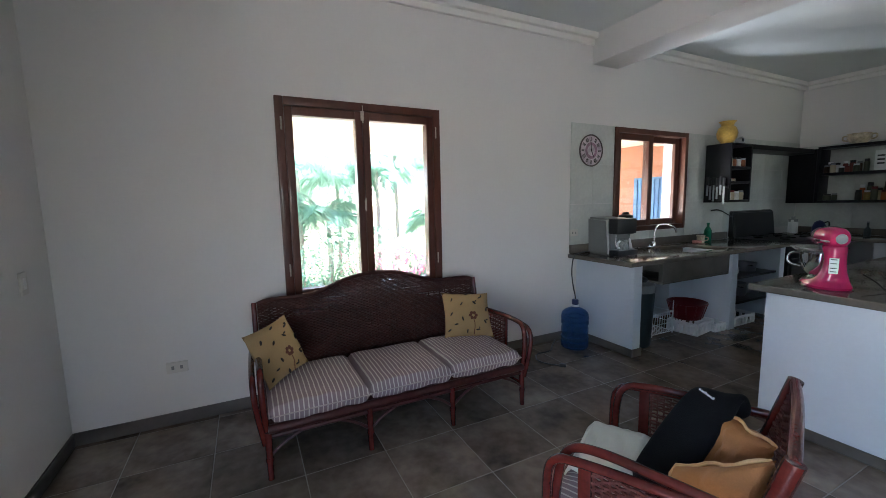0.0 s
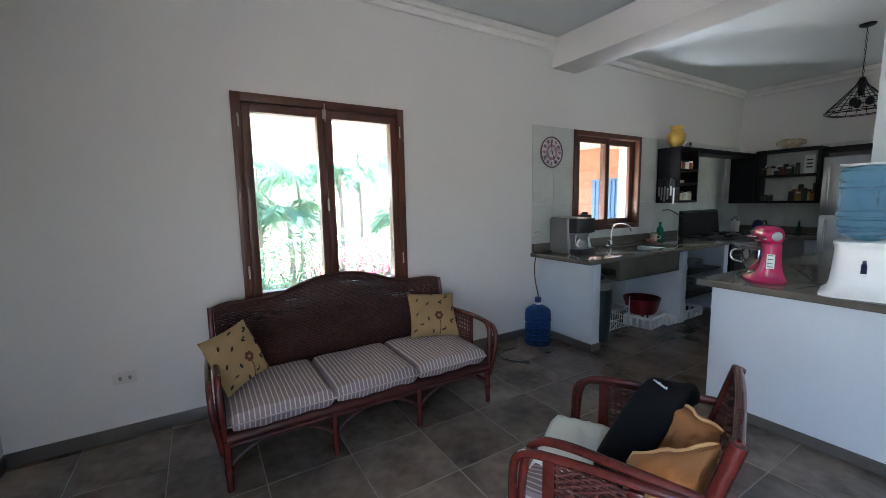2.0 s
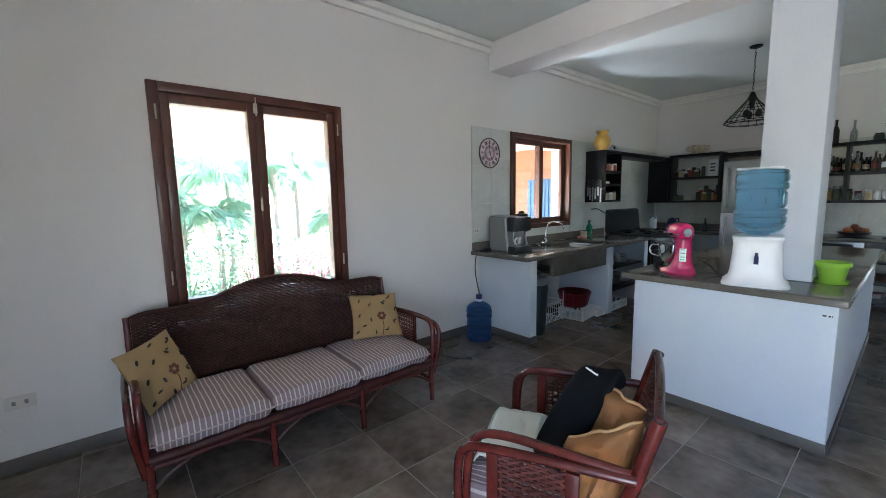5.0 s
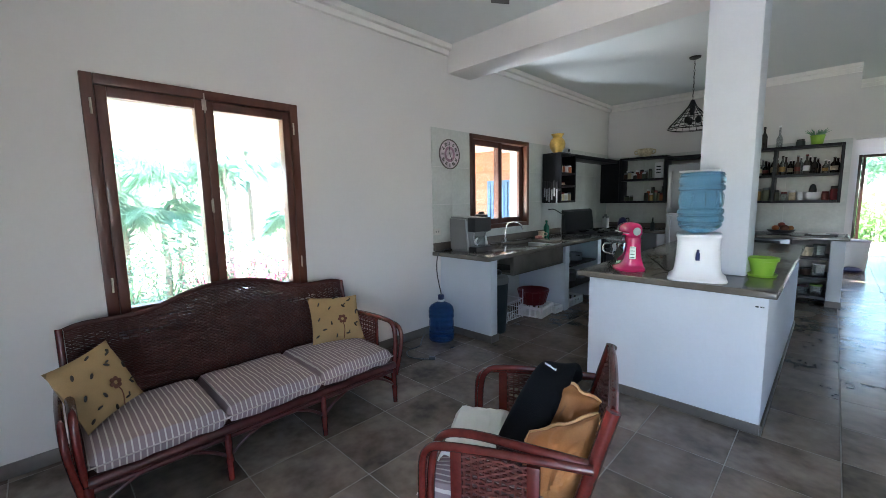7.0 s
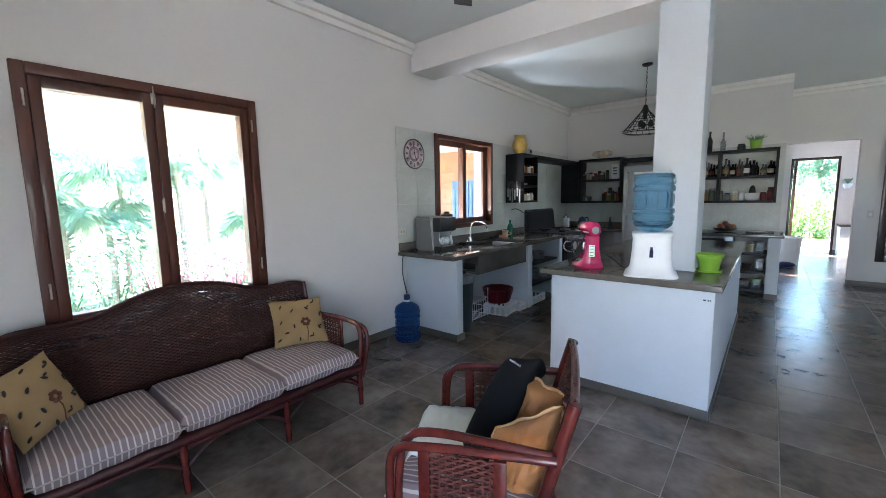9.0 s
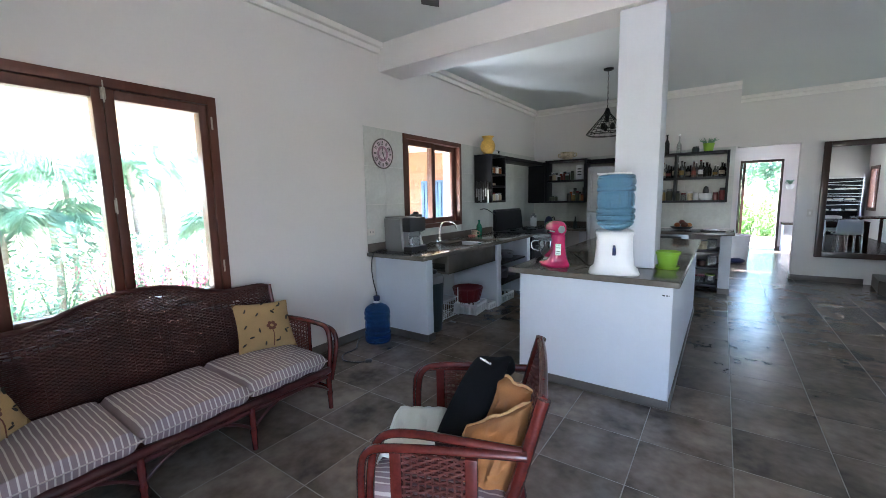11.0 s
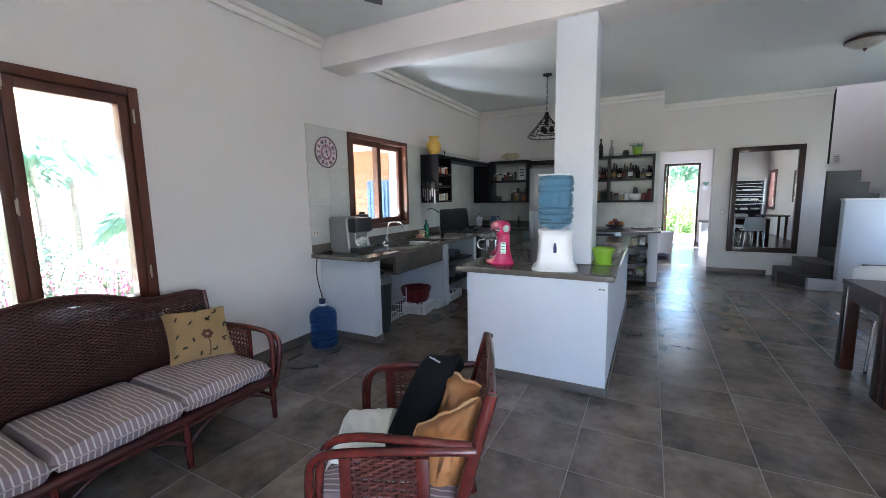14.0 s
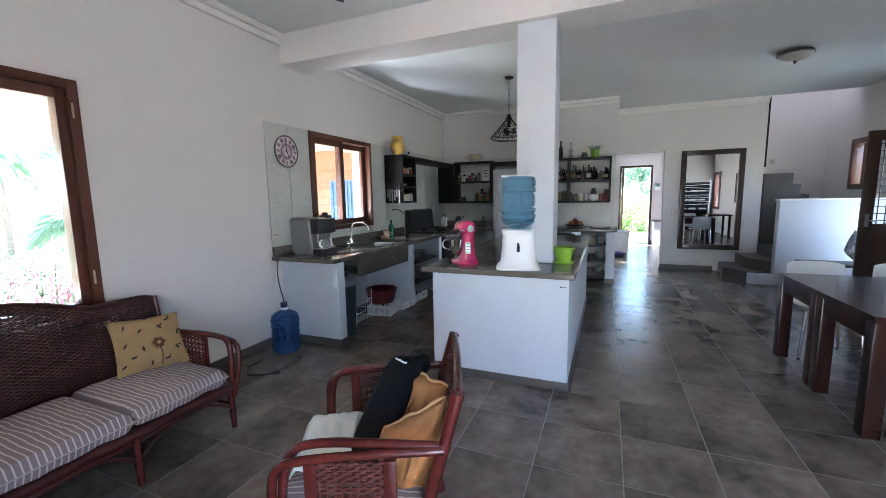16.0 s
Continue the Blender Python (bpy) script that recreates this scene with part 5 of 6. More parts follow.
# things on the far counter
to = thing("toaster_oven", at(-0.62, 7.40, 0.62 + 0.012), "small steel toaster oven in the cubby", "toaster oven")
part("case", bx(-0.22, 0.22, -0.20, 0.20, 0, 0.22, bevel=0.01), STEEL, to)
part("glass_door", bx(-0.20, 0.12, -0.207, -0.201, 0.03, 0.19), BLACKPL, to)
fb = thing("fruit_bowl", at(-0.52, 7.38, 0.912), "bowl of brown onions and tins on the worktop", "fruit bowl")
part("bowl", lathe(B(), [(0.07, 0), (0.14, 0.03), (0.16, 0.06), (0.15, 0.06), (0.0005, 0.02)], n=20), BLACKPL, fb)
for x, y, z, r, mt in ((-0.06, 0, 0.08, 0.045, JARCOL[3]), (0.04, -0.03, 0.085, 0.05, YDECO), (0.0, 0.05, 0.12, 0.045, JARCOL[0]), (0.10, 0.02, 0.08, 0.04, TANCUSH)):
    part("onion", blob(B(), (x, y, z), r, r, r * 0.9, nu=12, nv=8), mt, fb)
tray = thing("paper_stack", at(-0.10, 7.30, 0.912), "dark tray with loose papers on the worktop", "tray")
part("tray", bx(-0.16, 0.16, -0.12, 0.12, 0, 0.018, bevel=0.005), BLACKPL, tray)
part("paper", bx(-0.12, 0.06, -0.10, 0.06, 0.019, 0.024), WHITEPL, tray, m=pose(0, 0, 0, 0, 0, 18))
bottle("soap_bottle", at(-2.20, 7.36, 0.912), 0.20, 0.036, CARCASS, "dark soap pump on the corner worktop", neck=0.45, cap=STEEL)
ket = thing("kettle", at(-2.72, 7.42, 0.912), "dark blue kettle on the corner worktop", "kettle")
part("body", lathe(B(), [(0.08, 0), (0.085, 0.01), (0.08, 0.10), (0.055, 0.17), (0.03, 0.19), (0.0005, 0.2)], n=20), CAPBLUE, ket)
part("handle", tube(B(), [(0.06, 0, 0.17), (0.11, 0, 0.19), (0.11, 0, 0.08), (0.08, 0, 0.05)], 0.010, smooth=2), BLACKPL, ket)
rnd2 = random.Random(4)
for cx, cz in ((-0.24, 0.112), (-0.10, 0.112), (-0.22, 0.372), (-0.09, 0.372), (-0.22, 0.632), (-0.10, 0.632), (-0.7, 0.112), (-0.55, 0.372), (-0.75, 0.372)):
    b = thing("food_container", at(cx, 7.28, cz), "plastic food container in the cubby shelf", "container", "containers in the cubby")
    h = rnd2.uniform(0.08, 0.17)
    part("tub", lathe(B(), [(0.05, 0), (0.056, 0.004), (0.064, h), (0.0005, h)], n=16), rnd2.choice([CLEARG, WHITEPL, CREAMC, JARCOL[4], JARCOL[7]]), b)
    part("lid", lathe(B(), [(0.067, h), (0.067, h + 0.015), (0.0005, h + 0.016)], n=16), rnd2.choice([LIME, WHITEPL, BLACKPL, REDPL]), b)


# ---------------------------------------------------------------- under the counter
tb = thing("trash_bin", at(-2.68, 3.50, 0), "dark grey trash bin with a pale lid under the counter", "bin")
part("bin", lathe(B(), [(0.15, 0), (0.155, 0.01), (0.18, 0.56), (0.175, 0.56), (0.0005, 0.54)], n=24, sx=1.0, sy=1.0), CARCASS, tb)
part("lid", lathe(B(), [(0.185, 0.555), (0.187, 0.60), (0.17, 0.63), (0.06, 0.655), (0.0005, 0.655)], n=24), GREYPL, tb, "pale grey swing lid")
part("bag", blob(B(), (0.0, 0.02, 0.66), 0.10, 0.11, 0.04, nu=12, nv=8), BLACKPL, tb)


def crate(m, w, d, h, material, label, name="crate"):
    """Slatted plastic basket: base, rim and slats."""
    c = thing(name, m, label, "crate", "crates under the counter")
    part("base", bx(-w / 2, w / 2, -d / 2, d / 2, 0.0, 0.015), material, c)
    part("rim", box(box(box(box(B(), -w / 2, w / 2, -d / 2, -d / 2 + 0.015, h - 0.03, h), -w / 2, w / 2, d / 2 - 0.015, d / 2, h - 0.03, h),
         -w / 2, -w / 2 + 0.015, -d / 2 + 0.015, d / 2 - 0.015, h - 0.03, h), w / 2 - 0.015, w / 2, -d / 2 + 0.015, d / 2 - 0.015, h - 0.03, h), material, c)
    n = max(3, int(d / 0.07))
    for k in range(n + 1):
        y = -d / 2 + 0.006 + (d - 0.018) * k / n
        for x in (-w / 2, w / 2 - 0.012):
            part("slat", bx(x, x + 0.012, y - 0.010, y + 0.016, 0.015, h - 0.03), material, c)
    n = max(3, int(w / 0.07))
    for k in range(n + 1):
        x = -w / 2 + 0.016 + (w - 0.036) * k / n
        for y in (-d / 2, d / 2 - 0.012):
            part("slat", bx(x - 0.010, x + 0.016, y, y + 0.012, 0.015, h - 0.03), material, c)
    return c


crate(at(-2.66, 4.40, 0, 8), 0.32, 0.38, 0.13, WHITEPL, "white slatted plastic basket under the sink")
crate(at(-2.58, 4.635, 0, -4), 0.24, 0.17, 0.09, WHITEPL, "small white plastic basket under the sink")
crate(at(-2.62, 5.12, 0, 0), 0.30, 0.42, 0.11, WHITEPL, "white plastic basket in the counter bay")
rb = thing("dish_basin", at(-2.70, 4.39, 0.135), "dark red ribbed plastic basin in a white basket", "basin")
part("basin", lathe(B(), [(0.14, 0), (0.15, 0.01), (0.19, 0.17), (0.205, 0.175), (0.20, 0.185), (0.18, 0.17), (0.0005, 0.03)], n=24), REDPL, rb)
for k in range(12):
    a = k * math.pi / 6
    part("rib", tube(B(), [(0.152 * math.cos(a), 0.152 * math.sin(a), 0.01), (0.195 * math.cos(a), 0.195 * math.sin(a), 0.17)], 0.006, n=5), REDPL, rb)
dr = thing("dish_rack", at(-2.86, 3.98, 0), "white wire dish rack standing under the sink", "dish rack")
for z in (0.02, 0.12, 0.24):
    part("wire", tube(B(), [(-0.16, -0.17, z), (0.16, -0.17, z), (0.16, 0.17, z), (-0.16, 0.17, z), (-0.16, -0.17, z)], 0.005, n=5), WHITEPL, dr)
for k in range(9):
    y = -0.16 + 0.04 * k
    part("wire", tube(B(), [(-0.16, y, 0.25), (-0.15, y, 0.02), (0.15, y, 0.02), (0.16, y, 0.25)], 0.0035, n=5), WHITEPL, dr)
for x, y in ((-0.16, -0.17), (0.16, -0.17), (-0.16, 0.17), (0.16, 0.17)):
    part("post", tube(B(), [(x, y, 0.0), (x, y, 0.36)], 0.006, n=6), WHITEPL, dr)
for x, y, z, r, h in ((-2.68, 5.05, 0.292, 0.11, 0.10), (-2.70, 5.32, 0.292, 0.12, 0.14), (-2.66, 5.58, 0.292, 0.09, 0.09), (-2.70, 5.10, 0.577, 0.13, 0.07), (-2.68, 5.45, 0.577, 0.12, 0.10)):
    pn = thing("cooking_pot", at(x, y, z), "stainless steel cooking pot on the counter shelf", "pot", "pots in the counter bay")
    part("pot", lathe(B(), [(r * 0.95, 0), (r, 0.008), (r, h), (r * 1.04, h + 0.003), (r * 0.97, h), (r * 0.95, 0.012), (0.0005, 0.01)], n=22), STEEL, pn)
    part("handle", tube(B(), [(r * 0.7, -r * 0.7, h * 0.8), (r * 1.1, -r * 1.1, h * 0.85), (r * 1.25, -r * 0.9, h * 0.85), (r * 0.85, -r * 0.5, h * 0.8)], 0.007, n=6, smooth=1), BLACKPL, pn)


# ---------------------------------------------------------------- island
isl = thing("kitchen_island", at(0, 0, 0), "white plastered kitchen island with a tile plinth", "kitchen island")
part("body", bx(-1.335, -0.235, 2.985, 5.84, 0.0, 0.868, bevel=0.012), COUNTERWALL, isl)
part("plinth_tile", bx(-1.34, -0.235, 2.973, 2.985, 0.0, 0.065, bevel=0.003), BASET, isl)
part("plinth_tile", bx(-0.235, -0.223, 2.973, 5.84, 0.0, 0.065, bevel=0.003), BASET, isl)
for x, w in ((-0.300, 0.016), (-0.276, 0.010), (-0.262, 0.005)):
    part("chip", bx(x, x + w, 2.9825, 2.9845, 0.800, 0.809), CARCASS, isl, "small dark chip in the paint")
it = thing("worktop", at(0, 0, 0), "polished grey-brown concrete worktop on the island", "worktop")
part("slab", slab(B(), -1.415, -0.195, 2.935, 5.92), CONCRETE, it)


def stand_mixer(m):
    """A tilt-head mixer: flared foot, slim neck, long rounded head, bowl under its nose (towards -x)."""
    k = thing("stand_mixer", m, "glossy pink stand mixer with a steel bowl", "stand mixer")
    bm, n, rings = B(), 28, []
    for z, cx, a, b in ((0.0, -0.005, 0.172, 0.112), (0.014, -0.005, 0.176, 0.116), (0.026, 0.0, 0.165, 0.108), (0.036, 0.035, 0.118, 0.098), (0.050, 0.068, 0.078, 0.086),
                        (0.075, 0.086, 0.060, 0.072), (0.11, 0.095, 0.052, 0.060), (0.16, 0.098, 0.050, 0.052), (0.205, 0.092, 0.056, 0.052), (0.235, 0.082, 0.068, 0.056), (0.255, 0.07, 0.075, 0.056)):
        rings.append([bm.verts.new((cx + a * math.copysign(abs(math.cos(q)) ** 0.8, math.cos(q)), b * math.copysign(abs(math.sin(q)) ** 0.8, math.sin(q)), z))
                      for q in (2 * math.pi * i / n for i in range(n))])
    skin(bm, rings)
    part("base", bm, PINK, k)
    bm, rings = B(), []
    for x, a, zc in ((0.160, 0.012, 0.300), (0.157, 0.030, 0.300), (0.146, 0.046, 0.301), (0.125, 0.057, 0.302), (0.08, 0.064, 0.303), (0.02, 0.065, 0.303), (-0.05, 0.062, 0.301),
                     (-0.11, 0.055, 0.297), (-0.15, 0.046, 0.293), (-0.168, 0.034, 0.291), (-0.174, 0.014, 0.290)):
        rings.append([bm.verts.new((x, a * 0.98 * math.copysign(abs(math.cos(q)) ** 0.85, math.cos(q)), zc + a * math.copysign(abs(math.sin(q)) ** 0.85, math.sin(q))))
                      for q in (2 * math.pi * i / n for i in range(n))])
    skin(bm, rings)
    hd = part("head", bm, PINK, k)
    part("trim_band", box(B(), -0.15, 0.135, -0.0645, 0.0645, 0.279, 0.288, bevel=0.003), STEEL, hd, "steel trim band")
    part("end_cap", lathe(B(), [(0.030, 0.0), (0.028, 0.006), (0.0005, 0.008)], n=18), STEEL, hd, m=pose(0.156, 0, 0.300, 0, 90, 0))
    part("hub", lathe(B(), [(0.026, 0.0), (0.026, 0.016), (0.0005, 0.018)], n=16), STEEL, hd, m=pose(-0.170, 0, 0.291, 0, -90, 0))
    part("beater_shaft", tube(B(), [(-0.10, 0, 0.25), (-0.10, 0, 0.13)], 0.014), STEEL, k)
    bw = part("bowl", lathe(B(), [(0.045, 0.030), (0.062, 0.036), (0.05, 0.048), (0.085, 0.085), (0.102, 0.135), (0.106, 0.195), (0.112, 0.198), (0.102, 0.193), (0.092, 0.12), (0.0005, 0.06)], (-0.105, 0, 0), n=32), CHROME, k, "polished steel bowl")
    part("bowl_handle", tube(B(), [(-0.17, -0.085, 0.185), (-0.20, -0.14, 0.18), (-0.20, -0.145, 0.11), (-0.165, -0.078, 0.095)], 0.008, smooth=2), CHROME, bw)
    part("splash_guard", lathe(B(), [(0.108, 0.199), (0.15, 0.228), (0.146, 0.230), (0.100, 0.203)], (-0.112, -0.008, 0), n=28), CLEARG, bw)
    lab = part("label_panel", bx(-0.0015, 0.0015, -0.022, 0.022, 0.01, 0.10), WHITEPL, k, "white printed label", pose(0.1575, -0.027, 0.088, 0, -7, -24))
    for z in (0.015, 0.035, 0.062, 0.085):
        part("printed_bar", bx(0.0018, 0.0028, -0.016, 0.014, z + 0.004, z + 0.009), CARCASS, lab)
    part("speed_lever", tube(B(), [(0.04, -0.062, 0.282), (0.04, -0.085, 0.282)], 0.008), BLACKPL, k)
    part("lock_lever", tube(B(), [(0.07, -0.056, 0.262), (0.07, -0.075, 0.262)], 0.006), BLACKPL, k)
    return k


mixer = stand_mixer(at(-1.135, 3.235, 0.912, -50))
mixer.scale = (0.95, 0.95, 1.02)
solid("mixer_cord", tube(B(), [(-0.99, 3.30, 1.0), (-0.93, 3.31, 0.96), (-0.88, 3.27, 0.92), (-0.80, 3.25, 0.92), (-0.70, 3.32, 0.919)], 0.005, n=6, smooth=2), BLACKPL, "black mixer cord trailing over the worktop", "cord")


def dispenser(m):
    d = thing("water_dispenser", m, "white plastic water dispenser stand with a small tap", "water dispenser")
    bm = B()
    rings = []
    for z, w, dd in ((0.0, 0.184, 0.184), (0.010, 0.186, 0.186), (0.018, 0.176, 0.176), (0.035, 0.156, 0.156), (0.08, 0.143, 0.143), (0.16, 0.135, 0.135), (0.26, 0.128, 0.128), (0.285, 0.128, 0.128), (0.292, 0.132, 0.132), (0.306, 0.130, 0.130), (0.312, 0.118, 0.118)):
        rr = []
        for i in range(32):
            a = 2 * math.pi * i / 32
            c, s = math.cos(a), math.sin(a)
            flute = 1 - (0.085 * (abs(math.cos(2 * a)) ** 3) * (1 - 0.5 * z / 0.3) if z < 0.275 else 0)
            rr.append(bm.verts.new((w * math.copysign(abs(c) ** 0.55, c) * flute, dd * math.copysign(abs(s) ** 0.55, s) * flute, z)))
        rings.append(rr)
    skin(bm, rings)
    part("stand", bm, WHITEPL, d)
    tp = part("tap", tube(B(), [(0, -0.115, 0.185), (0, -0.155, 0.185), (0, -0.168, 0.175), (0, -0.17, 0.145)], 0.012, smooth=1), CAPBLUE, d, "dark blue push tap")
    part("tap_lever", box(B(), -0.008, 0.008, -0.03, 0.014, -0.005, 0.005, bevel=0.004), CAPBLUE, tp, m=pose(0, -0.158, 0.206, 18, 0, 0))
    part("tap_collar", lathe(B(), [(0.022, 0), (0.022, 0.01), (0.0005, 0.011)], n=16), WHITEPL, tp, m=pose(0, -0.118, 0.185, 90, 0, 0))
    return d


DX, DY = -0.648, 3.145
dispenser(at(DX, DY, 0.912, 12))
water_bottle("water_bottle", at(DX + 0.0, DY, 1.175), "blue ribbed water bottle upturned on the dispenser", BLUEJUG, down=True)
solid("folded_paper", bx(-0.13, 0.10, -0.05, 0.05, 0.0, 0.012, bevel=0.003), WHITEPL, "white folded paper lying on the upturned bottle", "paper", at(DX, DY, 1.632, 8))

fp = thing("flower_pot", at(-0.325, 3.47, 0.912), "empty lime green plastic flower pot with saucer", "flower pot")
part("pot", lathe(B(), [(0.055, 0.012), (0.06, 0.014), (0.078, 0.11), (0.088, 0.112), (0.09, 0.135), (0.082, 0.135), (0.074, 0.11), (0.06, 0.09), (0.0005, 0.09)], n=28), LIME, fp)
part("saucer", lathe(B(), [(0.06, 0), (0.078, 0.003), (0.085, 0.022), (0.081, 0.022), (0.074, 0.011), (0.0005, 0.011)], n=28), LIME, fp)
part("soil", lathe(B(), [(0.070, 0.098), (0.0005, 0.104)], n=20, caps=False), SOIL, fp)

# pendant with a wire shade, flush ceiling lamp
pd = thing("pendant_lamp", at(-1.34, 5.80, 0), "black wire-cage pendant lamp on a chain", "pendant lamp")
part("canopy", lathe(B(), [(0.065, ZC - 0.004), (0.06, ZC - 0.02), (0.02, ZC - 0.035)], n=20), IRON, pd)
chain = B()
for k in range(14):
    z = ZC - 0.035 - 0.036 * k
    tube(chain, [(0.008 * math.cos(a) if k % 2 else 0, 0 if k % 2 else 0.008 * math.cos(a), z - 0.022 + 0.022 * math.sin(a)) for a in (0, 1.05, 2.1, 3.14, 4.19, 5.24, 6.28)], 0.0028, n=4)
part("chain", chain, IRON, pd)
for r, z in ((0.05, 2.56), (0.105, 2.49), (0.17, 2.42), (0.235, 2.35), (0.265, 2.31), (0.235, 2.295)):
    part("shade_ring", tube(B(), [(r * math.cos(2 * math.pi * k / 24), r * math.sin(2 * math.pi * k / 24), z) for k in range(25)], 0.0042, n=5), IRON, pd)
for k in range(20):
    a = 2 * math.pi * k / 20
    part("shade_wire", tube(B(), [(r * math.cos(a), r * math.sin(a), z) for r, z in ((0.03, 2.60), (0.05, 2.56), (0.17, 2.42), (0.265, 2.31), (0.235, 2.295))], 0.0034, n=4), IRON, pd)
part("stem", lathe(B(), [(0.02, 2.64), (0.035, 2.60), (0.03, 2.55), (0.022, 2.46)], n=16), IRON, pd)
for k in range(3):
    a = 2.1 * k
    part("bulb", blob(B(), (0.07 * math.cos(a), 0.07 * math.sin(a), 2.40), 0.035, 0.035, 0.045, nu=12, nv=8), IRON if k else BLACKPL, pd)
cl = thing("ceiling_lamp", at(2.02, 6.22, ZC), "bronze ceiling lamp with a frosted glass bowl", "ceiling lamp")
part("rim", lathe(B(), [(0.10, -0.003), (0.17, -0.03), (0.18, -0.055), (0.165, -0.06), (0.15, -0.04)], n=32), mat("bronze", (0.13, 0.10, 0.08), 0.4, metal=0.7, var=0.2), cl)
part("bowl", lathe(B(), [(0.165, -0.055), (0.14, -0.085), (0.09, -0.115), (0.03, -0.13), (0.0005, -0.132)], n=32, caps=False), mat("frosted_glass", (0.42, 0.40, 0.36), 0.35, var=0.25, scale=8, fine=30, bump=0.02), cl)
part("finial", lathe(B(), [(0.018, -0.13), (0.02, -0.14), (0.006, -0.16), (0.0005, -0.165)], n=12), mat("bronze_finial", (0.13, 0.10, 0.08), 0.4, metal=0.7, var=0.2), cl)


# ---------------------------------------------------------------- mirror, stairs
mr = thing("wall_mirror", at(1.285, YF, 0.405), "large wall mirror in a dark wooden frame", "mirror")
MW, MH = 1.01, 1.865
part("frame", box(box(box(box(B(), 0, 0.09, -0.045, -0.002, 0, MH, bevel=0.008), MW - 0.09, MW, -0.045, -0.002, 0, MH, bevel=0.008),
     0.09, MW - 0.09, -0.045, -0.002, 0, 0.09, bevel=0.008), 0.09, MW - 0.09, -0.045, -0.002, MH - 0.09, MH, bevel=0.008), DARKW, mr)
part("glass", bx(0.088, MW - 0.088, -0.018, -0.012, 0.088, MH - 0.088), MIRROR, mr)


def prism(bm, poly, z0, z1):
    a = [bm.verts.new((x, y, z0)) for x, y in poly]
    b = [bm.verts.new((x, y, z1)) for x, y in poly]
    skin(bm, [a, b])
    return bm


def prism_y(bm, poly, y0, y1):
    a = [bm.verts.new((x, y0, z)) for x, z in poly]
    b = [bm.verts.new((x, y1, z)) for x, z in poly]
    skin(bm, [a, b])
    return bm


STEPT = mat("stair_tile", (0.06, 0.053, 0.049), 0.35, var=0.2, scale=3, fine=30, bump=0.02)
stairs = thing("staircase", at(0, 0, 0), "dark tiled staircase behind a white parapet", "stairs", kind="structure")
part("step", prism(B(), [(1.99, YF - 0.001), (1.915, 8.235), (2.165, 7.86), (2.60, 7.86), (2.60, YF - 0.001)], 0.0, 0.18), STEPT, stairs)
part("step", prism(B(), [(2.25, YF - 0.001), (2.25, 8.25), (2.46, 7.90), (2.60, 7.90), (2.60, YF - 0.001)], 0.18, 0.36), STEPT, stairs)
for k in range(4):
    part("step", bx(2.60 + 0.26 * k, XR, 7.90, YF, 0.36 + 0.18 * k if k else 0.0, 0.54 + 0.18 * k), STEPT, stairs)
part("flight_side", prism_y(B(), [(2.60, 0.3), (3.84, 0.3), (3.84, 1.08), (3.38, 1.08), (3.38, 1.25), (3.26, 1.25), (3.26, 1.42), (3.13, 1.42), (3.13, 1.61), (3.015, 1.61), (3.015, 1.80), (2.60, 1.80)], 8.905, 9.05), STEPT, stairs, "dark tiled side of the upper flight")
for k in range(4):
    part("step", bx(2.60, 3.38 - 0.13 * k, 9.05, 9.99, 0.3, 1.25 + 0.18 * k), STEPT, stairs)
part("parapet", bx(2.49, XR, 7.745, 7.895, 0.0, 1.335, bevel=0.006), COUNTERWALL, stairs, "white plastered stair parapet")
part("parapet_cap", bx(2.475, XR, 7.735, 7.905, 1.336, 1.365, bevel=0.008), TRIMW, stairs)
part("plinth", bx(2.167, 2.488, 7.735, 7.855, 0.0, 0.165, bevel=0.004), COUNTERWALL, stairs)
solid("stair_rail_post", bx(2.585, 2.615, YF + 0.02, YF + 0.06, 1.92, 3.14), BLACKPAINT, "black vertical bar at the stairwell edge", "rail post")
wall_plate("wall_outlet", at(3.02, 9.998, 2.08, -90), "grey stair light plate on the stairwell wall", "outlet", [(0, 0.02, 0.03, 0.006), (0, -0.02, 0.03, 0.006)], 0.10, 0.12)
wall_plate("wall_outlet", at(3.25, 9.998, 1.70, -90), "grey stair light plate on the stairwell wall", "outlet", [(0, 0.02, 0.03, 0.006), (0, -0.02, 0.03, 0.006)], 0.09, 0.12)


# ---------------------------------------------------------------- dining tables and chairs
def dining_table(x0, x1, y0, y1):
    t = thing("dining_table", at(0, 0, 0), "dark stained wooden dining table with thick square legs", "table", "tables pushed together")
    for k in range(4):
        a = y0 + (y1 - y0) * k / 4
        part("top_plank", bx(x0, x1, a + 0.0002, a + (y1 - y0) / 4 - 0.0002, 0.715, 0.752), TABLEW, t)
    part("apron", box(box(box(box(B(), x0 + 0.01, x0 + 0.045, y0 + 0.01, y1 - 0.01, 0.60, 0.714), x1 - 0.045, x1 - 0.01, y0 + 0.01, y1 - 0.01, 0.60, 0.714),
         x0 + 0.045, x1 - 0.045, y0 + 0.01, y0 + 0.045, 0.60, 0.714), x0 + 0.045, x1 - 0.045, y1 - 0.045, y1 - 0.01, 0.60, 0.714), TABLEW, t)
    for x in (x0 + 0.004, x1 - 0.094):
        for y in (y0 + 0.004, y1 - 0.094):
            part("leg", bx(x, x + 0.09, y, y + 0.09, 0.0, 0.713, bevel=0.008), TABLEW, t)
    return t


TABLEW = mat("dark_table_wood", (0.036, 0.012, 0.008), 0.24, var=0.3, scale=3, fine=45, bump=0.03, stretch=(0.18, 1, 1), coat=0.08)
dining_table(1.455, 2.86, 3.70, 4.41)
dining_table(1.455, 2.86, 2.99, 3.695)


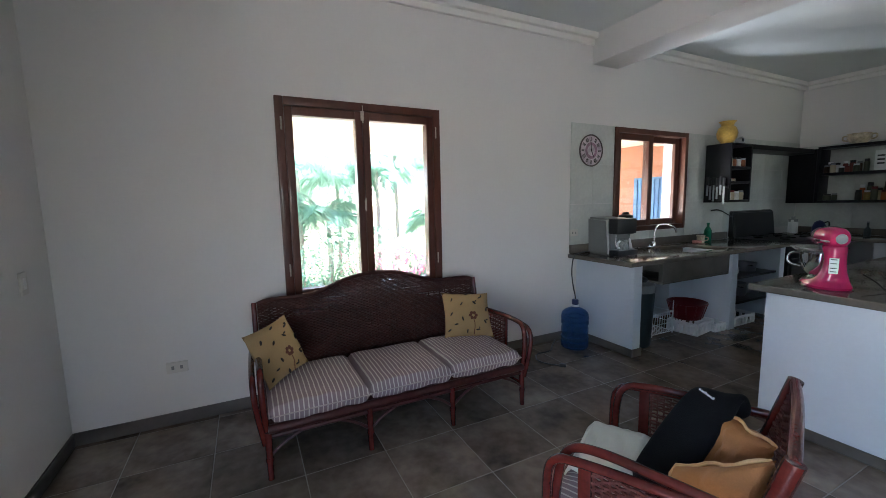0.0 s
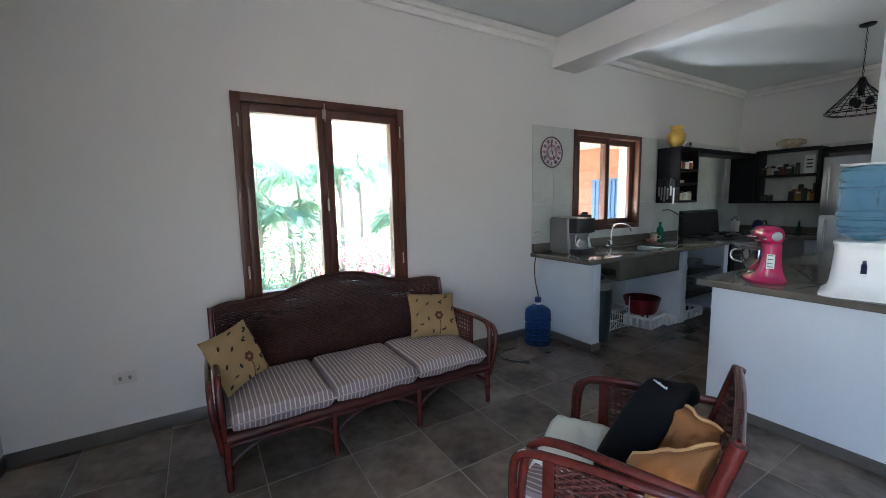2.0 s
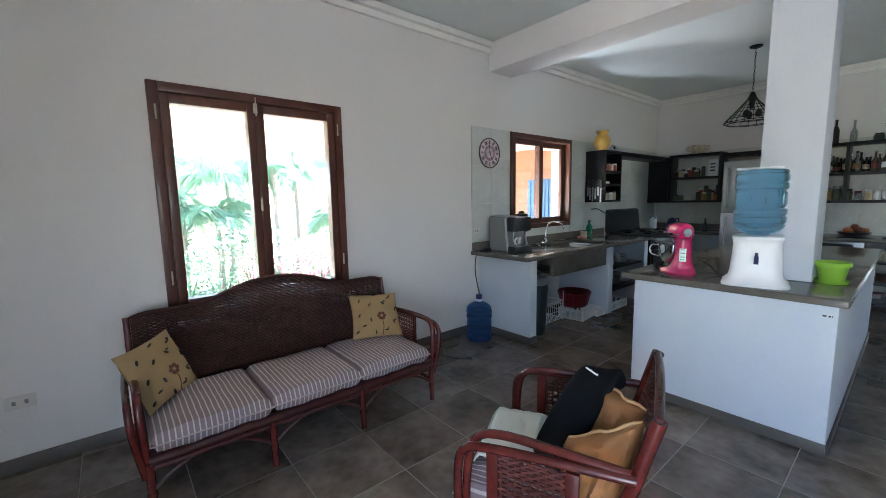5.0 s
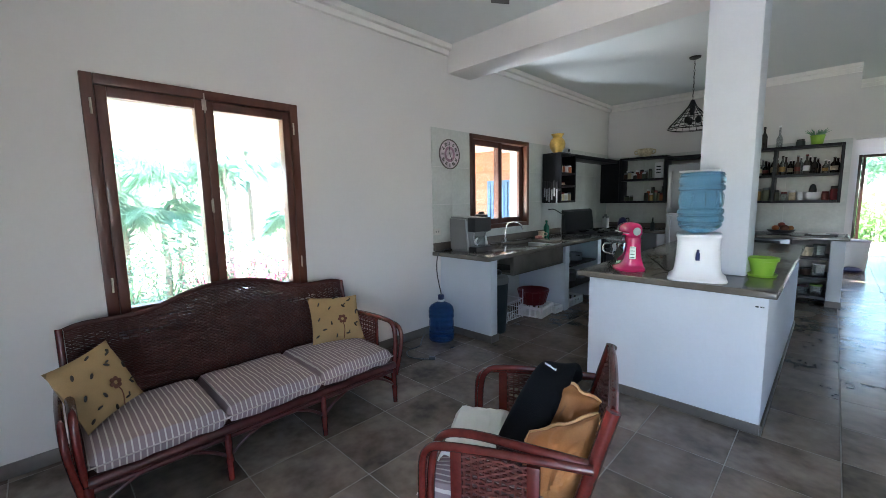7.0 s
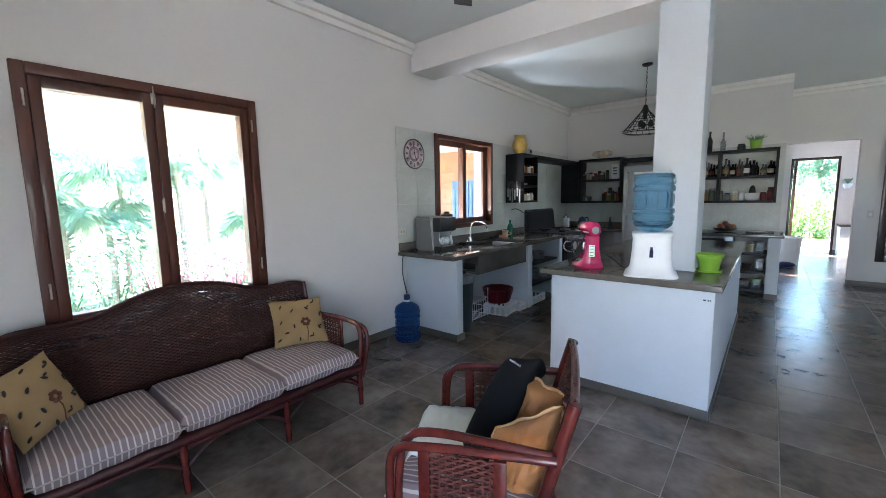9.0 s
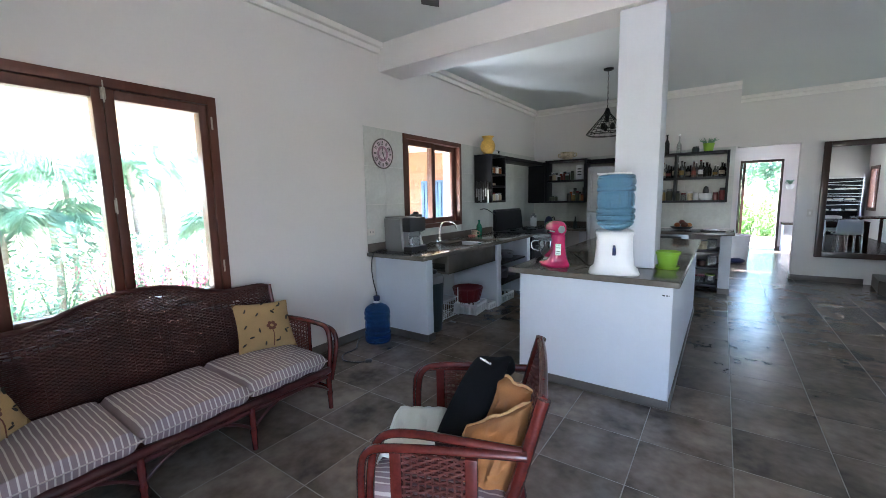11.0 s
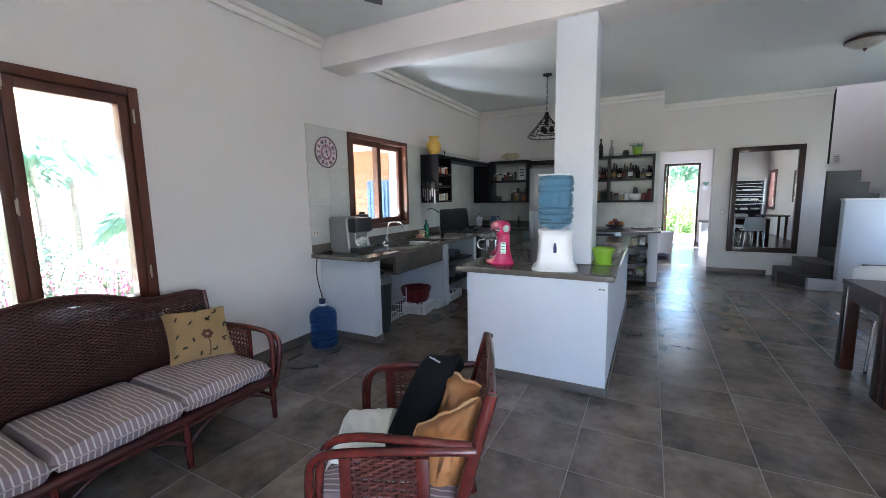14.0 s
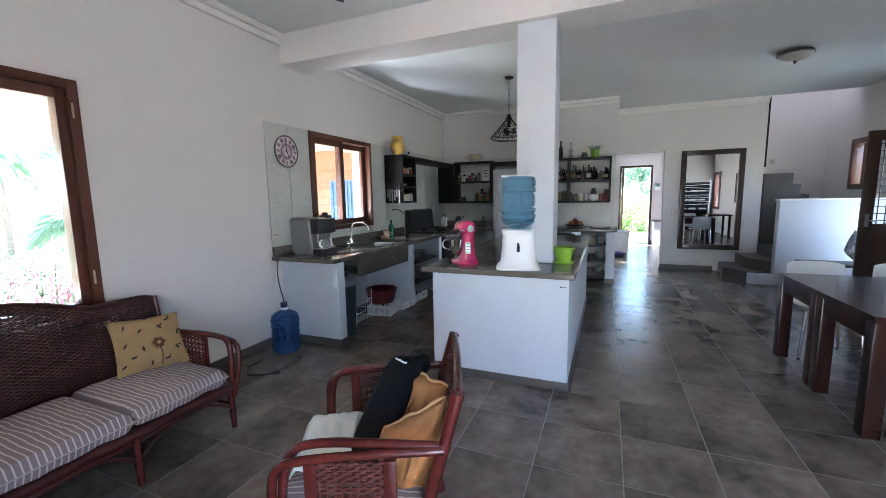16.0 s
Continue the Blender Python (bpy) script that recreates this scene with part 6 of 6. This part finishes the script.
def plastic_chair(m):
    c = thing("dining_chair", m, "white plastic shell chair with aluminium legs", "chair", "chairs round the table")
    bm = B()
    n, q = 12, 10
    prof = [(0.23, 0.425), (0.20, 0.445), (0.05, 0.445), (-0.12, 0.45), (-0.20, 0.48), (-0.235, 0.56), (-0.25, 0.66), (-0.265, 0.75), (-0.275, 0.82)]
    g = []
    for i, (x, z) in enumerate(prof):
        w = 0.235 if z < 0.6 else 0.235 - 0.10 * (z - 0.6)
        g.append([bm.verts.new((x + (0.05 * abs(j / n * 2 - 1) ** 2.5 if z > 0.5 else 0.0), (j / n * 2 - 1) * w, z + (0.03 * abs(j / n * 2 - 1) ** 3 if z < 0.5 else -0.02 * abs(j / n * 2 - 1) ** 4))) for j in range(n + 1)])
    for a, b in zip(g, g[1:]):
        for j in range(n):
            bm.faces.new((a[j], a[j + 1], b[j + 1], b[j]))
    sh = part("shell", bm, WHITEPL, c)
    md = sh.modifiers.new("thick", "SOLIDIFY")
    md.thickness = 0.012
    for x, y in ((0.17, 0.19), (0.17, -0.19), (-0.17, 0.19), (-0.17, -0.19)):
        part("leg", tube(B(), [(x * 1.25, y * 1.15, 0.012), (x, y * 0.95, 0.44)], 0.012, n=10), ALU, c)
        part("foot", lathe(B(), [(0.012, 0), (0.014, 0.003), (0.013, 0.02)], (x * 1.25, y * 1.15, 0), n=10), BLACKPL, c)
    return c


ch = plastic_chair(at(1.83, 4.50, 0, -90))
copy_thing(ch, at(2.46, 4.52, 0, -92))
copy_thing(ch, at(1.82, 2.84, 0, 90))
copy_thing(ch, at(2.50, 2.80, 0, 86))


def front_door():
    """Open wooden door leaf with an iron grille, swung in from the east wall."""
    d = thing("front_door", at(XR, 6.63, 0), "open dark wooden front door with an iron grille", "door", kind="structure")
    part("stile", bx(-0.89, -0.77, 0.0, 0.045, 0.01, 2.20, bevel=0.005), DOORW, d)
    part("stile", bx(-0.12, -0.01, 0.0, 0.045, 0.01, 2.20, bevel=0.005), DOORW, d)
    for z0, z1 in ((0.01, 0.24), (0.92, 1.06), (2.08, 2.20)):
        part("rail", bx(-0.769, -0.121, 0.002, 0.043, z0, z1, bevel=0.004), DOORW, d)
    part("panel", bx(-0.769, -0.121, 0.014, 0.030, 0.241, 0.919), DOORW, d)
    p = part("pane", bx(-0.769, -0.121, 0.019, 0.023, 1.061, 2.079), PANE, d)
    p.visible_shadow = False
    for k in range(8):
        x = -0.735 + 0.075 * k
        part("grille_bar", tube(B(), [(x, 0.008, 1.06), (x, 0.008, 2.08)], 0.006, n=6), IRON, d)
    for k in range(12):
        z = 1.10 + 0.085 * k
        part("grille_bar", tube(B(), [(-0.77, 0.008, z), (-0.12, 0.008, z)], 0.005, n=6), IRON, d)
    h = part("handle", tube(B(), [(-0.83, 0.0, 1.10), (-0.83, -0.05, 1.10), (-0.745, -0.055, 1.10)], 0.010, smooth=1), STEEL, d)
    part("lock_plate", bx(-0.85, -0.81, -0.004, -0.0005, 1.02, 1.18, bevel=0.002), STEEL, h)
    return d


DOORW = mat("red_brown_door_wood", (0.036, 0.014, 0.008), 0.5, var=0.3, scale=4, fine=50, bump=0.05, stretch=(1, 1, 0.15), coat=0.05)
front_door()
bench = thing("wooden_bench", at(3.15, 7.42, 0), "low wooden bench against the stair parapet", "bench")
part("seat", bx(-0.45, 0.45, -0.22, 0.22, 0.40, 0.44, bevel=0.005), DOORW, bench)
for x in (-0.40, 0.35):
    part("leg", bx(x, x + 0.05, -0.20, 0.20, 0.0, 0.399, bevel=0.004), DOORW, bench)
pat = mat("black_patterned_fabric", (0.02, 0.02, 0.022), 0.8, var=0.2, scale=34, fine=70, second=(0.22, 0.20, 0.18), bump=0.1)
bp2 = thing("throw_pillow", pose(3.30, 7.33, 0.655, 70, 40, 20), "black patterned pillow leaning on the bench", "pillow")
part("cover", cushion(B(), 0.40, 0.40, 0.15, pinch=0.45), pat, bp2)

# east and south side, seen in the mirror
pc = thing("framed_picture", at(XR, 2.1, 1.15), "dark framed portrait-format picture on the wall", "picture")
part("frame", box(box(box(box(B(), -0.03, -0.002, 0, 0.05, 0, 0.95), -0.03, -0.002, 0.60, 0.65, 0, 0.95), -0.03, -0.002, 0.05, 0.60, 0, 0.05), -0.03, -0.002, 0.05, 0.60, 0.90, 0.95), BLACKPAINT, pc)
part("canvas", bx(-0.015, -0.006, 0.05, 0.60, 0.05, 0.90), mat("grey_canvas", (0.16, 0.16, 0.17), 0.7, var=0.5, scale=5, fine=20), pc)
sb = thing("bookcase", at(2.72, YB, 0), "black bookcase with pale papers and books", "bookcase")
part("carcass", box(box(box(B(), 0, 0.03, 0.002, 0.30, 0, 1.9), 0.97, 1.0, 0.002, 0.30, 0, 1.9), 0.03, 0.97, 0.002, 0.012, 0, 1.9), BLACKPAINT, sb)
for k in range(6):
    sh = part("shelf", bx(0.031, 0.969, 0.013, 0.29, 0.1 + 0.35 * k, 0.13 + 0.35 * k), BLACKPAINT, sb)
rb_ = random.Random(8)
for k in range(5):
    for i in range(3):
        pk = thing("paper_pile", at(2.87 + 0.30 * i + rb_.uniform(-0.04, 0.04), YB + 0.16, 0.131 + 0.35 * k), "pile of pale papers on the bookcase", "paper", "papers on the bookcase")
        for q in range(3):
            part("sheet", bx(-0.11, 0.11, -0.10, 0.10, 0.02 * q, 0.02 * q + 0.017), WHITEPL if (q + i) % 2 else CREAMC, pk, m=pose(0, 0, 0, 0, 0, rb_.uniform(-12, 12)))
sd = thing("side_table", at(3.45, 1.7, 0), "dark wooden side table against the wall", "table")
part("top", bx(-0.35, 0.35, -0.45, 0.45, 0.71, 0.75, bevel=0.005), TABLEW, sd)
for x in (-0.32, 0.26):
    for y in (-0.42, 0.36):
        part("leg", bx(x, x + 0.06, y, y + 0.06, 0, 0.709), TABLEW, sd)


dry = thing("drying_rack", at(3.25, -0.62, 0), "white wire drying rack standing in the corner", "drying rack")
for x in (-0.42, 0.42):
    part("leg", tube(B(), [(x, -0.18, 0.0), (x, 0.0, 1.0), (x, 0.05, 2.0)], 0.012, n=8), WHITEPL, dry)
    part("leg", tube(B(), [(x, 0.22, 0.0), (x, 0.0, 1.0)], 0.012, n=8), WHITEPL, dry)
for k in range(8):
    z = 1.05 + 0.125 * k
    part("bar", tube(B(), [(-0.46, 0.02, z + 0.03 * (k % 3 - 1)), (0.46, 0.02, z - 0.03 * (k % 2))], 0.010, n=8), WHITEPL, dry)


# ---------------------------------------------------------------- passage and entrance
ed = thing("door_1", at(0.33, 13.4, 0), "open louvred wooden entrance door", "door", kind="structure")
part("door_frame", box(box(box(B(), 0, 0.05, -0.02, 0.12, 0, 2.32), 0.84, 0.89, -0.02, 0.12, 0, 2.32), 0.05, 0.84, -0.02, 0.12, 2.26, 2.32), DARKW, ed)
leaf = part("leaf", box(box(box(box(B(), 0.055, 0.095, -0.72, -0.64, 0.01, 2.24), 0.055, 0.095, -0.10, -0.022, 0.01, 2.24), 0.055, 0.095, -0.64, -0.10, 0.01, 0.15), 0.055, 0.095, -0.64, -0.10, 2.14, 2.24), DOORW, ed)
for k in range(36):
    part("slat", bx(-0.004, 0.004, -0.64, -0.10, -0.022, 0.022), DOORW, leaf, m=pose(0.075, 0, 0.19 + 0.054 * k, 0, 40, 0))
wb = thing("storage_tub", at(0.28, 10.9, 0), "large white plastic laundry tub on the passage floor", "tub")
part("tub", lathe(B(), [(0.22, 0.0), (0.23, 0.02), (0.27, 0.55), (0.285, 0.56), (0.28, 0.57), (0.25, 0.54), (0.0005, 0.5)], n=24), WHITEPL, wb)
bc = B()
blob(bc, (0, 0, 0.05), 0.16, 0.12, 0.06, nu=14, nv=8)
solid("blue_cloth", bc, CAPBLUE, "blue crumpled cloth on the passage floor", "cloth", at(0.30, 10.45, 0))
hc = thing("passage_counter", at(0, 0, 0), "white half-height counter with a dark top in the passage", "counter")
part("wall", bx(1.27, 1.735, 12.85, 13.37, 0, 0.68, bevel=0.006), COUNTERWALL, hc)
part("top", bx(1.24, 1.735, 12.82, 13.37, 0.681, 0.73, bevel=0.006), CONCRETE, hc)
gp = thing("hanging_plant", at(1.36, 13.30, 1.55), "small green wall plant in a pale pot", "plant")
part("pot", lathe(B(), [(0.05, 0), (0.08, 0.06), (0.085, 0.12), (0.0005, 0.11)], n=16), WHITEPL, gp)
lv = B()
for k in range(40):
    a, t = rnd.uniform(0, 6.28), rnd.uniform(0.05, 0.16)
    tube(lv, [(0, 0, 0.11), (t * 0.5 * math.cos(a), t * 0.5 * math.sin(a), 0.22), (min(0.06, t * math.cos(a)), t * math.sin(a), 0.17 + rnd.uniform(-0.05, 0.08))], 0.010, n=4, r1=0.002)
part("leaves", lv, LEAF, gp)

# ---------------------------------------------------------------- outdoors
solid("ground", bx(-400, 400, -400, 400, -0.6, -0.25), GRASS, "dry green lawn that reaches the horizon", "ground", kind="structure")
PAVE = mat("pale_paving", (0.58, 0.54, 0.48), 0.85, var=0.15, scale=2, fine=40, bump=0.1)
solid("pavement", bx(-7.0, XL - 0.201, -1.24, 12.0, -0.249, -0.06), PAVE, "pale concrete veranda paving", "pavement", kind="structure")
# Unseen paving behind the camera, added so bounced light is less green.
solid("pavement", bx(-5.6, 9.0, -9.0, YB - 0.201, -0.248, -0.03), PAVE, "pale unseen paving added to bounce neutral light", "pavement", kind="structure")
solid("pavement", bx(-3.0, 5.0, 13.61, 17.5, -0.249, -0.03), PAVE, "pale concrete path before the entrance", "pavement", kind="structure")
ver = thing("veranda_roof", at(0, 0, 0), "cream veranda roof over the paving", "veranda", kind="structure")
part("soffit", bx(-6.0, XL - 0.201, -6.0, 8.4, 2.62, 2.80), CREAMW, ver)
part("edge_beam", bx(-6.12, -5.92, -6.0, 6.15, 2.24, 2.619), CREAMW, ver)
# Slab added to keep the sun off the orange wall.
part("porch_sun_block", bx(-12.0, -6.001, 6.2, 8.4, 2.70, 2.85), CREAMW, ver)
for y in (-4.0, 6.35):
    part("post", bx(-6.1, -5.94, y, y + 0.16, -0.06, 2.359), CREAMW, ver)

hs = thing("orange_house_wing", at(0, 0, 0), "orange rendered house wing with a blue shuttered door", "house", kind="structure")
part("wall", bx(-14, XL - 0.22, 8.5, 8.8, -0.25, 3.4), ORANGEW, hs)
part("roof_edge", bx(-14.2, XL - 0.22, 8.1, 9.0, 3.401, 3.6), CREAMW, hs)
sd_ = part("shutter", bx(-6.60, -5.55, 8.43, 8.498, -0.05, 1.95), BLUESH, hs, "blue painted louvred shutter")
for k in range(9):
    part("slat", bx(-6.55 + 0.11 * k, -6.49 + 0.11 * k, 8.405, 8.429, 0.0, 1.9), BLUESH, sd_)
part("post", bx(-5.02, -4.84, 7.2, 7.38, -0.06, 2.62), TRIMW, hs, "white veranda post")


def palm(m, trunk_h, fronds, length, seed):
    r = random.Random(seed)
    p = thing("palm_tree", m, "garden palm with feathery drooping fronds", "palm tree", "palms in the garden")
    part("trunk", tube(B(), [(0, 0, 0), (0.05, 0.03, trunk_h * 0.4), (0.02, 0, trunk_h)], 0.06, r1=0.04, smooth=2), BARK, p)
    bm = B()
    for k in range(fronds):
        a = 2 * math.pi * k / fronds + r.uniform(-0.3, 0.3)
        up = r.uniform(0.25, 1.25)
        d = Vector((math.cos(a), math.sin(a), 0))
        side = Vector((-math.sin(a), math.cos(a), 0))
        L = length * r.uniform(0.75, 1.1)
        pts = []
        for i in range(13):
            s = i / 12
            pts.append(Vector((0.02, 0, trunk_h)) + d * (L * s * (1 - 0.28 * s)) + Vector((0, 0, L * (up * s - (0.75 + 0.6 * up) * s * s))))
        tube(bm, pts, 0.012, n=4, r1=0.003)
        for i in range(3, 74):
            s = i / 74
            j = min(11, int(s * 12))
            c = pts[j].lerp(pts[j + 1], s * 12 - j)
            ll = L * 0.36 * math.sin(math.pi * min(1, 0.15 + s * 0.85)) ** 0.7
            for sg in (-1, 1):
                tip = c + side * (sg * ll * r.uniform(0.45, 0.8)) + d * (ll * r.uniform(0.3, 0.7)) - Vector((0, 0, ll * r.uniform(0.15, 0.9)))
                w = d * 0.0062
                mid = c.lerp(tip, 0.5) + Vector((0, 0, 0.03))
                v = [bm.verts.new(q) for q in (c - w * 0.5, c + w, mid + w, tip, mid - w)]
                bm.faces.new(v)
    part("crown", bm, LEAF, p)
    return p


palm(at(-9.0, 1.05, -0.25), 2.55, 18, 1.6, 1)
palm(at(-9.6, 2.0, -0.25), 2.35, 18, 1.5, 2)
palm(at(-10.2, 0.1, -0.25), 2.85, 16, 1.6, 3)
palm(at(-9.6, 3.45, -0.25), 3.05, 18, 1.5, 4)
palm(at(-10.6, 4.9, -0.25), 2.75, 15, 1.5, 5)
palm(at(-10.6, -1.6, -0.25), 1.7, 14, 1.6, 6)
palm(at(-8.5, 1.55, -0.25), 1.55, 16, 1.3, 7)
palm(at(-8.7, 0.45, -0.25), 1.65, 16, 1.4, 8)
palm(at(-8.9, 2.75, -0.25), 2.45, 15, 1.4, 9)
palm(at(-9.1, -0.7, -0.25), 1.4, 15, 1.4, 10)
palm(at(-9.3, 4.4, -0.25), 1.3, 15, 1.3, 11)


def shrubs(name, clumps, count, leaf, material, label, seed):
    """A bank of leaves on hidden twigs: clumps are centre and radii."""
    r = random.Random(seed)
    bm = B()
    for _ in range(count):
        cx, cy, cz, rx, ry, rz = r.choice(clumps)
        v = Vector((r.gauss(0, 1), r.gauss(0, 1), r.gauss(0, 1))).normalized() * r.uniform(0.55, 1.0) ** 0.5
        c = Vector((cx + v.x * rx, cy + v.y * ry, cz + v.z * rz))
        u = Vector((r.uniform(-1, 1), r.uniform(-1, 1), r.uniform(-0.6, 0.9))).normalized()
        w = u.orthogonal().normalized() * leaf * r.uniform(0.3, 0.5)
        l = u * leaf * r.uniform(0.7, 1.3)
        vs = [bm.verts.new(q) for q in (c - l, c + w, c + l, c - w)]
        bm.faces.new(vs)
    for cx, cy, cz, rx, ry, rz in clumps:
        for k in range(4):
            tube(bm, [(cx + r.uniform(-0.2, 0.2) * rx, cy + r.uniform(-0.2, 0.2) * ry, -0.26), (cx + r.uniform(-0.7, 0.7) * rx, cy + r.uniform(-0.7, 0.7) * ry, cz + rz * 0.6)], 0.02, n=4, r1=0.006)
    return solid(name, bm, material, label, "shrub", kind="stuff")


rc = random.Random(21)
bank = [(-7.6 + rc.uniform(-0.5, 0.5), -3.0 + 0.55 * k, rc.uniform(0.2, 0.45), 0.55, 0.5, rc.uniform(0.45, 0.75)) for k in range(16)]
shrubs("shrub_bank", bank, 12000, 0.038, LEAF2, "dense green garden shrubs behind the veranda", 5)
shrubs("bougainvillea_bank", [(-7.6 + rc.uniform(-0.3, 0.3), 2.0 + 0.45 * k, rc.uniform(0.25, 0.5), 0.5, 0.45, 0.4) for k in range(8)], 3000, 0.032, FLOWER, "pink flowering bougainvillea among the shrubs", 6)
shrubs("shrub_bank", [(-2.0 + 0.6 * k, 18.6 + rc.uniform(-0.3, 0.3), 0.55, 0.6, 0.5, rc.uniform(0.75, 1.0)) for k in range(11)], 17000, 0.05, HEDGE, "bright green hedge before the entrance", 7)
shrubs("tree_foliage", [(-3.0 + 0.9 * k, 24.0 + rc.uniform(-1.0, 1.0), rc.uniform(1.6, 3.2), 1.0, 0.9, rc.uniform(0.8, 1.3)) for k in range(10)], 14000, 0.10, LEAF2, "sunlit garden trees beyond the hedge", 8)


# ---------------------------------------------------------------- floor tiles, each a piece on the grout bed
PITCH = 0.461
tile_bm = B()
w, h = PITCH - 0.006, 0.0065
a = [tile_bm.verts.new((x, y, -h)) for x, y in ((0, 0), (w, 0), (w, w), (0, w))]
b = [tile_bm.verts.new((x, y, -0.0015)) for x, y in ((0, 0), (w, 0), (w, w), (0, w))]
c = [tile_bm.verts.new((x, y, 0.0)) for x, y in ((0.002, 0.002), (w - 0.002, 0.002), (w - 0.002, w - 0.002), (0.002, w - 0.002))]
skin(tile_bm, [a, b, c])
tile_mesh = mesh_of(tile_bm, "tile", TILE, False)
floor_ob = bpy.data.objects["floor"]
rt = random.Random(2)
nx0, nx1 = math.floor((XL - 0.127) / PITCH), math.ceil((XR - 0.127) / PITCH)
far_bm = B()
near_count = 0
for i in range(nx0, nx1):
    for j in range(-3, 30):
        x, y = 0.127 + i * PITCH + 0.003, 0.212 + j * PITCH + 0.003
        if x + w < XL or x > XR or y > 13.55 or (y > YF + 0.1 and (x > 1.75 or x + w < -0.7)):
            continue
        if y < 7.4 and x < 2.6:
            t = new("tile", tile_mesh)
            t.parent = floor_ob
            t.location = (x, y, rt.uniform(-0.0003, 0.0))
            near_count += 1
        else:
            box(far_bm, x, x + w, y, y + w, -0.0065, -0.0004)
far_tiles = new("far_tiles", mesh_of(far_bm, "far_tiles", TILE, False))
far_tiles.parent = floor_ob
tagged(far_tiles, kind="stuff")
